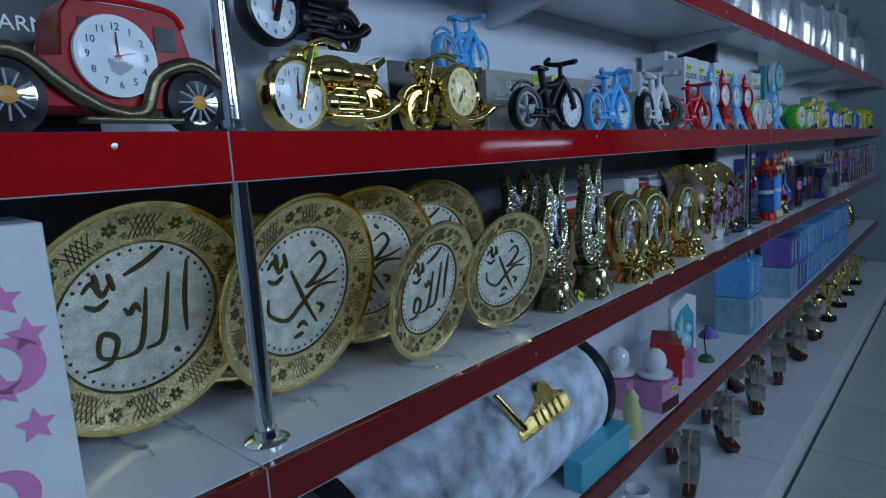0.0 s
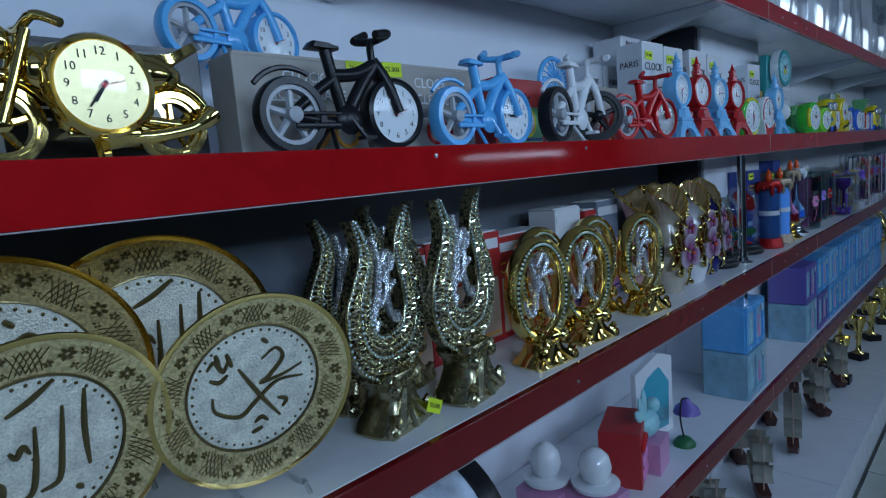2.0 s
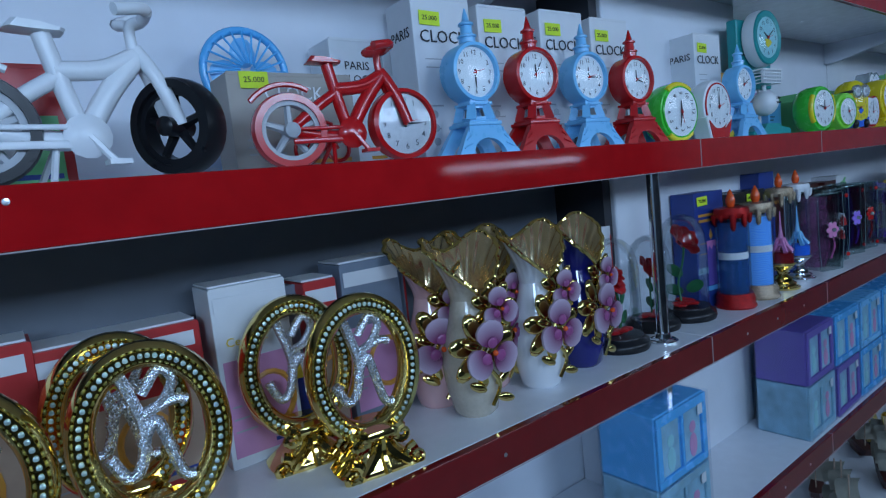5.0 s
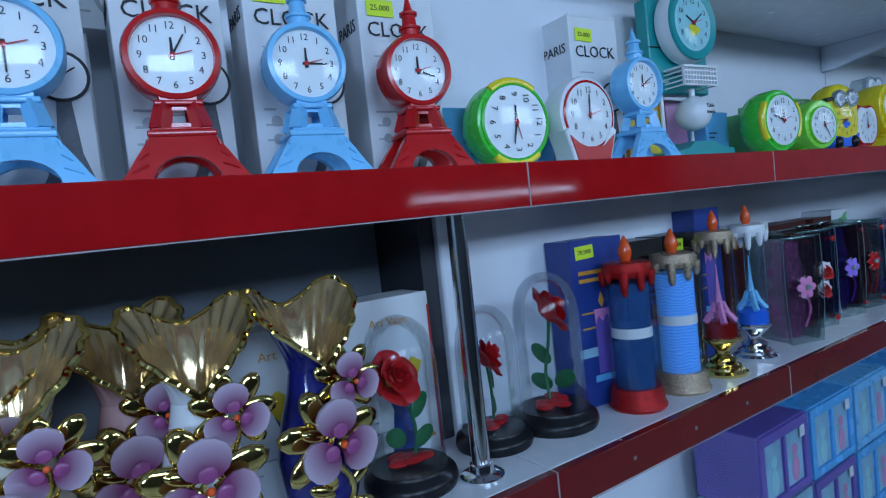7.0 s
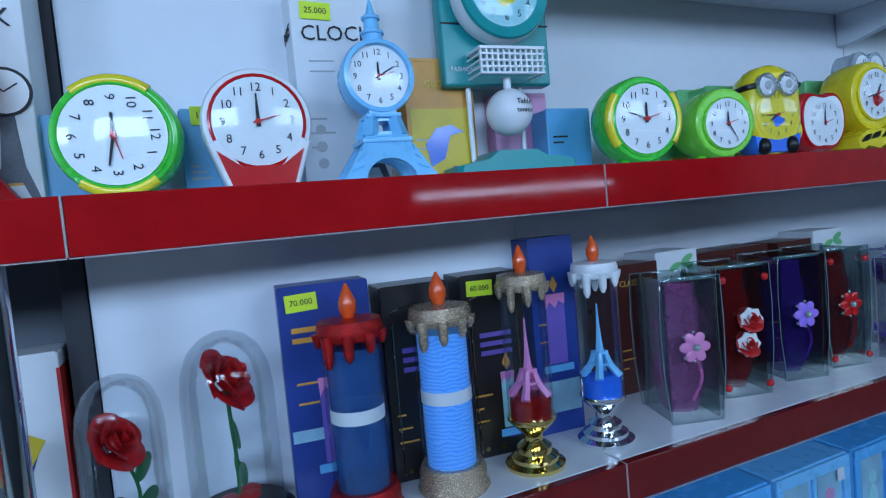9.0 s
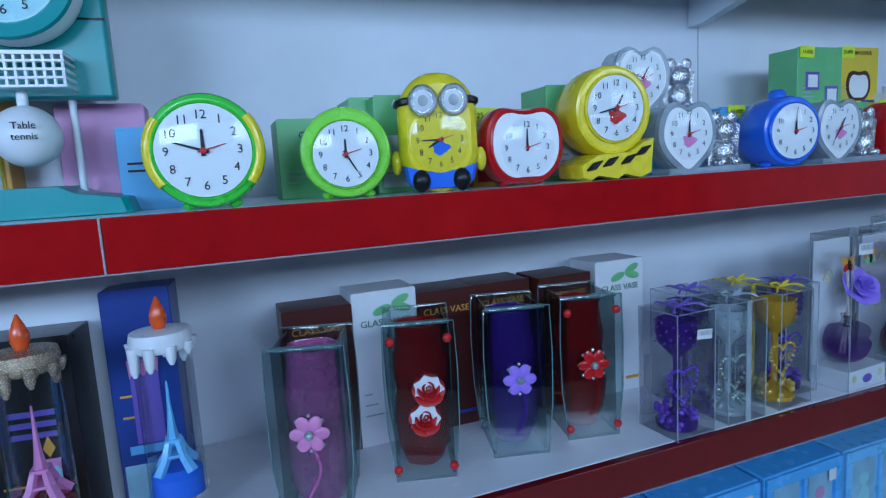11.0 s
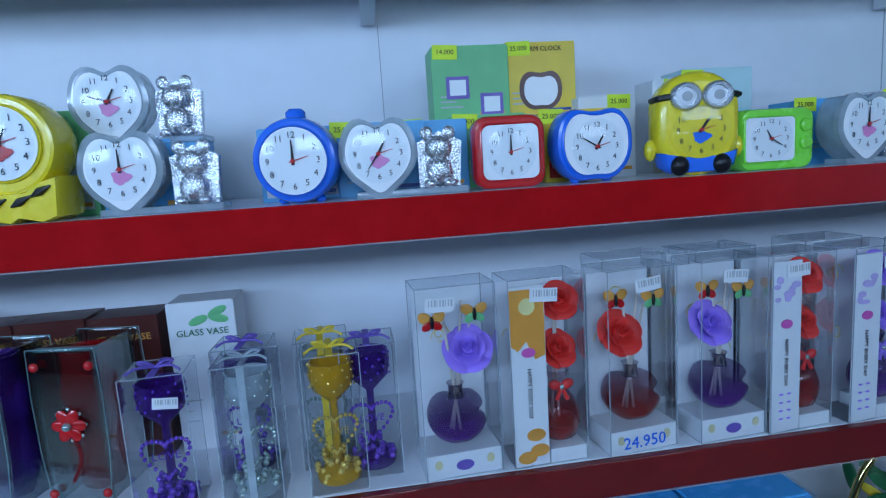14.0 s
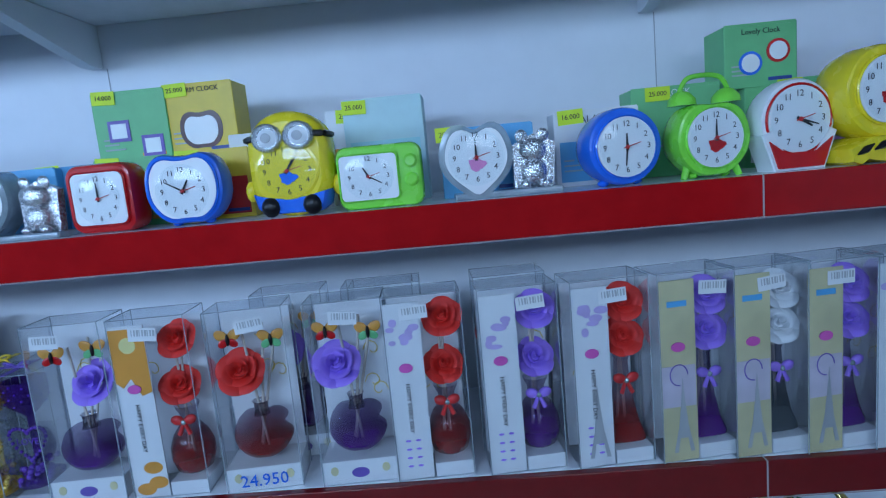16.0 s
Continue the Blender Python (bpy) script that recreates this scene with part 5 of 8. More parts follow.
def orchid_vase(x, y, key, rz=0, colour="white", s=1.0):
    c = thing("orchid_vase", x, y, Z2, rz, f"{colour} porcelain vase with gold fluted rim and orchid relief", "vase", "orchid vases")
    c.scale = c.scale * s
    part("body", lathe(B(), [(0.026, 0), (0.032, 0.006), (0.04, 0.04), (0.043, 0.075), (0.036, 0.11), (0.026, 0.145), (0.022, 0.166)], 36), M[key], c)
    # heart-lipped cup: the lip drops to a point in front and rises to two lobes
    lip, loops, lining = [], [], []
    for i in range(96):
        a = 2 * math.pi * i / 96
        d = abs((a + math.pi / 2 + math.pi) % (2 * math.pi) - math.pi)
        q = 0.052 * (1 + 0.12 * math.exp(-((d - 1.6) / 0.6) ** 2) - 0.1 * max(0.0, 1 - d / 0.8) + 0.03 * math.cos(18 * a))
        lip.append((q * math.cos(a), 0.85 * q * math.sin(a), 0.23 - 0.056 * max(0.0, 1 - d / 1.3) + 0.026 * math.exp(-((d - 2.1) / 0.62) ** 2)))
    for k in range(6):
        f = k / 5
        ring = []
        for i, p in enumerate(lip):
            a = 2 * math.pi * i / 96
            n = Vector((0.022 * math.cos(a), 0.022 * math.sin(a), 0.165))
            ring.append(Vector((n.x + (p[0] - n.x) * f ** 1.5, n.y + (p[1] - n.y) * f ** 1.5, n.z + (p[2] - n.z) * f)))
        loops.append(ring)
        lining.append([Vector((p.x * 0.96, p.y * 0.96, p.z + 0.001)) for p in ring])
    part("fluted_cup", rings(B(), loops, False), M[key], c)
    part("cup_lining", rings(B(), lining, False), M["lustre"], c, "warm gold lustre lining")
    part("gold_lip", tube(B(), lip, 0.0034, 7, True), M["gold"], c, "gold heart-shaped lip")
    bm = B()
    tube(bm, spline([(0.0, -0.043, 0.02), (0.012, -0.047, 0.05), (-0.01, -0.046, 0.09), (0.012, -0.038, 0.12), (0.02, -0.03, 0.15)], 6), 0.003, 7)
    for px, pz, a in ((0.018, 0.05, 30), (-0.018, 0.045, 150), (0.02, 0.03, -20), (-0.02, 0.105, 160)):
        b2 = bmesh.new()
        ball(b2, (0.012, 0, 0), 0.012, 1.3, 0.3, 0.55, 10)
        join(bm, b2, pose(px * 0.6, -0.043, pz, 0, -a, 0))
    part("gold_stem", bm, M["gold"], c)
    flower(c, -0.004, -0.046, 0.1, 1.35, 0.2)
    flower(c, 0.026, -0.036, 0.152, 0.95, 0.9)
    return c


def rose_head(parent, x, y, z, s, key, name="rose"):
    """Open rosette: cupped petals in rings about a tight heart."""
    bm = B()
    rr = random.Random(int(x * 9000) + int(z * 7000))
    for ring, (cnt, rad, h, tall, wide, curl) in enumerate(((2, 0.006, 0.004, 0.02, 3.4, 0.0), (3, 0.011, 0.001, 0.02, 2.5, 0.002), (4, 0.017, -0.002, 0.019, 2.0, 0.005), (5, 0.024, -0.005, 0.016, 1.65, 0.008))):
        for k in range(cnt):
            a0 = 2 * math.pi * k / cnt + ring * 0.9 + rr.uniform(-0.15, 0.15)
            grid = []
            for v in range(6):
                f = v / 5
                row = []
                for u in range(9):
                    g = u / 4 - 1
                    rim = 1 - 0.32 * abs(g) ** 2.5
                    q = rad * (0.25 + 0.75 * (f * rim) ** 0.7) + curl * f ** 3 + 0.0012 * g
                    ang = a0 + g * wide / 2
                    row.append(Vector((q * math.cos(ang), q * math.sin(ang), h - 0.008 + tall * f * rim - 0.55 * curl * f ** 4 + 0.0008 * math.sin(5 * g + k))))
                grid.append(row)
            back = [[p * 0.965 + Vector((0, 0, 0.0003)) for p in row] for row in grid]
            vg = [[bm.verts.new(p) for p in row] for row in grid]
            vb = [[bm.verts.new(p) for p in row] for row in back]
            for v in range(5):
                for u in range(8):
                    bm.faces.new((vg[v][u], vg[v][u + 1], vg[v + 1][u + 1], vg[v + 1][u]))
                    bm.faces.new((vb[v][u], vb[v + 1][u], vb[v + 1][u + 1], vb[v][u + 1]))
                for u in (0, 8):
                    bm.faces.new((vg[v][u], vg[v + 1][u], vb[v + 1][u], vb[v][u]))
            for u in range(8):
                bm.faces.new((vg[5][u], vg[5][u + 1], vb[5][u + 1], vb[5][u]))
    ball(bm, (0, 0, -0.004), 0.01, 1, 1, 0.7, 10)
    ob = part(name, bm, M[key], parent)
    ob.matrix_basis = pose(x, y, z, 58, 0, rr.uniform(-20, 20)) @ Matrix.Diagonal((s * 0.98, s * 0.98, s * 0.98, 1))
    return ob


def rose_dome(x, y, s=1.0, drop=0.0, lean=0):
    c = thing("rose_dome", x, y, Z2, lean, "red artificial rose under a clear glass dome on black base", "ornament", "rose domes")
    c.scale = c.scale * s
    part("base", lathe(B(), [(0.05, 0), (0.052, 0.006), (0.05, 0.014), (0.043, 0.018), (0.042, 0.022)], 40), M["black"], c, "black round base")
    g = part("dome", lathe(B(), [(0.0405, 0.02), (0.0405, 0.13), (0.038, 0.15), (0.031, 0.168), (0.02, 0.179), (0.008, 0.184), (0.001, 0.185)], 40, cap=False), M["glass"], c, "clear glass dome")
    g.visible_shadow = False
    part("stem", tube(B(), spline([(0.006, 0, 0.02), (0.012, 0, 0.06), (0.0, 0, 0.1), (-0.006, 0, 0.125 - drop)], 5), 0.002, 6), M["leaf"], c)
    rose_head(c, -0.006, -0.004, 0.13 - drop, 1.05, "rose", "rose")
    for px, pz, a in ((0.018, 0.075, 35), (-0.012, 0.05, 150), (0.02, 0.045, 10)):
        b2 = bmesh.new()
        ball(b2, (0.013, 0, 0), 0.014, 1.25, 0.12, 0.75, 10)
        lf = part("leaf", b2, M["leaf"], c)
        lf.matrix_basis = pose(px * 0.5, -0.004, pz, 0, -a, 20)
    bm = B()
    for k in range(7):
        a = k * 2.4
        ball(bm, (0.006 * k ** 0.6 * math.cos(a), 0.006 * k ** 0.6 * math.sin(a), 0.025 + 0.002 * (k % 3)), 0.012, 1.1, 0.9, 0.3, 8)
    part("fallen_petals", bm, M["rose"], c)
    return c


def drip_cap(c, z, r, key):
    bm = B()
    lathe(bm, [(r * 0.96, z - 0.012), (r * 1.04, z - 0.008), (r * 1.08, z), (r * 1.02, z + 0.008), (r * 0.5, z + 0.011), (r * 0.2, z + 0.01)], 28)
    for k in range(9):
        a = 2 * math.pi * k / 9 + 0.2
        ln = 0.012 + 0.018 * ((k * 7) % 4) / 3
        part("drip", tube(B(), [(r * 1.02 * math.cos(a), r * 1.02 * math.sin(a), z - 0.004), (r * 1.03 * math.cos(a), r * 1.03 * math.sin(a), z - ln), (r * 1.03 * math.cos(a), r * 1.03 * math.sin(a), z - ln - 0.006)], [0.0062, 0.0046, 0.002], 8), M[key], c)
    part("drip_top", bm, M[key], c, "wax-drip top")
    part("flame", lathe(B(), [(0.005, z + 0.009), (0.0085, z + 0.018), (0.0085, z + 0.026), (0.005, z + 0.036), (0.001, z + 0.045)], 14), M["orange"], c, "orange plastic flame")


def little_tower(parent, z, h, key):
    bm = B()
    lathe(bm, [(0.001, z + h), (0.002, z + h * 0.75), (0.004, z + h * 0.5), (0.007, z + h * 0.3)], 6)
    for s in ((-1, -1), (1, -1), (-1, 1), (1, 1)):
        tube(bm, [(s[0] * 0.005, s[1] * 0.005, z + h * 0.32), (s[0] * 0.009, s[1] * 0.009, z + h * 0.15), (s[0] * 0.017, s[1] * 0.017, z)], [0.004, 0.005, 0.006], 5)
    box(bm, -0.012, 0.012, -0.012, 0.012, z + h * 0.16, z + h * 0.19)
    box(bm, -0.008, 0.008, -0.008, 0.008, z + h * 0.32, z + h * 0.35)
    part("tower_figure", bm, M[key], parent)


def candle(x, y, cap, kind, z0=0.0):
    """Water-lamp candle: kind 'short' stands on a glitter foot, 'tall' on a goblet foot."""
    c = thing("candle_lamp", x, y, Z2, 0, {"glit_red": "red glitter-topped candle lamp with clear liquid tube", "glit_gold": "champagne glitter-topped candle lamp with clear liquid tube", "white": "white drip-topped candle lamp on a chrome foot"}[cap], "candle lamp", "candle lamps")
    r = 0.029
    k = 1.3 if kind == "short" else 1.1
    c.scale = (k, k, 1.19 if kind == "short" else 1.08)
    if kind == "short":
        zt, zb = 0.195, 0.03
        part("foot", lathe(B(), [(0.035, 0), (0.037, 0.004), (0.034, 0.01), (0.034, 0.022), (0.031, 0.03)], 32), M[cap], c)
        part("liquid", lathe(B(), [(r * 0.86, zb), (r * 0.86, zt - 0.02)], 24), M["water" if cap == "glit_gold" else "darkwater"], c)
        part("printed_band", lathe(B(), [(r * 0.885, zb + 0.07), (r * 0.885, zb + 0.084)], 24, cap=False), M["card"], c)
    else:
        zt, zb = 0.24, 0.065
        k = "gold" if cap == "glit_gold" else "chrome"
        part("goblet_foot", lathe(B(), [(0.037, 0), (0.038, 0.005), (0.03, 0.009), (0.03, 0.014), (0.022, 0.019), (0.022, 0.026), (0.012, 0.034), (0.012, 0.042), (0.026, 0.056), (0.031, 0.062), (0.031, 0.066)], 36), M[k], c)
        part("inner_base", lathe(B(), [(r * 0.9, zb), (r * 0.9, zb + 0.022), (r * 0.6, zb + 0.028)], 24), M["redglass" if cap == "glit_gold" else "royal"], c)
        little_tower(c, zb + 0.026, 0.1, "pinkplastic" if cap == "glit_gold" else "sky")
    g = part("glass_tube", lathe(B(), [(r, zb), (r, zt - 0.01)], 32, cap=False), M["glass"], c, "clear glass tube")
    g.visible_shadow = False
    drip_cap(c, zt, r, cap)
    return c


def clear_box(c, w, d, h, z=0.0, edge="clear"):
    """A see-through carton with its folded edges."""
    bm = B()
    box(bm, -w / 2, w / 2, -d / 2, d / 2, z, z + h)
    g = part("clear_sleeve", bm, M["clear"], c, "clear plastic sleeve")
    g.visible_shadow = False
    bm = B()
    e = 0.0005
    for sx in (-1, 1):
        for sy in (-1, 1):
            box(bm, sx * w / 2 - e, sx * w / 2 + e, sy * d / 2 - e, sy * d / 2 + e, z, z + h)
    for zz in (z + h,):
        for sy in (-1, 1):
            box(bm, -w / 2, w / 2, sy * d / 2 - e, sy * d / 2 + e, zz - e, zz + e)
        for sx in (-1, 1):
            box(bm, sx * w / 2 - e, sx * w / 2 + e, -d / 2, d / 2, zz - e, zz + e)
    part("sleeve_edge", bm, M["silverglass"], c)


def barcode(c, x, y, z, w=0.026):
    b = part("barcode_label", box(B(), -w / 2, w / 2, -0.0006, 0, -w * 0.24, w * 0.24), M["card"], c, "white barcode sticker")
    b.matrix_basis = pose(x, y, z, 0, random.uniform(-6, 6))
    bm = B()
    for k in range(9):
        xx = -w * 0.38 + k * w * 0.095
        box(bm, xx, xx + w * (0.03 + 0.02 * (k % 3)), -0.0009, -0.0006, -w * 0.05, w * 0.18)
    part("barcode_print", bm, M["grey"], b)["kind"] = "stuff"


def glass_vase(x, y, key, rz=0, flowers="rose", studs=False):
    c = thing("glass_vase", x, y, Z2, rz, "clear slab-glass vase holder with coloured inner tube and flower", "vase", "slab glass vases")
    h, w, d = 0.19, 0.082, 0.084
    out = [(-w / 2 * 0.86, 0), (w / 2 * 0.86, 0), (w / 2 * 1.02, h * 0.35), (w / 2 * 1.05, h * 0.7), (w / 2, h), (-w / 2, h), (-w / 2 * 1.05, h * 0.7), (-w / 2 * 1.02, h * 0.35)]
    for sg in (-1, 1):
        g = part("glass_slab", stack(B(), out, [(sg * d / 2 - 0.003, 0.985), (sg * d / 2 - 0.0024, 1), (sg * d / 2 + 0.0024, 1), (sg * d / 2 + 0.003, 0.985)]), M["slab"], c, "thick greenish clear glass slab")
        g.visible_shadow = False
        rim = [(px, sg * (d / 2 + 0.0026), pz) for px, pz in out]
        part("slab_edge", tube(B(), rim, 0.0007, 4, True), M["glass_edge"], c)
    for sg in (-1, 1):
        g = part("side_slab", box(B(), sg * w * 0.4 - 0.002, sg * w * 0.4 + 0.002, -d / 2 + 0.004, d / 2 - 0.004, 0.002, h - 0.002, 0.0006), M["slab"], c)
        g.visible_shadow = False
    part("top_bar", box(B(), -w * 0.45, w * 0.45, -d / 2 + 0.004, -d / 2 + 0.012, h - 0.005, h - 0.001, 0.0008), M["glass_edge"], c)
    bm = lathe(B(), [(0.022, 0.006), (0.031, 0.03), (0.034, 0.06), (0.03, 0.095), (0.033, 0.13), (0.027, 0.16), (0.029, h - 0.01), (0.026, h - 0.01), (0.023, 0.16)], 32, lobes=5, lobe=0.04)
    rr = random.Random(int(x * 1000))
    for v in bm.verts:
        v.co *= 1 + rr.uniform(-0.035, 0.035) * (v.co.z < h - 0.02)
    part("inner_tube", bm, M[key], c, "hammered coloured glass tube")
    if flowers == "rose":
        for k, zz in enumerate((0.075, 0.11)):
            ob = rose_head(c, 0.002 + 0.006 * k, -d / 2 - 0.004, zz, 0.62, "rose", "rose_trim")
            part("rose_backing", lathe(B(), [(0.017, 0), (0.017, 0.002)], 14, "y", (0.002 + 0.006 * k, -d / 2 - 0.003, zz), 7, 0.1), M["white"], c)
    else:
        bm = B()
        for k in range(6):
            a = math.pi * k / 3
            b2 = bmesh.new()
            ball(b2, (0.0115, 0, 0), 0.0085, 1.15, 0.3, 0.85, 10)
            join(bm, b2, pose(0, -d / 2 - 0.006, 0.1, 0, -math.degrees(a), 0))
        part("flower_trim", bm, M[flowers], c)
        for k in range(8):
            a = math.pi * k / 4
            part("glitter_stone", ball(B(), (0.019 * math.cos(a), -d / 2 - 0.004, 0.1 + 0.019 * math.sin(a)), 0.0022, 1, 0.6, 1, 6), M["jewel"], c)
        part("leaf_sprig", tube(B(), spline([(0, -d / 2 - 0.004, 0.09), (0.008, -d / 2 - 0.004, 0.06), (-0.006, -d / 2 - 0.004, 0.03)], 5), 0.0022, 6), M[key], c)
        part("flower_centre", ball(B(), (0, -d / 2 - 0.01, 0.1), 0.005), M["jewel"], c)
    if studs:
        for sx in (-1, 1):
            for zz in (0.015, h - 0.02):
                part("stud", ball(B(), (sx * w * 0.4, -d / 2 - 0.004, zz), 0.0055, 1, 0.7, 1, 10), M["red"], c)
    return c


def goblet_box(x, y, key, ribbon, label, code=False, h=0.165):
    c = thing("boxed_goblet", x, y, Z2, random.uniform(-5, 5), label, "gift box", "boxed glitter goblets")
    clear_box(c, 0.066, 0.066, h)
    bead = {"purpleglass": "beadpurple", "amberglass": "beadgold", "silverglass": "jewel"}[key]
    part("goblet", lathe(B(), [(0.026, 0.004), (0.027, 0.01), (0.012, 0.022), (0.005, 0.03), (0.0045, 0.098), (0.012, 0.106), (0.024, 0.118), (0.027, 0.135), (0.0255, 0.15), (0.0235, 0.15), (0.02, 0.122), (0.004, 0.112)], 24), M[key], c)
    bm = B()
    for i in range(34):
        a = 2 * math.pi * i / 34
        ball(bm, (0.0255 * math.sin(a) ** 3, -0.012, 0.066 + 0.0205 * (1.1 * math.cos(a) - 0.4 * math.cos(2 * a) - 0.15 * math.cos(3 * a))), 0.0026, 1, 1, 1, 6)
    part("bead_heart", bm, M[bead], c, "heart outlined in beads")
    bm = B()
    for i in range(44):
        a = i * 2.399
        ball(bm, ((0.013 + 0.012 * (i % 3) / 2) * math.cos(a), (0.013 + 0.012 * (i % 3) / 2) * math.sin(a), 0.008 + 0.007 * ((i * 5) % 4)), 0.0042, 1, 1, 1, 6)
    part("bead_foot", bm, M[bead], c, "cluster of small beads")
    bm = B()
    for i in range(40):
        a = i * 2.399
        ball(bm, (0.0262 * math.cos(a), 0.0262 * math.sin(a), 0.118 + 0.0008 * i), 0.0016, 1, 1, 1, 5)
    part("bead_cup", bm, M[bead], c, "sprinkled bead trim")
    lettering("LOVE", c, 0, -0.0135, 0.066, 0.013, bead)
    bm = B()
    for s in (-1, 1):
        tube(bm, spline([(0, -0.005, h + 0.003), (s * 0.01, -0.008, h + 0.01), (s * 0.018, -0.005, h + 0.009), (s * 0.01, -0.004, h + 0.004), (0, -0.005, h + 0.003)], 5), 0.0018, 6)
        tube(bm, spline([(0, -0.005, h + 0.003), (s * 0.018, -0.015, h + 0.006), (s * 0.028, -0.022, h + 0.002)], 4), 0.0016, 6)
    box(bm, -0.004, 0.004, -0.0345, 0.0345, h + 0.0004, h + 0.0016)
    if key == "silverglass":
        box(bm, -0.004, 0.004, -0.0352, -0.0338, 0.001, h)
    part("ribbon", bm, M[ribbon], c, "satin ribbon bow")
    if code:
        barcode(c, 0.012, -0.0345, h - 0.03, 0.026)
    return c


def diffuser(x, y, rz, key, flower_key, kind="apple", tall=0.232, words="", sidecard="card", butterfly=False, price=""):
    """Reed diffuser in a clear sleeve: bottle, reeds, rose, card."""
    colour = "purple" if key == "purpleglass" else "red"
    c = thing("boxed_diffuser", x, y, Z2, rz, f"{colour} reed diffuser bottle with fabric rose in clear gift box", "gift box", "boxed reed diffusers")
    w, d, h = 0.094, 0.062, tall
    clear_box(c, w, d, h)
    oil = {"purpleglass": "purpleoil", "redglass": "redoil"}[key] if flower_key != "white" else "greyoil"
    petal = "foamred" if flower_key == "rose" else flower_key
    rr = random.Random(int(x * 1000))
    part("backing_card", box(B(), -w / 2 + 0.003, w / 2 - 0.003, d / 2 - 0.004, d / 2 - 0.002, 0.002, h - 0.012), M["card"], c, "white printed backing card")
    bm = B()
    for k in range(4):
        ox, oz, q = rr.uniform(-0.03, 0.03), rr.uniform(0.09, h - 0.04), rr.choice((-1, 1))
        tube(bm, [(ox + q * (0.012 - 0.009 * t / 8) * math.cos(0.7 * t), d / 2 - 0.0044, oz + (0.014 - 0.011 * t / 8) * math.sin(0.7 * t)) for t in range(9)], 0.0006, 4)
    part("scroll_print", bm, M["cardyellow"], c)
    bx = 0.0
    if kind == "apple":
        part("foot_card", box(B(), -w / 2 + 0.001, w / 2 - 0.001, -d / 2 + 0.001, d / 2 - 0.005, 0.0, 0.03, 0.0008), M["card"], c)
        if not price:
            part("emblem", stack(B(), oval(0.011, 0.0065, 20, 0.014), [(-d / 2 + 0.001, 1), (-d / 2 + 0.0002, 1)]), M["cardpurple"], c)
        for px in (-0.032, 0.032):
            part("printed_flower", stack(B(), oval(0.005, 0.006, 8, 0.018), [(-d / 2 + 0.001, 1), (-d / 2 + 0.0002, 1)], (px, 0, 0)), M["cardcream"], c)
        body = []
        for px, pz in heart(0.074, 0.066, 0.2, 56):
            bite = 0.0135 - math.hypot(px - 0.0405, pz - 0.041)
            body.append((px - max(0.0, bite) * 1.25, pz + 0.031))
        part("bottle", stack(B(), body, [(-0.021, 0.72), (-0.018, 0.88), (-0.011, 0.97), (0, 1), (0.011, 0.97), (0.018, 0.88), (0.021, 0.72)]), M[oil], c, "bitten-apple glass bottle with dyed oil")
        part("bottle_neck", lathe(B(), [(0.011, 0.088), (0.0085, 0.095), (0.0095, 0.104), (0.011, 0.106)], 20, cap=False), M["smoke"], c)
        z0 = 0.1
    else:
        bx = 0.021
        cw = 0.044
        part("side_card", box(B(), -w / 2 + 0.001, -w / 2 + cw, -d / 2 + 0.001, -d / 2 + 0.003, 0.001, h - 0.008), M["card" if sidecard == "cardorange" else sidecard], c, "printed front card")
        fy = -d / 2 + 0.001
        cx = -w / 2 + cw / 2
        if sidecard == "cardorange":
            top = [(cx + cw * 0.48 * q, z) for q, z in ((-1, h - 0.012), (-1, h * 0.66), (-0.6, h * 0.63), (-0.1, h * 0.68), (0.4, h * 0.58), (1, h * 0.6), (1, h - 0.012))]
            part("printed_bloom", stack(B(), top, [(fy, 1), (fy - 0.0005, 1)]), M["cardorange"], c)
            part("printed_sun", stack(B(), oval(0.01, 0.01, 18, h * 0.86), [(fy - 0.0005, 1), (fy - 0.001, 1)], (cx, 0, 0)), M["cardyellow2"], c)
            for px, pz in ((0.006, 0.04), (0.01, 0.02), (-0.006, 0.012)):
                part("printed_petal", stack(B(), oval(0.012, 0.008, 14, pz), [(fy, 1), (fy - 0.0005 - px * 0.01, 1)], (cx + px, 0, 0)), M["cardorange"], c)
        elif sidecard == "cardcream":
            part("printed_tag", box(B(), cx - 0.012, cx + 0.012, fy - 0.0008, fy, h * 0.83, h * 0.86), M["cardblue"], c)
            part("printed_ring", tube(B(), [(cx + 0.011 * math.cos(0.4 * t), fy - 0.0004, h * 0.47 + 0.013 * math.sin(0.4 * t)) for t in range(13)], 0.0008, 4), M["cardpurple"], c)
            part("printed_wash", box(B(), cx - cw * 0.47, cx + cw * 0.47, fy - 0.0004, fy, h * 0.3, h * 0.52), M["palewash"], c)
        else:
            for q in range(7):
                px, pz = rr.uniform(-0.015, 0.015), h * 0.74 + rr.uniform(-0.012, 0.03)
                part("printed_petal", stack(B(), oval(rr.uniform(0.004, 0.009), rr.uniform(0.003, 0.006), 12, pz), [(fy, 1), (fy - 0.0003 - 0.0001 * q, 1)], (cx + px, 0, 0)), M["lilacwash"], c)
            for q in range(8):
                part("printed_leaf", stack(B(), oval(0.0035, 0.0014, 8, 0.018 + 0.011 * (q // 2)), [(fy, 1), (fy - 0.0005, 1)], (cx + (0.006 if q % 2 else -0.006), 0, 0)), M["lilac"], c)
        if kind == "cone":
            tower = [(-0.013, 0.012), (-0.008, 0.012), (-0.005, 0.03), (0.005, 0.03), (0.008, 0.012), (0.013, 0.012), (0.006, 0.045), (0.0025, 0.075), (0, 0.105), (-0.0025, 0.075), (-0.006, 0.045)]
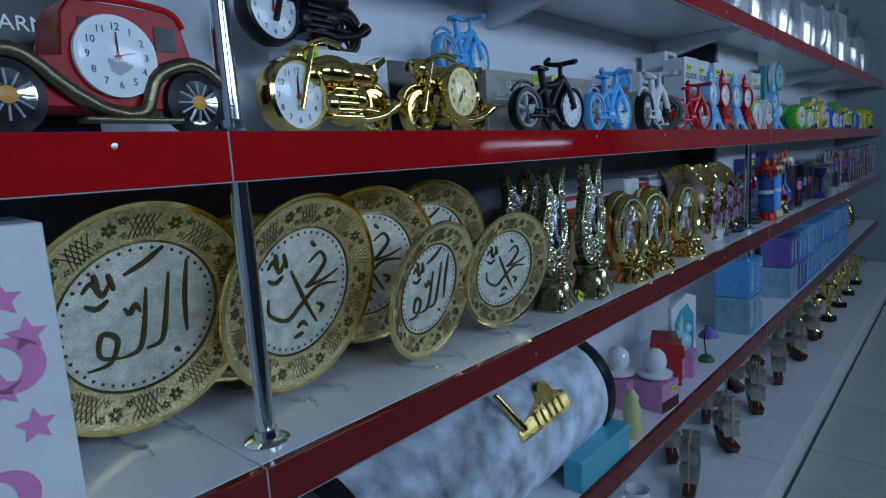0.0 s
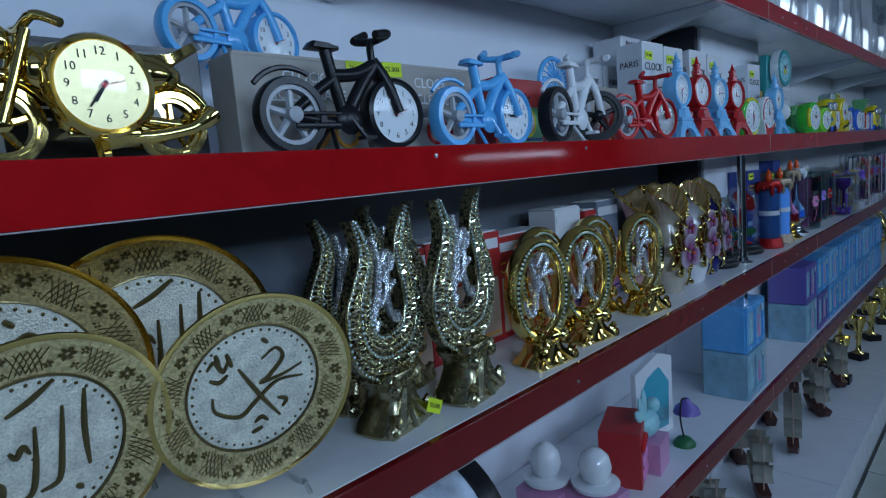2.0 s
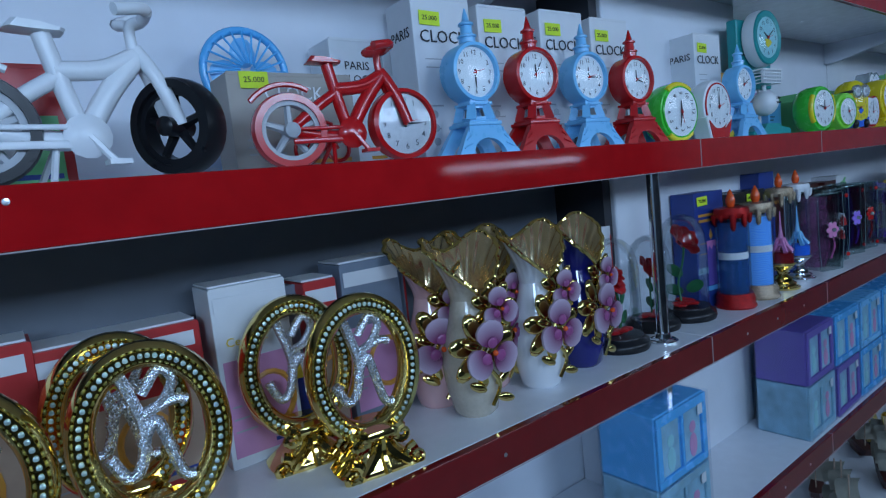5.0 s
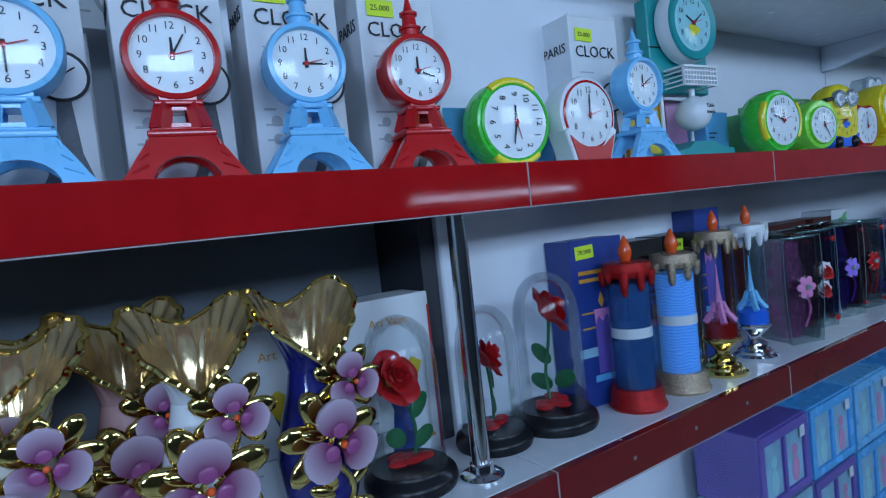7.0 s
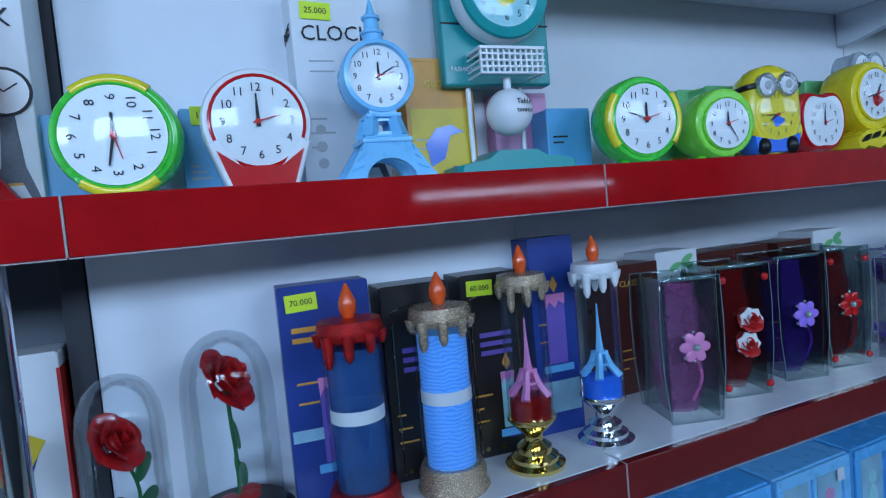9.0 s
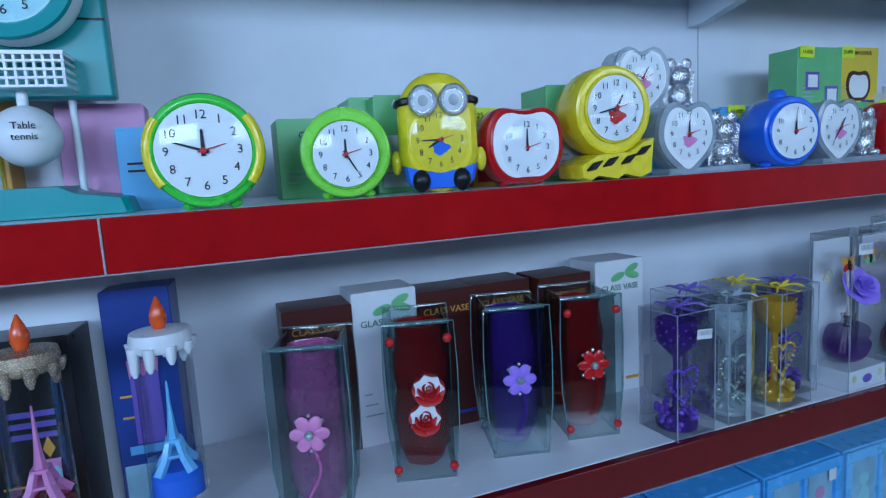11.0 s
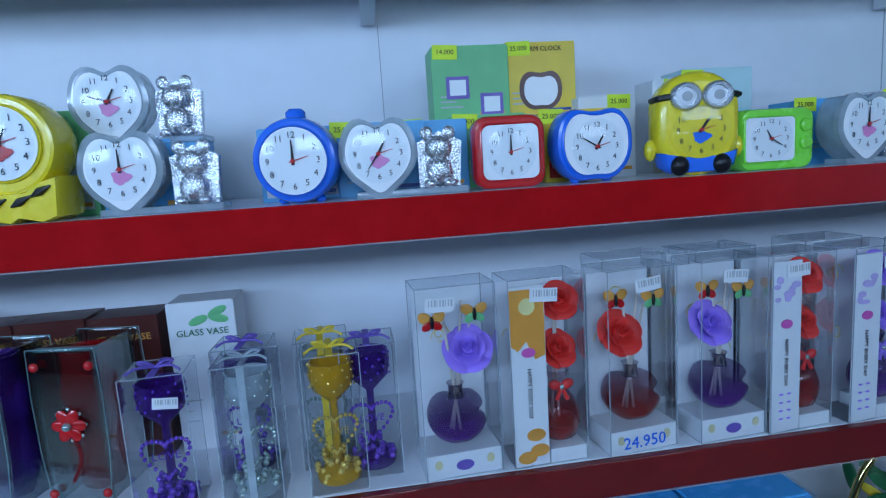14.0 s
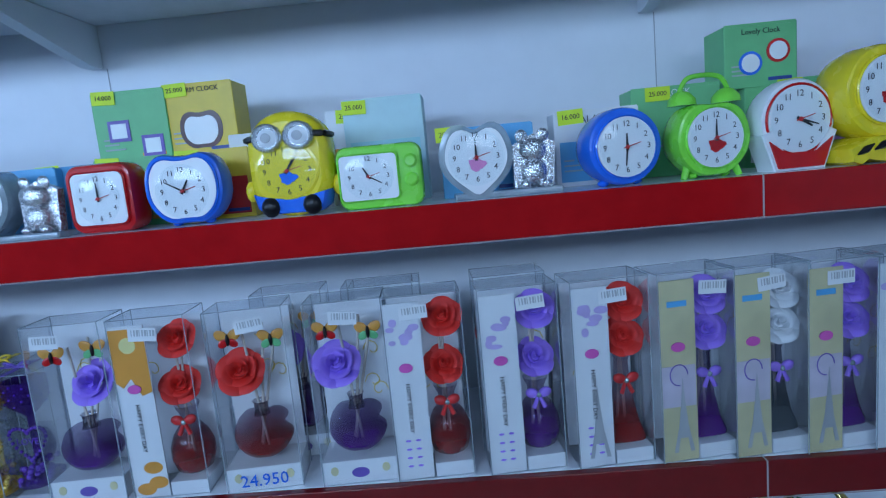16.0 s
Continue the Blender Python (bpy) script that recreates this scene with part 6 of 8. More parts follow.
            part("printed_tower", stack(B(), tower, [(fy - 0.0005, 1), (fy - 0.001, 1)], (cx + 0.004, 0, 0)), M["grey"], c)
        if words:
            lettering(words, c, cx, fy - 0.0008, h * 0.4, 0.0075, ry=90)
        part("seal", stack(B(), oval(0.0085, 0.0058, 20, h * 0.62), [(fy, 1), (fy - 0.0014, 1)], (cx, 0, 0)), M["sealpink"], c)
        part("foot_card", box(B(), -w / 2 + cw + 0.002, w / 2 - 0.001, -d / 2 + 0.001, d / 2 - 0.005, 0, 0.018, 0.0008), M["card"], c)
        if kind == "cone":
            loops = []
            for hw, hd, z in ((0.0255, 0.016, 0.019), (0.026, 0.016, 0.024), (0.019, 0.013, 0.04), (0.0125, 0.01, 0.07), (0.009, 0.0085, 0.1), (0.0075, 0.0075, 0.122), (0.009, 0.009, 0.126)):
                loops.append([(bx + hw * math.copysign(abs(math.cos(t)) ** 0.5, math.cos(t)), hd * math.copysign(abs(math.sin(t)) ** 0.5, math.sin(t)), z) for t in [2 * math.pi * i / 20 for i in range(20)]])
            part("bottle", rings(B(), loops), M[oil], c, "tall tower-shaped glass bottle with dyed oil")
            z0, zb = 0.125, 0.1
        else:
            part("bottle", lathe(B(), [(0.014, 0.019), (0.022, 0.024), (0.027, 0.04), (0.0265, 0.054), (0.021, 0.07), (0.0115, 0.083), (0.01, 0.096), (0.0145, 0.106), (0.0155, 0.109)], 48, at=(bx, 0, 0), lobes=16, lobe=0.022, cap=False), M[oil], c, "ribbed glass bottle with dyed oil")
            z0, zb = 0.108, 0.09
        for sg in (-1, 1):
            b2 = bmesh.new()
            ball(b2, (0.0085, 0, 0), 0.0085, 1, 0.5, 0.75, 10)
            loop = part("bow_loop", b2, M["bowred" if key == "redglass" else "lilac"], c)
            loop.matrix_basis = pose(bx, -0.015, zb, 0, -18 if sg > 0 else 198, 0)
            part("bow_tail", tube(B(), [(bx, -0.0155, zb), (bx + sg * 0.007, -0.017, zb - 0.016)], [0.0022, 0.003], 6), M["bowred" if key == "redglass" else "lilac"], c)
        part("bow_knot", ball(B(), (bx, -0.017, zb), 0.0035, 1, 0.8, 1, 8), M["jewel"], c)
    for k, (tx, tz) in enumerate(((-0.014, h - 0.036), (0.018, h - 0.026), (0.03, h - 0.055))[:3 if kind == "apple" else 2]):
        part("reed", tube(B(), [(bx * 0.9 - tx * 0.25, 0.004 * k - 0.002, 0.045), (bx + tx * (0.8 if kind == "apple" else 0.25), 0.004 * k - 0.002, tz)], 0.0018, 6), M["reed"], c)
    side = 0.02 if x < 1.8 else -0.022
    if kind == "apple":
        rose_head(c, side * 0.8, -0.01, z0 + 0.05, 1.0, petal)
        fb = -1 if side > 0 else 1
        for q, bz in ((fb, h - 0.045), (-fb, h - 0.04))[:2 if butterfly else 1]:
            for sg in (-1, 1):
                for k, (ang, size, mk) in enumerate(((35, 0.012, "cardorange"), (-35, 0.009, "cardgreen" if q > 0 else "red"))):
                    b2 = bmesh.new()
                    ball(b2, (size * 0.8, 0, 0), size * 0.75, 1.1, 0.12, 0.75, 10)
                    wing = part("butterfly_wing", b2, M[mk], c)
                    wing.matrix_basis = pose(q * 0.026, -0.012 - 0.001 * k, bz, 0, -ang if sg > 0 else 180 + ang, 0)
            part("butterfly_body", ball(B(), (q * 0.026, -0.014, bz), 0.0025, 1, 1, 3.2, 8), M["black"], c)
    else:
        rose_head(c, bx, -0.01, z0 + 0.03, 0.84, petal)
        rose_head(c, bx + 0.003, -0.008, h - 0.034, 0.84, petal)
    barcode(c, random.uniform(-0.02, 0.02), -d / 2 - 0.0008, h - 0.02, 0.034)
    if price:
        lettering(price, c, 0, -d / 2 - 0.0008, 0.013, 0.022, "royal")
    return c


# ---------- top-of-shelf row, from the car to the last yellow clock ----------
car_clock(-2.463, 4).scale = (0.94, 0.94, 0.94)
moto_clock(-2.089, 6, False, 0.225, Z1 + 0.149, "black")
moto_clock(-2.135, 6, False, 0.115)
moto_clock(-1.89, 4, True, 0.105)
bike_clock(-1.609, "black", -4, "black", tyre="black", hour=12, minute=0)
bike_clock(-1.330, "blue", 2, "light blue", hour=9, minute=46, tyre="blue")
bike_clock(-1.047, "white", 6, "white", tyre="black", clock=False, s=1.12)
bike_clock(-0.753, "red", -8, "red", tyre="red", hour=12, minute=15)
bike_clock(-1.645, "blue", 10, "light blue", y=0.26, z=Z1 + 0.14, tyre="blue", s=0.95)
eiffel_clock(-0.524, "sky", -4, 6, 30, colour="sky blue")
eiffel_clock(-0.390, "red", -8, 12, 5, colour="red")
eiffel_clock(-0.253, "sky", -6, 12, 15, colour="sky blue")
eiffel_clock(-0.107, "red", -8, 12, 18, colour="red")
eiffel_clock(0.332, "sky", -3, 12, 10, colour="sky blue")
gs = cased_clock("round_clock", 0.047, oval(0.056, 0.056, 36, 0.057), "green", "green and yellow round alarm clock turned on its side", y=0.09, rz=-8, dz=0.057, r=0.046, hour=9, minute=17, spin=-90)
wr1 = cased_clock("round_clock", 0.185, oval(0.054, 0.054, 36, 0.066), "white", "white round alarm clock with a red base and rim", y=0.075, rz=-2, dz=0.066, r=0.044, bezel="red", depth=0.035)
teal_clock(0.538, -3)
gr = cased_clock("round_clock", 0.716, oval(0.056, 0.056, 36, 0.057), "green", "green round alarm clock with yellow side grips", rz=-8, dz=0.057, r=0.045, hour=12, minute=48)
for gc, turn in ((gs, 90), (gr, 0)):
    for s in (0, 180):
        arc = [radians(turn + s - 38 + 7.6 * i) for i in range(11)]
        part("side_grip", tube(B(), [(0.0515 * math.cos(a), -0.021, 0.057 + 0.0515 * math.sin(a)) for a in arc], 0.006, 8), M["yellow"], gc, "yellow side grip")
cased_clock("round_clock", 0.871, oval(0.048, 0.048, 36, 0.049), "lime", "lime green apple-shaped alarm clock with white dial", rz=-12, dz=0.047, r=0.034, hour=12, minute=25, depth=0.06)
capsule_clock(0.988, 8, 45, -6, 0.92)
cased_clock("apple_clock", 1.106, apple(0.106, 0.1), "red", "red apple-shaped alarm clock with apple-shaped white dial", rz=-4, dz=0.046, r=0.036, face=[(px * 0.82, 0.008 + pz * 0.84) for px, pz in apple(0.106, 0.1)])
y1 = cased_clock("round_clock", 1.242, oval(0.056, 0.056, 36, 0.086), "yellow", "yellow round alarm clock on a striped yellow foot", rz=-3, dz=0.088, r=0.04, hour=1, minute=43, depth=0.055, picture="red", feet=False)
clear_heart_clock(1.408, -3, hour=12, minute=0)
ba = cased_clock("round_clock", 1.584, oval(0.05, 0.05, 36, 0.051), "royal", "royal blue round alarm clock with top button", rz=-8, dz=0.05, r=0.039, depth=0.06)
clear_heart_clock(1.725, -2, hour=1, minute=36)
cased_clock("square_clock", 1.868, rounded(0.092, 0.092, 0.018), "red", "red rounded square alarm clock with square white dial", rz=-2, dz=0.046, r=0.034, face=[(px, pz + 0.012) for px, pz in rounded(0.072, 0.068, 0.01)], sx=0.95)
cased_clock("apple_clock", 1.989, apple(0.106, 0.1), "royal", "royal blue apple-shaped alarm clock with white dial", rz=2, dz=0.046, r=0.036, hour=1, minute=50, face=[(px * 0.82, 0.008 + pz * 0.84) for px, pz in apple(0.106, 0.1)])
capsule_clock(2.146, 1, 6, 2, 1.12)
part("top_button", lathe(B(), [(0.012, 0.098), (0.012, 0.108), (0.008, 0.112)], 16), M["royal"], ba)
tv = cased_clock("square_clock", 2.269, rounded(0.112, 0.082, 0.014), "lime", "lime green television-shaped alarm clock with white dial", rz=2, dz=0.042, r=0.03, dx=-0.014, hour=11, minute=20, face=[(px - 0.014, pz + 0.012) for px, pz in rounded(0.074, 0.058, 0.006)], sx=1.1)
part("knob", lathe(lathe(B(), [(0.009, 0), (0.009, 0.004), (0.006, 0.006)], 16, "y", (0.041, -0.0235, 0.058)), [(0.009, 0), (0.009, 0.004), (0.006, 0.006)], 16, "y", (0.041, -0.0235, 0.034)), M["lime"], tv)
clear_heart_clock(2.441, 4, hour=12, minute=0)
cased_clock("round_clock", 2.605, oval(0.048, 0.048, 36, 0.049), "royal", "royal blue round alarm clock in front of its carton", rz=8, dz=0.048, r=0.037, hour=12, minute=31, depth=0.055)
bell = cased_clock("apple_clock", 2.728, heart(0.1, 0.098, 0.12), "lime", "lime green heart-shaped twin bell alarm clock with handle", rz=8, dz=0.05, r=0.037, hour=12, minute=0, picture="red")
for s in (-1, 1):
    part("bell", lathe(B(), [(0.018, 0.094), (0.017, 0.102), (0.01, 0.11), (0.002, 0.113)], 20, at=(s * 0.03, 0, 0)), M["lime"], bell)
    part("leg", tube(B(), [(s * 0.03, -0.01, 0.02), (s * 0.038, -0.014, 0.0)], [0.006, 0.004], 8), M["lime"], bell)
part("handle", tube(B(), spline([(-0.034, 0, 0.108), (-0.02, 0, 0.128), (0.02, 0, 0.128), (0.034, 0, 0.108)], 5), 0.0032, 8), M["lime"], bell)
wr2 = cased_clock("round_clock", 2.843, oval(0.05, 0.05, 36, 0.062), "white", "white round alarm clock with red rim and red base", rz=8, dz=0.062, r=0.041, hour=4, minute=18, bezel="red", depth=0.035)
y2 = cased_clock("round_clock", 2.949, oval(0.056, 0.056, 36, 0.086), "yellow", "yellow round alarm clock on a striped foot", rz=10, dz=0.088, r=0.04, hour=12, minute=0, depth=0.055, picture="red", feet=False)
for yc in (y1, y2):
    part("striped_foot", stack(B(), [(-0.052, 0.004), (-0.04, 0.0), (-0.03, 0.006), (0.0, 0.0), (0.01, 0.006), (0.036, 0.0), (0.052, 0.006), (0.056, 0.05), (0.04, 0.046), (0.02, 0.034), (-0.03, 0.032), (-0.054, 0.02)], [(0.025, 0.95), (0.02, 1), (-0.03, 1), (-0.035, 0.95)]), M["yellow"], yc)
    bm = B()
    for px, pz in ((-0.035, 0.018), (-0.012, 0.022), (0.014, 0.024), (0.036, 0.034)):
        tube(bm, [(px - 0.01, -0.036, pz - 0.005), (px, -0.037, pz), (px + 0.012, -0.036, pz + 0.006)], [0.001, 0.0048, 0.001], 6)
    part("stripes", bm, M["black"], yc)
up = carton(1.388, 0.125, 0.088, 0.06, "cardblue", y=0.115, label="pale blue printed carton under a clear heart clock", tag="25.000", tagx=-0.38)
clear_heart_clock(1.381, -3, z=Z1 + 0.09, y=0.11, hour=1, minute=48)
cased_clock("round_clock", 3.08, oval(0.045, 0.045, 36, 0.046), "royal", "blue round alarm clock", rz=8, dz=0.046, r=0.036)
cased_clock("round_clock", 3.21, oval(0.048, 0.048, 36, 0.049), "lime", "lime green round alarm clock", rz=6, dz=0.048, r=0.037)
capsule_clock(3.34, 12, 10, 5)
cased_clock("square_clock", 3.47, rounded(0.09, 0.09, 0.018), "royal", "blue rounded square alarm clock", rz=4, dz=0.045, r=0.034)

for wc in (wr1, wr2):
    part("stand", stack(B(), [(-0.034, 0.0), (0.034, 0.0), (0.05, 0.045), (0.04, 0.05), (0.02, 0.02), (-0.02, 0.02), (-0.04, 0.05), (-0.05, 0.045)], [(-0.022, 0.96), (-0.02, 1), (0.012, 1)]), M["white"], wc)
    part("stand_insert", stack(B(), [(-0.03, 0.003), (0.03, 0.003), (0.042, 0.038), (0.02, 0.022), (-0.02, 0.022), (-0.042, 0.038)], [(-0.024, 1), (-0.02, 1)]), M["red"], wc)

# cartons behind the clocks
BOOK = "light printed clock carton"
carton(-2.520, 0.15, 0.16, 0.08, "cardblack", y=0.24, text="ALARM|Classic Car", ink="dial", ts=0.15, tag="35.000", tagx=-0.3, label="black printed carton for the car clock")
carton(-2.431, 0.13, 0.15, 0.08, "card", y=0.29, label=BOOK, lines=3)
carton(-2.048, 0.2, 0.135, 0.06, "card", y=0.205, text="Alarm Clock", ts=0.13, pic="grey", tag="35.000", tagx=-0.35, label="white printed carton for the gold motorcycle clock")
carton(-1.844, 0.2, 0.13, 0.06, "cardblack", y=0.2, ink="dial", lines=3, pic="gold", label="black printed carton for the gold motorcycle clock")
bike_boxes = [carton(-1.380, 0.19, 0.125, 0.06, "cardgrey", y=0.16, text="CLOCK|BICYCLE MODEL", ts=0.11, ink="dial", tag="25.000", tagx=-0.4, lines=3, label="grey-brown carton printed with a bicycle clock")]
bike_boxes.append(carton(-1.612, 0.19, 0.125, 0.06, "cardgrey", y=0.17, text="CLOCK|PHOTO FRAME", ts=0.1, ink="dial", lines=2, label="grey-brown printed clock carton", tag="25.000", tagx=0.45))
carton(-1.131, 0.15, 0.12, 0.06, "cardred", y=0.16, text="Bicycle", ts=0.16, ink="cardblack", tz=0.74, panel="cardgreen", label="red and yellow carton with bicycle print", pic="yellow")
bike_boxes.append(carton(-0.777, 0.17, 0.125, 0.06, "cardgrey", y=0.18, text="CLOCK", ts=0.14, ink="dial", tag="25.000", tagx=-0.3, label="grey-brown carton printed with a red bicycle"))
def printed_bicycle(box_thing, x, z, size, key, f=-0.0312):
    for wx in (-0.5, 0.5):
        part("printed_wheel", tube(B(), [(x + size * (wx + 0.36 * math.cos(t / 3.2)), f, z + size * (0.36 + 0.36 * math.sin(t / 3.2))) for t in range(20)], size * 0.06, 5, True), M[key], box_thing)
    bm = B()
    for pts in (((-0.5, 0.36), (-0.15, 0.8), (0.3, 0.85), (0.5, 0.36)), ((-0.5, 0.36), (0, 0.34), (0.3, 0.85), (0.36, 1.1), (0.2, 1.15)), ((0, 0.34), (-0.2, 1.0), (-0.35, 1.02))):
        tube(bm, [(x + size * px, f, z + size * pz) for px, pz in pts], size * 0.06, 5)
    part("printed_frame", bm, M[key], box_thing)


printed_bicycle(bike_boxes[0], 0.03, 0.012, 0.05, "red")
printed_bicycle(bike_boxes[1], 0.035, 0.012, 0.05, "cardorange")
printed_bicycle(bike_boxes[2], 0.03, 0.012, 0.045, "red")
paris = [-0.514, -0.374, -0.238, -0.088, 0.306]
for i, px in enumerate(paris):
    bx = carton(px, 0.106, 0.24, 0.07, "card", y=0.165, rz=-3, text="CLOCK", ts=0.24, tz=0.76, tag="25.000", tagx=-0.22, lines=0, tagz=0.87, label="white carton printed with a tower clock")
    lettering("PARIS", bx, -0.0536, 0, 0.19, 0.021, rz=-90)
    for k in range(2):
        part("print_line", box(B(), -0.036, -0.006, -0.0357, -0.035, 0.15 - 0.012 * k, 0.1515 - 0.012 * k), M["grey"], bx)
    part("printed_dial", lathe(B(), [(0.024, 0), (0.024, 0.0006)], 24, "y", (0.03, -0.0362, 0.112)), M["ink"], bx)
    part("printed_face", lathe(B(), [(0.021, 0), (0.021, 0.0006)], 24, "y", (0.03, -0.0367, 0.112)), M["dial"], bx)
    part("printed_hands", tube(B(), [(0.022, -0.0374, 0.12), (0.03, -0.0374, 0.112), (0.042, -0.0374, 0.12)], 0.0008, 4), M["ink"], bx)
    part("printed_tower", stack(B(), [(0.004, 0.008), (0.016, 0.008), (0.024, 0.024), (0.036, 0.024), (0.042, 0.008), (0.05, 0.008), (0.04, 0.04), (0.036, 0.09), (0.024, 0.09), (0.02, 0.04)], [(-0.0356, 1), (-0.0362, 1)]), M["cardnavygrey"], bx)
    for k in range(3):
        part("printed_seal", lathe(B(), [(0.006, 0), (0.006, 0.0006)], 14, "y", (-0.03, -0.0358, 0.03 + 0.02 * k)), M["grey"], bx)
carton(-0.426, 0.11, 0.09, 0.08, "card", y=0.28, z=Z1 + 0.207, text="PARIS", ts=0.2, pic="grey", label="white carton stacked on the row behind")
carton(-0.500, 0.1, 0.205, 0.07, "card", y=0.29, text="PARIS|CLOCK", ts=0.2, label="white carton printed with a tower clock")
carton(-0.606, 0.09, 0.205, 0.07, "card", y=0.29, text="PARIS|CLOCK", ts=0.2, label="white carton printed with a tower clock")
fan = thing("desk_fan", -0.798, 0.27, Z1, 0, "light blue plastic desk fan with round cage and blades", "fan")
part("cage", tube(B(), [(0.062 * math.cos(2 * math.pi * i / 36), 0, 0.16 + 0.062 * math.sin(2 * math.pi * i / 36)) for i in range(36)], 0.006, 8, True), M["blue"], fan)
bm = B()
for k in range(24):
    a = 2 * math.pi * k / 24
    tube(bm, [(0.012 * math.cos(a), -0.012, 0.16 + 0.012 * math.sin(a)), (0.06 * math.cos(a + 0.3), -0.008, 0.16 + 0.06 * math.sin(a + 0.3))], 0.0016, 5)
part("guard_wires", bm, M["blue"], fan)
for k in range(4):
    blade = part("blade", ball(B(), (0.03, 0, 0), 0.024, 1, 0.12, 0.8, 10), M["sky"], fan)
    blade.matrix_basis = pose(0, 0.004, 0.16, 0, 90 * k, 0)
part("stem", lathe(B(), [(0.05, 0), (0.05, 0.01), (0.012, 0.02), (0.01, 0.1)], 24), M["blue"], fan)
carton(0.146, 0.075, 0.095, 0.06, "cardblue", y=0.17, tag="16.000", tagx=-0.1, label="pale blue clock carton")
carton(-0.006, 0.07, 0.09, 0.06, "cardblue", y=0.17, label="pale blue clock carton")
tb = carton(0.450, 0.1, 0.16, 0.05, "cardorange", y=0.17, label="orange carton printed with a sports scene", panel="cardyellow", text="CLOCK", ts=0.13, ink="cardyellow")
part("printed_figure", stack(B(), [(-0.02, 0.02), (0.0, 0.03), (0.01, 0.06), (0.03, 0.065), (0.012, 0.075), (-0.01, 0.07), (-0.026, 0.05)], [(-0.0252, 1), (-0.0264, 1)]), M["royal"], tb)
carton(0.598, 0.09, 0.12, 0.05, "cardpink", y=0.19, label="pink and white printed carton")
carton(0.656, 0.075, 0.09, 0.06, "cardblue", y=0.15, lines=2, label="blue printed clock carton")
carton(0.853, 0.1, 0.095, 0.06, "cardgreen", y=0.15, text="QUARTZ", ts=0.12, label="pale green clock carton")
carton(0.973, 0.14, 0.12, 0.07, "cardgreen", y=0.18, text="ALARM CLOCK", ts=0.09, tz=0.92, tag="25.000", tagx=-0.15, label="green printed alarm clock carton")
carton(0.987, 0.12, 0.118, 0.07, "cardgreen", y=0.14, text="ALARM CLOCK", ts=0.09, tz=0.93, ink="dial", panel="card", label="green and white alarm clock carton")
carton(1.117, 0.105, 0.098, 0.06, "cardorange", y=0.13, text="CLOCK", ts=0.13, tz=0.9, tag="25.000", tagx=-0.3, ink="dial", label="orange printed apple clock carton", panel="cardred")
carton(1.246, 0.11, 0.13, 0.07, "cardgreen", y=0.14, label="green checked carton behind a yellow clock", panel="card")
carton(1.579, 0.105, 0.095, 0.06, "cardblue", y=0.13, tag="14.000", tagx=-0.2, panel="card", label="blue and white clock carton")
carton(1.771, 0.1, 0.095, 0.06, "cardblue", y=0.13, tag="25.000", tagx=-0.3, label="sky blue heart clock carton")
carton(1.696, 0.12, 0.095, 0.05, "cardblue", y=0.125, text="ZARM", ts=0.12, ink="dial", tag="25.000", tagx=-0.4, label="sky blue heart clock carton")
carton(1.861, 0.11, 0.1, 0.06, "cardgreen", y=0.16, label="green printed clock carton", tag="25.000", tagx=-0.3)
carton(2.001, 0.1, 0.1, 0.06, "cardyellow", y=0.15, label="yellow and red apple clock carton", tag="25.000", tagx=-0.4, panel="cardred")
g1 = carton(1.848, 0.115, 0.108, 0.06, "cardgreen", y=0.2, z=Z1 + 0.102, tag="14.000", tagx=-0.32, label="green carton printed with two square clocks")
for px, pz in ((-0.02, 0.05), (0.03, 0.025)):
    part("printed_clock", box(B(), px - 0.017, px + 0.017, -0.0312, -0.03, pz - 0.016, pz + 0.016, 0.0003), M["cardpurple"], g1)
    part("printed_face", box(B(), px - 0.012, px + 0.012, -0.0318, -0.0312, pz - 0.011, pz + 0.011), M["dial"], g1)
g2 = carton(1.963, 0.11, 0.11, 0.06, "cardyellow", y=0.2, z=Z1 + 0.102, tag="25.000", tagx=-0.3, text="ALARM CLOCK", ts=0.09, tz=0.92, label="yellow and red carton printed with an apple clock")
part("printed_clock", stack(B(), [(px, 0.012 + pz) for px, pz in apple(0.066, 0.06)], [(-0.03, 1), (-0.0312, 1)]), M["cardbrown"], g2)
part("printed_face", stack(B(), [(px, 0.018 + pz) for px, pz in apple(0.052, 0.046)], [(-0.0312, 1), (-0.0318, 1)]), M["dial"], g2)
carton(2.063, 0.09, 0.12, 0.06, "card", y=0.17, tag="25.000", tagx=0.2, label="white clock carton with printed emblem", pic="cardyellow")
carton(2.229, 0.12, 0.145, 0.06, "card", y=0.23, tag="25.000", tagx=-0.2, panel="cardorange", label="pale carton printed with a television clock")
carton(2.265, 0.12, 0.155, 0.06, "mintcard", y=0.2, tag="25.000", tagx=-0.35, panel="mint", label="pale blue carton printed with a television clock")
carton(2.425, 0.13, 0.095, 0.06, "cardblue", y=0.125, tag="25.000", tagx=-0.4, label="sky blue heart clock carton")
carton(2.595, 0.12, 0.105, 0.06, "card", y=0.15, tag="16.000", tagx=-0.3, text="ALARM", ts=0.12, tz=0.88, panel="cardblue", label="white and blue alarm clock carton")
carton(2.731, 0.13, 0.13, 0.06, "cardgreen", y=0.19, tag="25.000", tagx=-0.2, text="CLOCK", ts=0.1, tz=0.93, ink="dial", label="green and white clock carton")
carton(2.915, 0.13, 0.125, 0.06, "cardgreen", y=0.2, tag="25.000", tagx=0.0, panel="card", label="green checked clock carton")
cb = carton(2.870, 0.105, 0.09, 0.07, "cardgreen", y=0.22, z=Z1 + 0.127, text="Lovely Clock", ts=0.1, tz=0.88, label="green checked carton stacked on another")
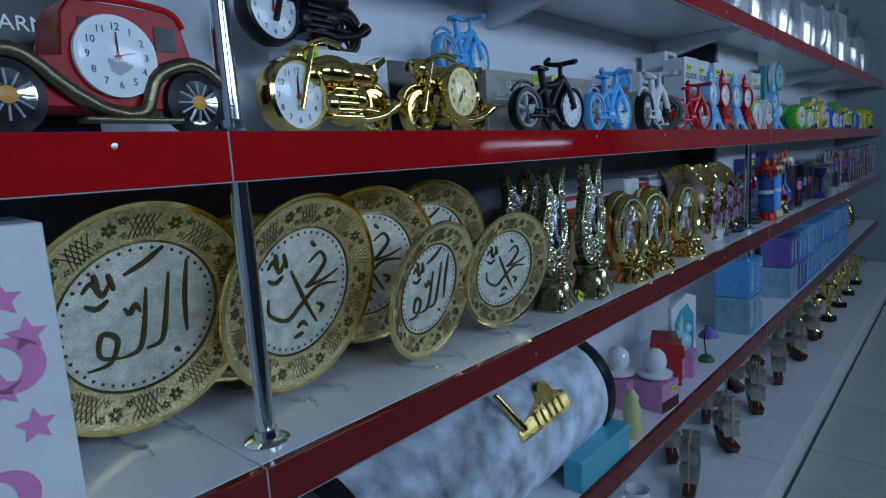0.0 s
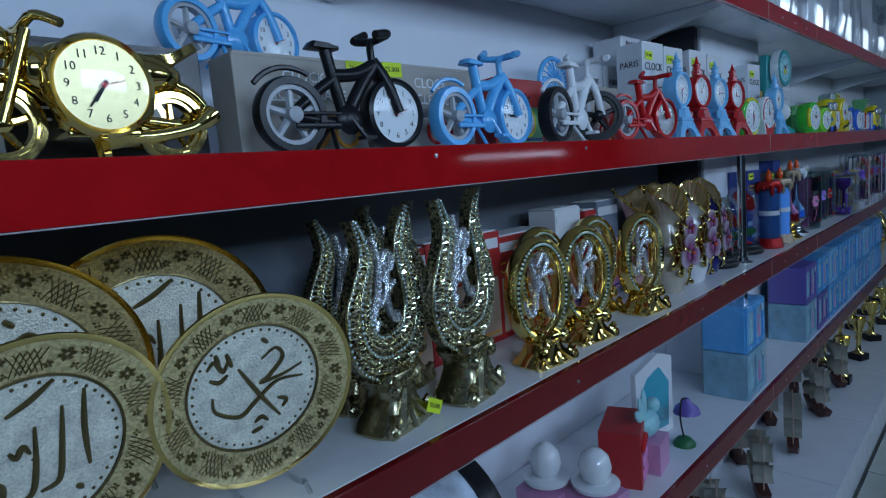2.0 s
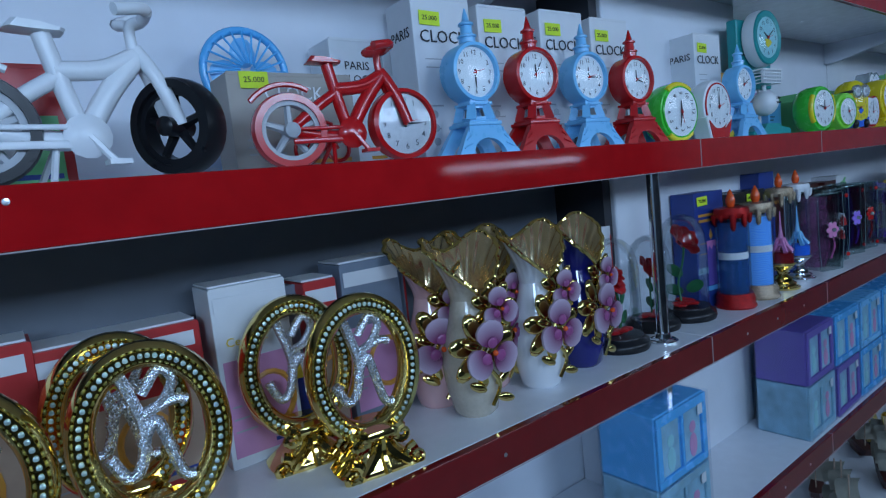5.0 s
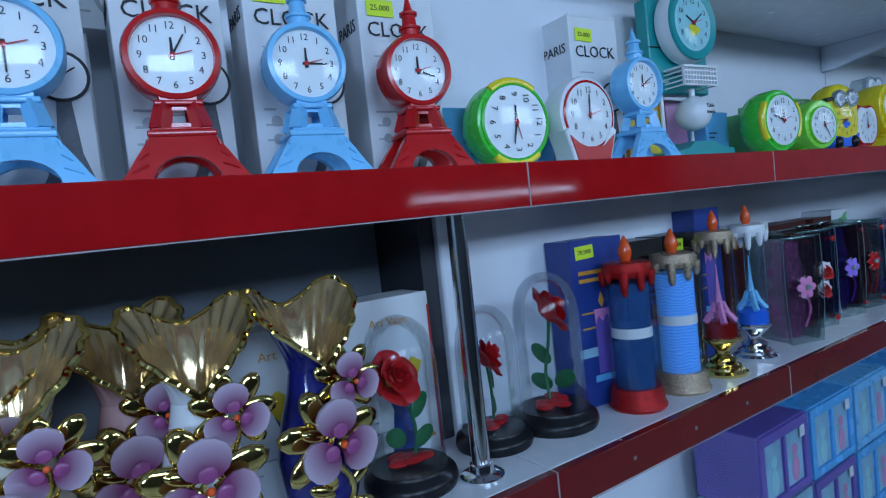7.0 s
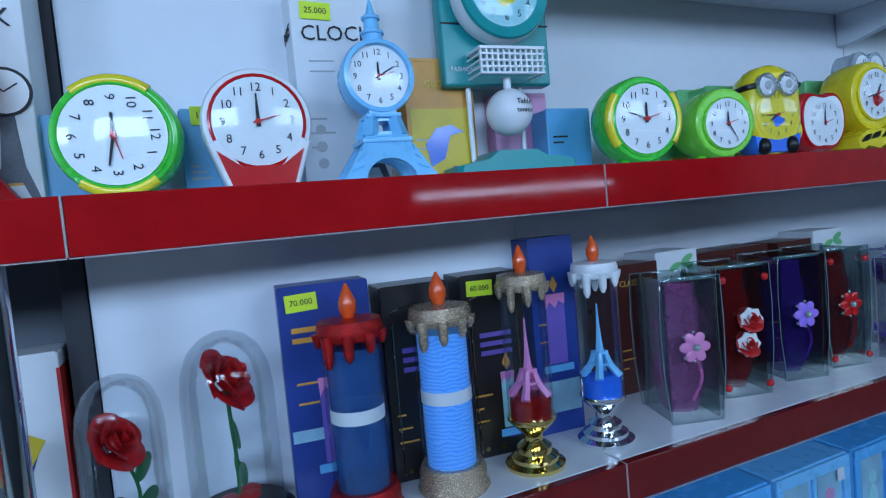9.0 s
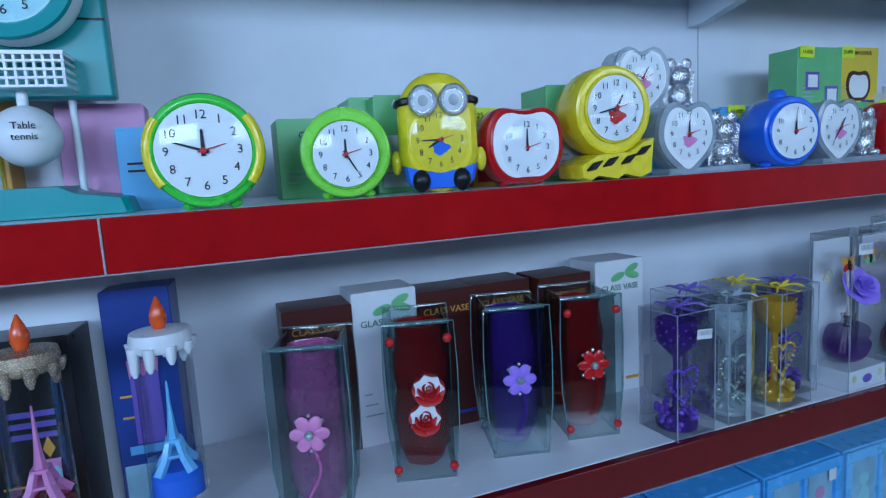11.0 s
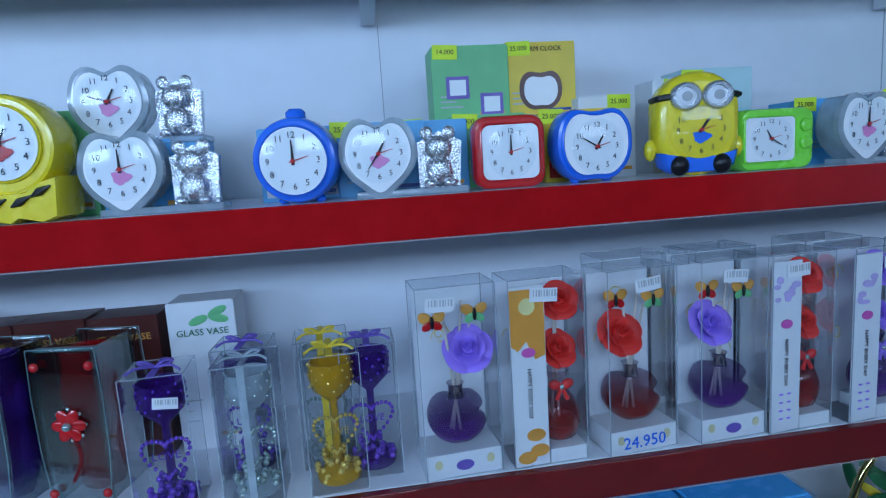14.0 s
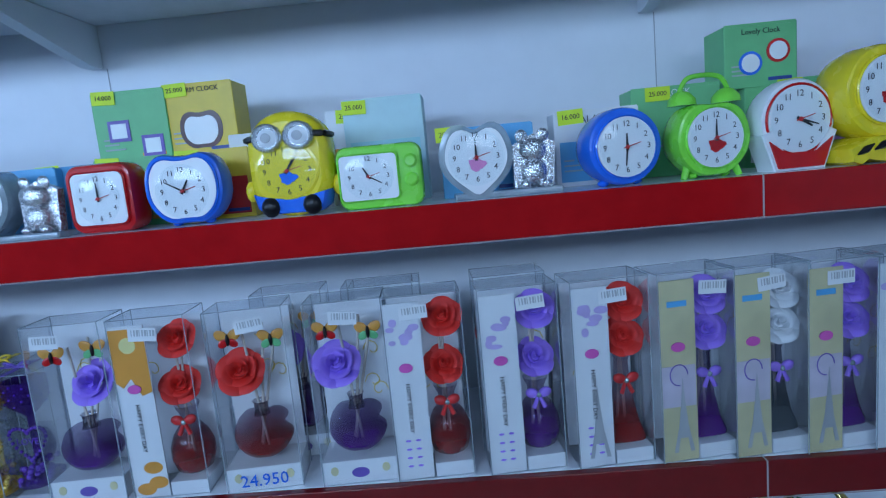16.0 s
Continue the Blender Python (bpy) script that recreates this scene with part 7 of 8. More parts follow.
for px, pz, k in ((-0.015, 0.035, "royal"), (0.025, 0.05, "red")):
    part("printed_clock", lathe(B(), [(0.017, 0), (0.017, 0.0008)], 20, "y", (px, -0.0355, pz)), M[k], cb)
    part("printed_face", lathe(B(), [(0.013, 0), (0.013, 0.0008)], 20, "y", (px, -0.0362, pz)), M["dial"], cb)
carton(3.042, 0.11, 0.13, 0.06, "cardpink", y=0.23, label="pink printed clock carton on the shelf")

# ---------- middle shelf ----------
st = thing("star_panel_box", -2.594, 0.12, Z2, -6, "tall white box printed with pink stars and moons", "box")
part("body", box(B(), -0.075, 0.04, -0.11, 0.1, 0, 0.325, 0.002), M["card"], st)
for k, (sx, sz) in enumerate(((0.0, 0.26), (0.015, 0.225), (-0.01, 0.18), (0.01, 0.14), (0.02, 0.015), (-0.05, 0.2), (-0.055, 0.1))):
    pts = [((0.017 if i % 2 == 0 else 0.008) * math.sin(math.pi * i / 5), (0.017 if i % 2 == 0 else 0.008) * math.cos(math.pi * i / 5)) for i in range(10)]
    part("star_print", stack(B(), pts, [(-0.111, 1), (-0.1116, 1)], (sx, 0, sz)), M["pinkplastic"], st)
for sz in (0.08, 0.2):
    pts = [(-0.026 * math.cos(a), 0.026 * math.sin(a)) for a in [radians(48 + 264 * i / 16) for i in range(17)]] + [(-0.012 - 0.02 * math.cos(a), 0.02 * math.sin(a)) for a in [radians(280 - 200 * i / 14) for i in range(15)]]
    part("moon_print", stack(B(), pts, [(-0.111, 1), (-0.1116, 1)], (-0.02 if sz < 0.1 else 0.0, 0, sz)), M["pinkplastic"], st)
plate(-2.425, 0.205, 0.149, SCRIPT_A, 4, 14)
plate(-2.207, 0.155, 0.144, SCRIPT_B, 9, 12)
plate(-1.992, 0.085, 0.114, SCRIPT_A, 8, 12)
plate(-1.767, 0.085, 0.11, SCRIPT_B, -8, 10)
plate(-1.985, 0.25, 0.142, SCRIPT_B, -10, 8)
plate(-1.815, 0.25, 0.142, SCRIPT_A, -10, 8)
plate(-2.235, 0.285, 0.13, SCRIPT_A, -4, 6)
plate(-2.5, 0.29, 0.125, SCRIPT_B, -4, 6)
price_tag(lotus(-1.548, 0.1, 12), 0.03, -0.047, 0.02, "55.000", 0.034, 30)
lotus(-1.396, 0.085, 12, 1.05)
lotus(-1.53, 0.215, 10)
lotus(-1.435, 0.21, 10)
oval_ornament(-1.196, 0.07, -6)
oval_ornament(-1.029, 0.075, -10)
oval_ornament(-0.766, 0.075, -8)
oval_ornament(-1.046, 0.17, -6)
oval_ornament(-0.820, 0.17, -8)
orchid_vase(-0.559, 0.1, "porc_beige", -6, "beige crackled")
orchid_vase(-0.573, 0.18, "porc_pink", -20, "pink")
orchid_vase(-0.463, 0.17, "porc_pink", 4, "pink")
orchid_vase(-0.404, 0.1, "porc_white", -4, "white")
orchid_vase(-0.276, 0.11, "porc_navy", 6, "navy blue")
rose_dome(-0.152, 0.118, 1.02, 0.01)
rose_dome(0.008, 0.14, 0.95, 0.01, 40)
rose_dome(0.125, 0.128, 1.1, -0.012, 80)
candle(0.269, 0.08, "glit_red", "short")
candle(0.387, 0.075, "glit_gold", "short")
candle(0.510, 0.07, "glit_gold", "tall")
candle(0.642, 0.08, "white", "tall")
glass_vase(0.814, 0.1, "pinkglass", -18, "pinkplastic")
glass_vase(0.971, 0.135, "redtube", -16, "rose", True)
glass_vase(1.121, 0.135, "purpletube", -14, "lilac")
glass_vase(1.248, 0.135, "redtube", -12, "red", True)
PUR, SIL, AMB = "purple glitter goblet in clear ribboned gift box", "silver glitter goblet in clear ribboned gift box", "golden glitter goblet in clear ribboned gift box"
goblet_box(1.371, 0.05, "purpleglass", "cardpurple", PUR, True)
goblet_box(1.484, 0.055, "silverglass", "silverglass", SIL)
goblet_box(1.597, 0.06, "amberglass", "cardyellow", AMB)
goblet_box(1.467, 0.135, "purpleglass", "cardpurple", PUR)
goblet_box(1.581, 0.135, "silverglass", "cardyellow", SIL)
goblet_box(1.650, 0.09, "purpleglass", "cardpurple", PUR)
DY = 0.055
diffuser(1.774, DY, 4, "purpleglass", "lilac", "apple", butterfly=True)
diffuser(1.904, DY, 3, "redglass", "rose", "round", words="HAPPY EVERY DAY", sidecard="cardorange", price="")
diffuser(2.046, DY, 6, "redglass", "rose", "apple", price="24.950", butterfly=True)
diffuser(2.193, DY, 4, "purpleglass", "lilac", "apple", butterfly=True)
diffuser(2.306, DY, 5, "redglass", "rose", "round", words="HAPPY EVERY DAY")
diffuser(2.442, DY, 6, "purpleglass", "lilac", "round", words="HAPPY EVERY DAY")
diffuser(2.571, DY, 7, "redglass", "rose", "cone", words="HAPPY EVERY DAY")
diffuser(2.691, DY, 8, "purpleglass", "lilac", "cone", sidecard="cardcream")
diffuser(2.795, DY, 8, "purpleglass", "white", "cone", sidecard="cardcream")
diffuser(2.894, DY, 9, "purpleglass", "lilac", "cone", sidecard="cardcream")
diffuser(2.988, DY, 9, "redglass", "rose", "round", words="HAPPY EVERY DAY")
for k in range(5):
    diffuser(3.17 + k * 0.115, DY, 5, "purpleglass" if k % 2 else "redglass", "lilac" if k % 2 else "rose", "round")
for k, px in enumerate((2.082, 2.230, 2.242, 2.440)):
    diffuser(px, 0.15, 4, "purpleglass" if k % 2 == 0 else "redglass", "lilac" if k % 2 == 0 else "rose", "apple")

# cartons on the middle shelf
for px, tx, key, ink in ((0.842, "CLASS VASE", "cardbrown", "cardorange"), (0.947, "GLASS VASE", "card", "leaf"), (1.052, "CLASS VASE", "cardbrown", "cardorange"), (1.157, "CLASS VASE", "cardbrown", "cardorange"), (1.272, "CLASS VASE", "cardbrown", "cardorange"), (1.390, "GLASS VASE", "card", "leaf")):
    vb = carton(px, 0.096, 0.215 + (0.012 if key == "card" else 0), 0.075, key, y=0.25, z=Z2, text=tx, ts=0.145, tz=0.86 if key == "cardbrown" else 0.8, ink=ink, label=("dark brown" if key == "cardbrown" else "white leaf-printed") + " glass vase carton")
    if key == "card":
        bm = B()
        for s, a in ((1, 25), (1, -15), (-1, 200)):
            b2 = bmesh.new()
            ball(b2, (0.015, 0, 0), 0.013, 1.2, 0.05, 0.5, 10)
            join(bm, b2, pose(0.01, -0.038, 0.205, 0, -a, 0))
        part("leaf_print", bm, M["cardgreen"], vb)
nb = carton(0.254, 0.105, 0.258, 0.06, "cardnavy", y=0.15, z=Z2, rz=-6, tag="70.000", tagx=-0.25, lines=2, ink="cardorange", label="navy carton printed with a candle lamp")
def candle_print(cb, x, z, f, w, h, body):
    """A printed candle with its flame, glow band and lines of print."""
    part("printed_candle", box(B(), x - w / 2, x + w / 2, f - 0.0008, f, z, z + h), M[body], cb)
    part("printed_drip", stack(B(), [(x - w * 0.55, z + h), (x + w * 0.55, z + h), (x + w * 0.5, z + h * 0.84), (x + w * 0.2, z + h * 0.9), (x, z + h * 0.8), (x - w * 0.3, z + h * 0.9), (x - w * 0.5, z + h * 0.78)], [(f - 0.0008, 1), (f - 0.0014, 1)]), M["pinkplastic"], cb)
    part("printed_flame", stack(B(), [(x, z + h + 0.026), (x + 0.006, z + h + 0.012), (x, z + h + 0.002), (x - 0.006, z + h + 0.012)], [(f, 1), (f - 0.001, 1)]), M["cardorange"], cb)
    part("printed_foot", box(B(), x - w * 0.8, x + w * 0.8, f - 0.001, f, z - 0.012, z - 0.002), M["cardblue"], cb)


candle_print(nb, 0.0, 0.05, -0.0302, 0.03, 0.1, "cardpurple")
for k in range(2):
    part("print_line", box(B(), -0.04, 0.036, -0.0308, -0.03, 0.205 - 0.012 * k, 0.211 - 0.012 * k), M["cardorange"], nb)
part("print_band", box(B(), -0.05, 0.05, -0.0306, -0.03, 0.078, 0.092), M["bluewin"], nb)
for i, px in enumerate((0.377, 0.497)):
    cb = carton(px, 0.088, 0.243, 0.07, "cardblack", y=0.15, z=Z2, rz=-6, tag="60.000" if i else "", tagx=-0.2, lines=0, label="black carton with gold printed arch for a candle lamp")
    candle_print(cb, 0.012, 0.036, -0.0352, 0.018, 0.075, "mint" if i else "cardblue")
    part("gold_arch", tube(B(), spline([(-0.032, -0.0356, 0.008), (-0.032, -0.0356, 0.19), (-0.024, -0.0356, 0.215), (0.024, -0.0356, 0.215), (0.032, -0.0356, 0.19), (0.032, -0.0356, 0.008)], 5), 0.0011, 5), M["gold_old"], cb)
    for k in range(3):
        part("print_dot", lathe(B(), [(0.0035, 0), (0.0035, 0.0008)], 10, "y", (-0.024 + 0.024 * k, -0.0354, 0.012)), M["gold_old"], cb)
        part("print_line", box(B(), -0.022, 0.022, -0.0362, -0.035, 0.16 - 0.012 * k, 0.166 - 0.012 * k), M["cardpurple"], cb)
nv = carton(0.614, 0.072, 0.28, 0.06, "cardnavy", y=0.16, z=Z2, rz=-4, lines=2, ink="cardorange", label="navy carton printed with a purple candle")
candle_print(nv, 0.0, 0.1, -0.0302, 0.03, 0.1, "cardpurple")
part("print_band", box(B(), -0.032, 0.032, -0.0308, -0.03, 0.03, 0.075), M["bluewin"], nv)
# first two cartons take the card colour with shade painted in
for px, k in ((-0.648, 0), (-0.790, 1), (-0.283, 2), (-0.124, 3)):
    vb = carton(px, 0.13, 0.205 + 0.012 * (k % 2), 0.07, "card" if k > 1 else "greycard", y=0.22 if k > 1 else 0.28, z=Z2, text="Art Vase", ts=0.12, tz=0.86, ink="cardorange", label="white carton printed with a gold-rimmed vase")
    part("printed_vase", stack(B(), [(-0.012, 0.01), (0.03, 0.01), (0.022, 0.07), (0.04, 0.12), (-0.022, 0.12), (-0.004, 0.07)], [(-0.035, 1), (-0.0362, 1)]), M["cardnavy"], vb)
    part("printed_rim", stack(B(), [(-0.004, 0.085), (0.022, 0.085), (0.045, 0.125), (0.03, 0.135), (0.01, 0.118), (-0.01, 0.135), (-0.028, 0.125)], [(-0.0362, 1), (-0.0368, 1)]), M["cardyellow"], vb)
    part("side_print", box(B(), 0.062, 0.0655, -0.0354, 0.035, 0, 0.2), M["cardred"], vb)
# the carton at -0.657 also has shade in its card colour
for px, w, h, k in ((-1.039, 0.2, 0.2, "cardred"), (-1.212, 0.15, 0.19, "cardbeige"), (-0.861, 0.1, 0.235, "card"), (-0.750, 0.05, 0.22, "cardred"), (-0.657, 0.1, 0.235, "greycard"), (-1.226, 0.2, 0.215, "cardred"), (-1.305, 0.2, 0.21, "cardred"), (-1.405, 0.12, 0.19, "cardbeige")):
    cb = carton(px, w, h, 0.07, k, y=0.25, z=Z2, label=("red" if k == "cardred" else "pale") + " printed gift carton with handwritten price", panel="cardbeige" if k == "cardred" else "cardpink")
    for q in range(3):
        part("printed_photo", box(B(), -w * 0.49, -w * 0.49 + 0.001, -0.02, 0.012, h * (0.12 + 0.25 * q), h * (0.12 + 0.25 * q) + 0.034), M["card"], cb)
    part("printed_ring", tube(B(), [(w * 0.12 + 0.03 * math.cos(t / 3), -0.0364, h * 0.34 + 0.036 * math.sin(t / 3)) for t in range(19)], 0.004, 5, True), M["cardorange"], cb)
    lettering("Ceramic", cb, -w * 0.1, -0.0366, h * 0.7, w * 0.16, "cardyellow")
    part("white_band", box(B(), -w * 0.46, w * 0.46, -0.0366, -0.0356, h * 0.86, h * 0.95), M["card"], cb)
    part("lid_edge", box(B(), -w * 0.48, w * 0.48, -0.03, 0.035, h + 0.0014, h + 0.004), M["card"], cb)


# ---------- third shelf ----------
def gift_case(x, z, key, w=0.195, h=0.15, y=0.095, colour="blue"):
    c = thing("photo_gift_case", x, y, z, random.uniform(-1.5, 1.5), f"{colour} plastic-wrapped gift case with a framed window", "gift box", "wrapped gift cases")
    d = 0.13
    part("body", box(B(), -w / 2, w / 2, -d / 2, d / 2, 0, h, 0.003), M[key], c)
    for a, b, e, f in ((-w / 2, w / 2, h - 0.022, h - 0.002), (-w / 2, w / 2, 0.002, 0.018), (-w / 2, -w / 2 + 0.02, 0.018, h - 0.022), (w / 2 - 0.02, w / 2, 0.018, h - 0.022), (-0.006, 0.006, 0.018, h - 0.022)):
        part("frame_bar", box(B(), a + 0.002, b - 0.002, -d / 2 - 0.006, -d / 2, e, f, 0.0015), M[key], c)
    for s in (-1, 1):
        part("window_print", box(B(), s * w * 0.22 - w * 0.16, s * w * 0.22 + w * 0.16, -d / 2 - 0.0015, -d / 2, 0.02, h - 0.024), M["bluewin"], c)
        fg = B()
        ball(fg, (s * w * 0.22, -d / 2 - 0.002, h * 0.32), 0.022, 0.7, 0.1, 1.2, 10)
        ball(fg, (s * w * 0.22, -d / 2 - 0.002, h * 0.58), 0.013, 1, 0.1, 1, 10)
        part("window_figure", fg, M["cardpink" if s > 0 else "mint"], c)
    part("sticker", box(B(), w * 0.3, w * 0.3 + 0.018, -d / 2 - 0.0075, -d / 2 - 0.006, h * 0.72, h * 0.72 + 0.022), M["card"], c, "small white sticker")
    g = part("wrap", box(B(), -w / 2 - 0.002, w / 2 + 0.002, -d / 2 - 0.009, d / 2 + 0.002, 0.0005, h + 0.002), M["clear"], c, "clear plastic wrap")
    g.visible_shadow = False
    return c


ca = -0.09
gift_case(ca, Z3, "bluewin", colour="grey-green")
gift_case(ca, Z3 + 0.153, "blue", colour="light blue")
cbx = 0.6
keys = [("bluewin", "cardpurple"), ("cardpurple", "blue"), ("blue", "sky"), ("blue", "blue"), ("sky", "blue"), ("blue", "blue"), ("blue", "sky"), ("sky", "blue"), ("blue", "blue")]
for i, (k1, k2) in enumerate(keys):
    xx = cbx + 0.02 + i * 0.203
    gift_case(xx, Z3, k1, colour={"bluewin": "grey-green", "cardpurple": "purple"}.get(k1, "light blue"))
    gift_case(xx, Z3 + 0.153, k2, colour={"bluewin": "grey-green", "cardpurple": "purple"}.get(k2, "light blue"))

# fluffy print drum with a gold emblem
dr = thing("gift_drum", -1.809, 0.17, Z3, 3, "white fluffy-print drum box with black rims and gold emblem", "gift box")
R = 0.15
part("drum", lathe(B(), [(R * 0.98, -0.42), (R, -0.41), (R, 0.41), (R * 0.98, 0.42)], 48, "x", (0, 0, R)), M["plush"], dr)
for s in (-1, 1):
    part("end_rim", lathe(B(), [(R * 0.9, s * 0.4), (R * 1.035, s * 0.4), (R * 1.045, s * 0.425), (R * 1.02, s * 0.445), (R * 0.9, s * 0.445)], 48, "x", (0, 0, R)), M["black"], dr, "padded black rim")
bm = B()
stack(bm, [(-0.12, -0.02), (0.09, -0.02), (0.09, 0.02), (0.05, 0.035), (0.04, 0.06), (0.02, 0.068), (0.0, 0.06), (-0.01, 0.035), (-0.12, 0.0)], [(0.006, 1), (-0.004, 1)])
for k in range(5):
    box(bm, -0.05 + k * 0.026, -0.036 + k * 0.026, -0.008, -0.002, -0.014, 0.016, 0.001)
tube(bm, [(-0.1, -0.004, 0.0), (-0.14, -0.004, 0.09)], [0.009, 0.006], 8)
em = part("gold_emblem", bm, M["gold"], dr, "raised gold emblem")
em.matrix_basis = pose(0.12, -R * 0.88, R * 1.5, -28)
tp = thing("turquoise_box", -1.440, 0.06, Z3, 0, "glossy turquoise gift box in front of the drum", "gift box")
part("body", box(B(), -0.16, 0.09, -0.05, 0.0, 0, 0.075, 0.003), M["teal2"], tp)
part("lid", box(B(), -0.162, 0.092, -0.052, 0.002, 0.06, 0.08, 0.002), M["teal2"], tp)


def dome_lamp(x, y, box_key, top="porc_white"):
    c = thing("figurine_on_box", x, y, Z3, random.uniform(-8, 8), "white round figurine standing on a pink printed box", "figurine", "boxed figurines")
    b = part("carton", box(B(), -0.05, 0.05, -0.05, 0.05, 0, 0.085, 0.0015), M[box_key], c)
    part("carton_print", box(B(), -0.05, 0.05, -0.0508, -0.05, 0.0, 0.035), M["cardbrown"], b)
    part("saucer", lathe(B(), [(0.02, 0.086), (0.05, 0.098), (0.052, 0.106), (0.045, 0.11), (0.02, 0.108)], 28), M[top], c)
    part("figure", lathe(B(), [(0.02, 0.106), (0.032, 0.12), (0.036, 0.142), (0.03, 0.165), (0.016, 0.178), (0.002, 0.182)], 28), M[top], c)
    price_tag(c, 0.02, -0.0512, 0.06, "45.000", 0.026)
    return c


dome_lamp(-1.034, 0.07, "cardpink")
dome_lamp(-1.074, 0.17, "cardpink")
mt = thing("bird_figurine", -0.726, 0.1, Z3, 10, "mint porcelain bird figurine standing on a pink box", "figurine")
part("carton", box(B(), -0.045, 0.045, -0.045, 0.045, 0, 0.08, 0.0015), M["cardpink"], mt)
bm = B()
ball(bm, (0, 0, 0.115), 0.04, 1.2, 0.8, 0.85, 16)
ball(bm, (0.03, -0.01, 0.155), 0.02, 1, 0.9, 1, 12)
for a in (35, 60, 85):
    b2 = bmesh.new()
    ball(b2, (0.05, 0, 0), 0.035, 1.3, 0.2, 0.4, 10)
    join(bm, b2, pose(-0.01, 0.0, 0.12, 0, -180 + a, 0))
part("bird", bm, M["mint"], mt)
yf = thing("yellow_figurine", -1.265, 0.04, Z3, 0, "small pale yellow standing figurine", "figurine")
part("figure", lathe(B(), [(0.024, 0), (0.03, 0.01), (0.022, 0.05), (0.026, 0.08), (0.018, 0.1), (0.02, 0.115), (0.006, 0.135)], 20, lobes=3, lobe=0.06), M["cardyellow2"], yf)
cr = thing("crystal_bowl", -1.327, 0.14, Z3, 0, "cut crystal bowl turned upside down", "bowl")
part("bowl", lathe(B(), [(0.07, 0.12), (0.072, 0.128), (0.06, 0.155), (0.035, 0.172), (0.005, 0.178)], 24, lobes=12, lobe=0.03), M["silverglass"], cr)
part("carton", box(B(), -0.055, 0.055, -0.05, 0.05, 0, 0.12, 0.0015), M["card"], cr)
pk = thing("petal_gift_box", -0.790, 0.13, Z3, 20, "clear-lidded box of pink and red soap petals", "gift box")
part("tray", box(B(), -0.08, 0.08, -0.05, 0.05, 0, 0.14, 0.002), M["cardred"], pk)
for k in range(18):
    part("petal", ball(B(), (-0.06 + 0.024 * (k % 6), -0.052, 0.03 + 0.036 * (k // 6)), 0.014, 1, 0.5, 1, 8), M["pinkplastic" if k < 12 else "red"], pk)
mr = thing("mirror_stand", -0.559, 0.16, Z3, -12, "turquoise shield-shaped panel in a white frame", "ornament")
part("frame", stack(B(), [(-0.08, 0), (0.08, 0), (0.08, 0.22), (0.02, 0.24), (-0.08, 0.2)], [(-0.008, 1), (0.008, 1)]), M["white"], mr)
part("panel", stack(B(), [(-0.055, 0.02), (0.055, 0.02), (0.06, 0.15), (0.02, 0.2), (-0.03, 0.18), (-0.06, 0.14)], [(-0.012, 1), (-0.008, 1)]), M["teal2"], mr)
pl = thing("purple_lamp", -0.566, 0.07, Z3, 0, "small purple shade on a thin curved stand with green base", "ornament")
part("base", lathe(B(), [(0.03, 0), (0.03, 0.006), (0.018, 0.02), (0.002, 0.026)], 20), M["leaf"], pl)
part("stem", tube(B(), spline([(0, 0, 0.02), (-0.02, 0, 0.08), (-0.01, 0, 0.13), (0.02, 0, 0.125)], 5), 0.0025, 6), M["black"], pl)
part("shade", lathe(B(), [(0.036, 0.085), (0.03, 0.1), (0.012, 0.115), (0.008, 0.125)], 24, at=(0.022, 0, 0)), M["cardpurple"], pl)


def basket(x, k):
    c = thing("gold_ribbon_basket", x, 0.15, Z3, k * 40, "gold wire basket filled with green leaves and ribbon", "basket", "gold ribbon baskets")
    part("bowl", lathe(B(), [(0.05, 0), (0.055, 0.01), (0.085, 0.09), (0.09, 0.095), (0.08, 0.09)], 28), M["gold"], c)
    part("handle", tube(B(), [(0.09 * math.cos(a), 0, 0.09 + 0.2 * math.sin(a)) for a in [math.pi * i / 14 for i in range(15)]], 0.007, 8), M["gold"], c)
    rr = random.Random(k)
    for i in range(14):
        b2 = bmesh.new()
        ball(b2, (0.03, 0, 0), 0.026, 1.5, 0.15, 0.5, 10)
        lf = part("leaf", b2, M["leaf" if i % 3 else "cardyellow"], c)
        lf.matrix_basis = pose(rr.uniform(-0.05, 0.05), rr.uniform(-0.05, 0.05), 0.11 + rr.uniform(0, 0.08), rr.uniform(-40, 40), rr.uniform(-80, 0), rr.uniform(0, 360))
    return c


for k, x in enumerate((2.611, 2.722, 2.840, 2.949)):
    basket(x, k)


# ---------- low plinth ----------
def mug(x, y, k):
    c = thing("mug", x, y, ZB, k * 50, "white printed ceramic mug", "mug", "mugs on the plinth")
    part("cup", lathe(B(), [(0.036, 0), (0.04, 0.004), (0.041, 0.095), (0.038, 0.096), (0.037, 0.01), (0.002, 0.008)], 28), M["porc_white"], c)
    part("handle", tube(B(), spline([(0.04, 0, 0.08), (0.066, 0, 0.075), (0.068, 0, 0.035), (0.04, 0, 0.022)], 5), 0.005, 8), M["porc_white"], c)
    part("print", lathe(B(), [(0.0414, 0.03), (0.0416, 0.07)], 28, cap=False), M["cardbeige"], c)


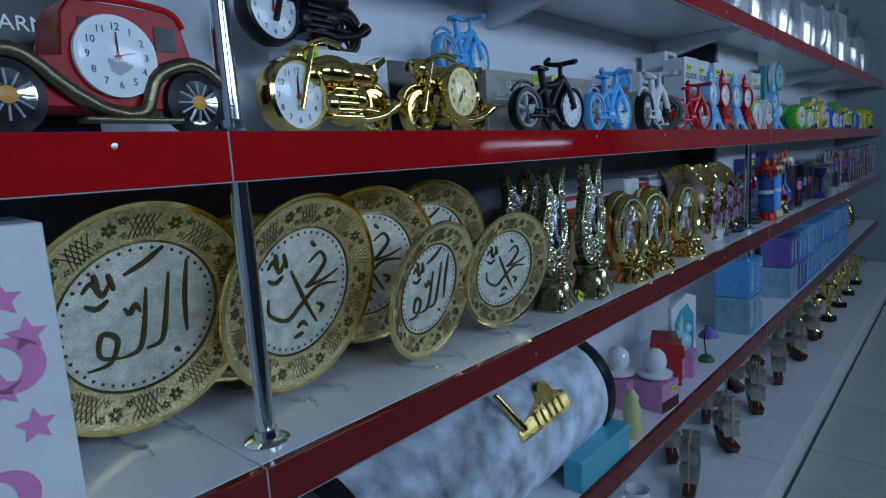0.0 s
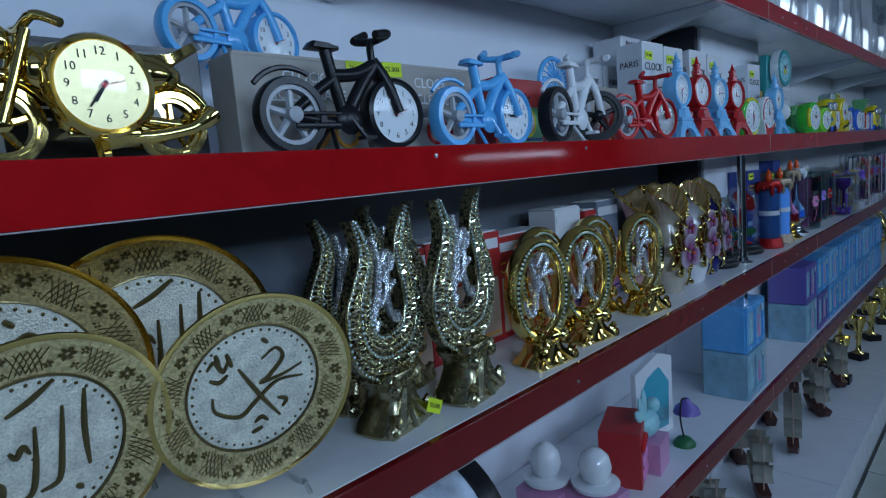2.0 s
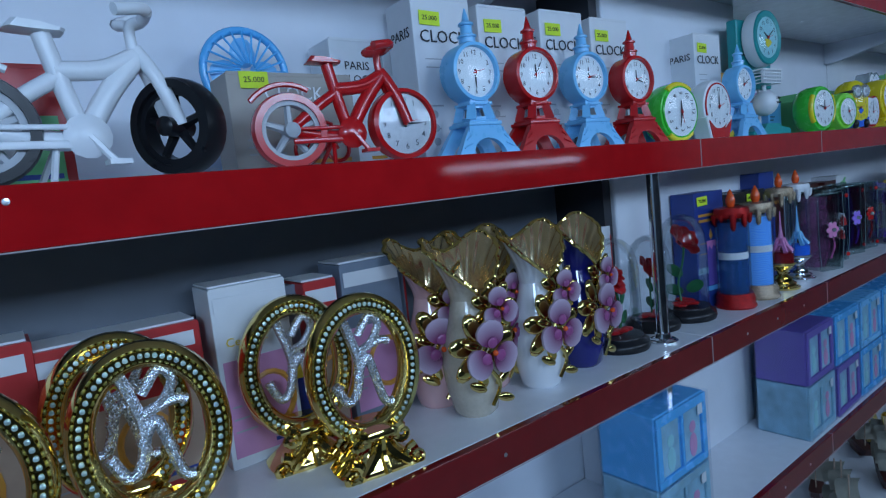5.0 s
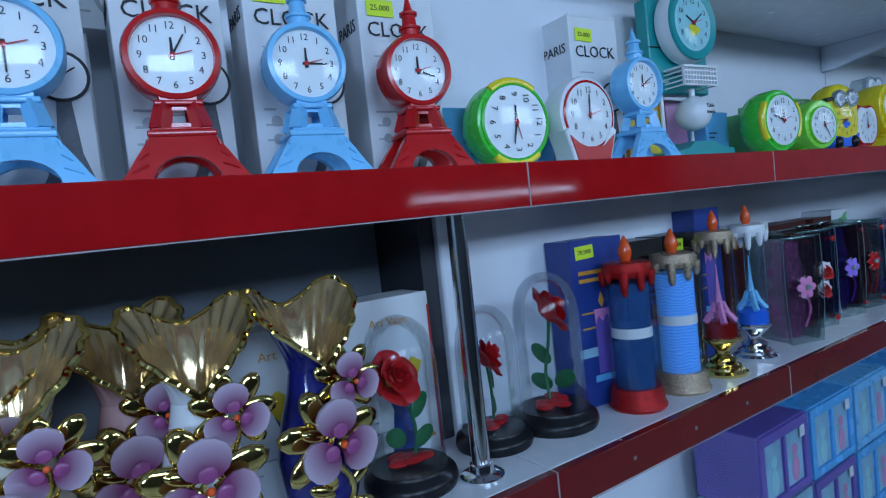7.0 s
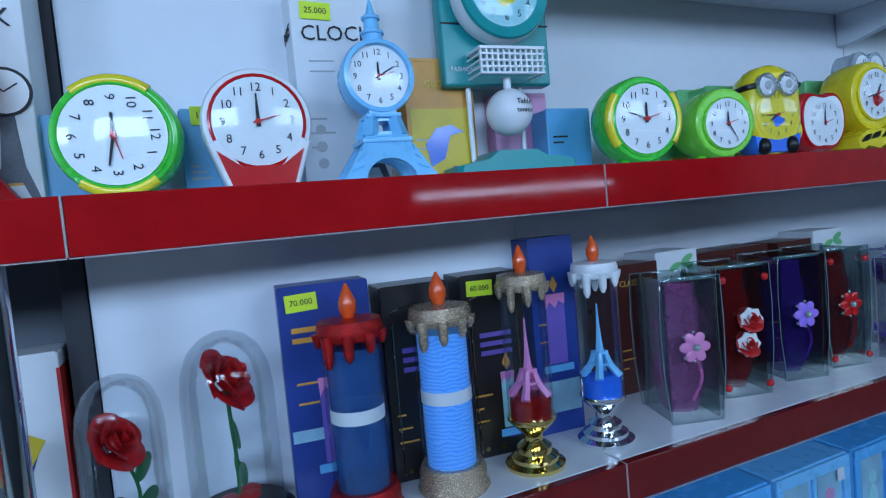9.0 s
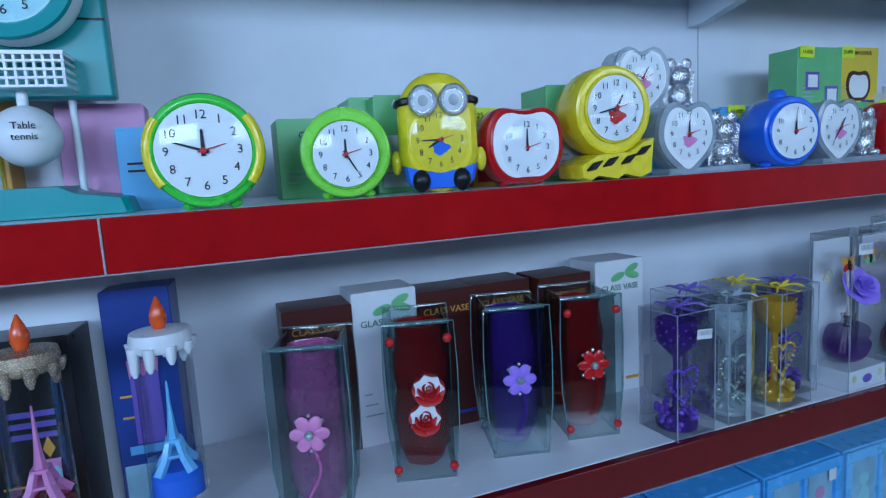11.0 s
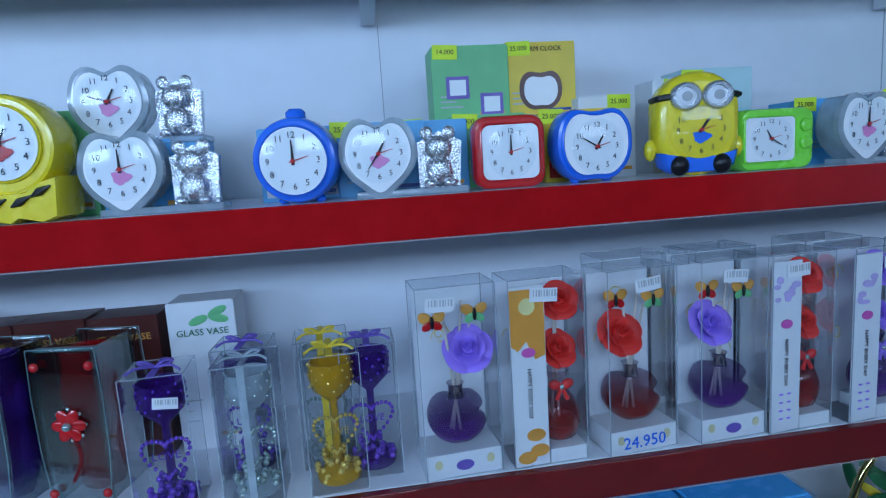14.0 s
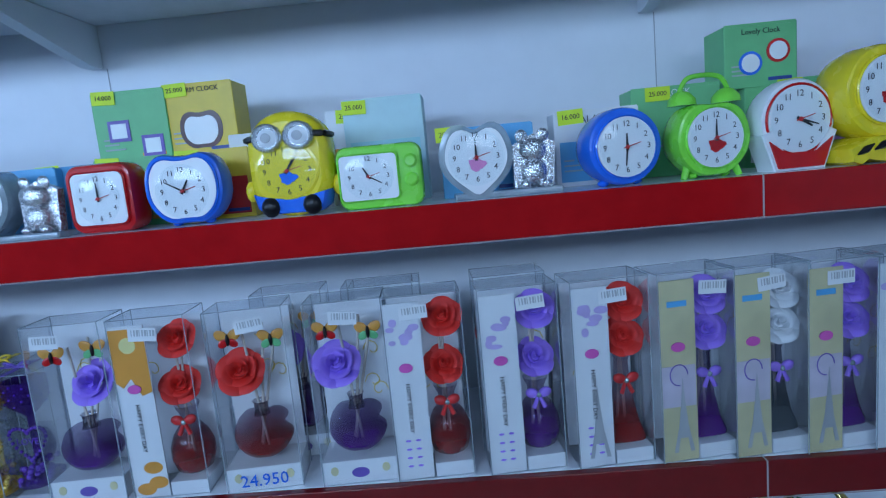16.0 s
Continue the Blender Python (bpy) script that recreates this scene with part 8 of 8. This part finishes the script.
def ship(x, y, k):
    c = thing("model_ship", x, y, ZB, 15 + 12 * (k % 3), "small wooden sailing ship model with cream sails", "model ship", "sailing ship models")
    part("hull", stack(B(), [(-0.09, 0.045), (-0.07, 0.015), (0.06, 0.012), (0.1, 0.055), (0.05, 0.045)], [(-0.02, 0.8), (-0.012, 1), (0.012, 1), (0.02, 0.8)]), M["cardbrown"], c)
    for i, mx in enumerate((-0.05, 0.0, 0.05)):
        part("mast", tube(B(), [(mx, 0, 0.04), (mx, 0, 0.24 - 0.02 * abs(i - 1))], 0.0022, 6), M["cardbeige"], c)
        for q in range(2):
            z0 = 0.07 + q * 0.075
            bm = B()
            rings(bm, [[(mx + 0.018 * math.sin(math.pi * u / 5) * 1.0 + e, yy, z0 + 0.065 * u / 5) for yy in (-0.03, -0.01, 0.01, 0.03)] for e, u in [(0, i2) for i2 in range(6)] + [(0.0015, 5 - i2) for i2 in range(6)]])
            part("sail", bm, M["sail"], c)
    part("stand", box(B(), -0.04, 0.04, -0.018, 0.018, 0, 0.014, 0.002), M["cardbrown"], c)


def trophy(x, y, k):
    c = thing("gold_trophy", x, y, ZB, k * 33, "shiny gold trophy statue on black square base", "trophy", "gold trophies")
    part("base", box(B(), -0.035, 0.035, -0.035, 0.035, 0, 0.035, 0.002), M["black"], c)
    part("column", lathe(B(), [(0.026, 0.035), (0.014, 0.05), (0.01, 0.1), (0.018, 0.12), (0.012, 0.14), (0.03, 0.2), (0.034, 0.23), (0.031, 0.23), (0.02, 0.18)], 20, lobes=6, lobe=0.06), M["gold"], c)
    for s in (-1, 1):
        part("handle", tube(B(), spline([(s * 0.014, 0, 0.15), (s * 0.05, 0, 0.17), (s * 0.052, 0, 0.21), (s * 0.03, 0, 0.215)], 4), 0.004, 7), M["gold"], c)


for k in range(4):
    mug(-1.45 + 0.13 * k, 0.02 + 0.1 * (k % 2), k)
for k in range(12):
    ship(-0.85 + 0.2 * k, 0.03 + 0.14 * (k % 2), k)
for k in range(10):
    trophy(1.2 + 0.2 * k, 0.02 + 0.12 * (k % 2), k)

# ---------- wrapped goods on the top shelf ----------
for k in range(8):
    c = thing("wrapped_gift", -0.6 + 0.5 * k, 0.12, 1.755, random.uniform(-6, 6), "pale boxed gift wrapped in crumpled clear plastic", "gift box", "plastic-wrapped gifts")
    part("carton", box(B(), -0.16, 0.16, -0.07, 0.1, 0, 0.22 + 0.05 * (k % 3), 0.003), M["card"], c)
    bm = B()
    rr = random.Random(k)
    loops = []
    for z, f in ((0.0, 1.0), (0.1, 1.08), (0.2, 1.05), (0.3, 0.85), (0.36, 0.25), (0.42, 0.4)):
        loops.append([((0.19 * f * math.cos(a) + rr.uniform(-0.012, 0.012)), 0.115 * f * math.sin(a) + rr.uniform(-0.012, 0.0), z) for a in [2 * math.pi * i / 18 for i in range(18)]])
    g = part("wrap", rings(bm, loops, False), M["clear"], c, "crumpled clear plastic wrap")
    g.visible_shadow = False
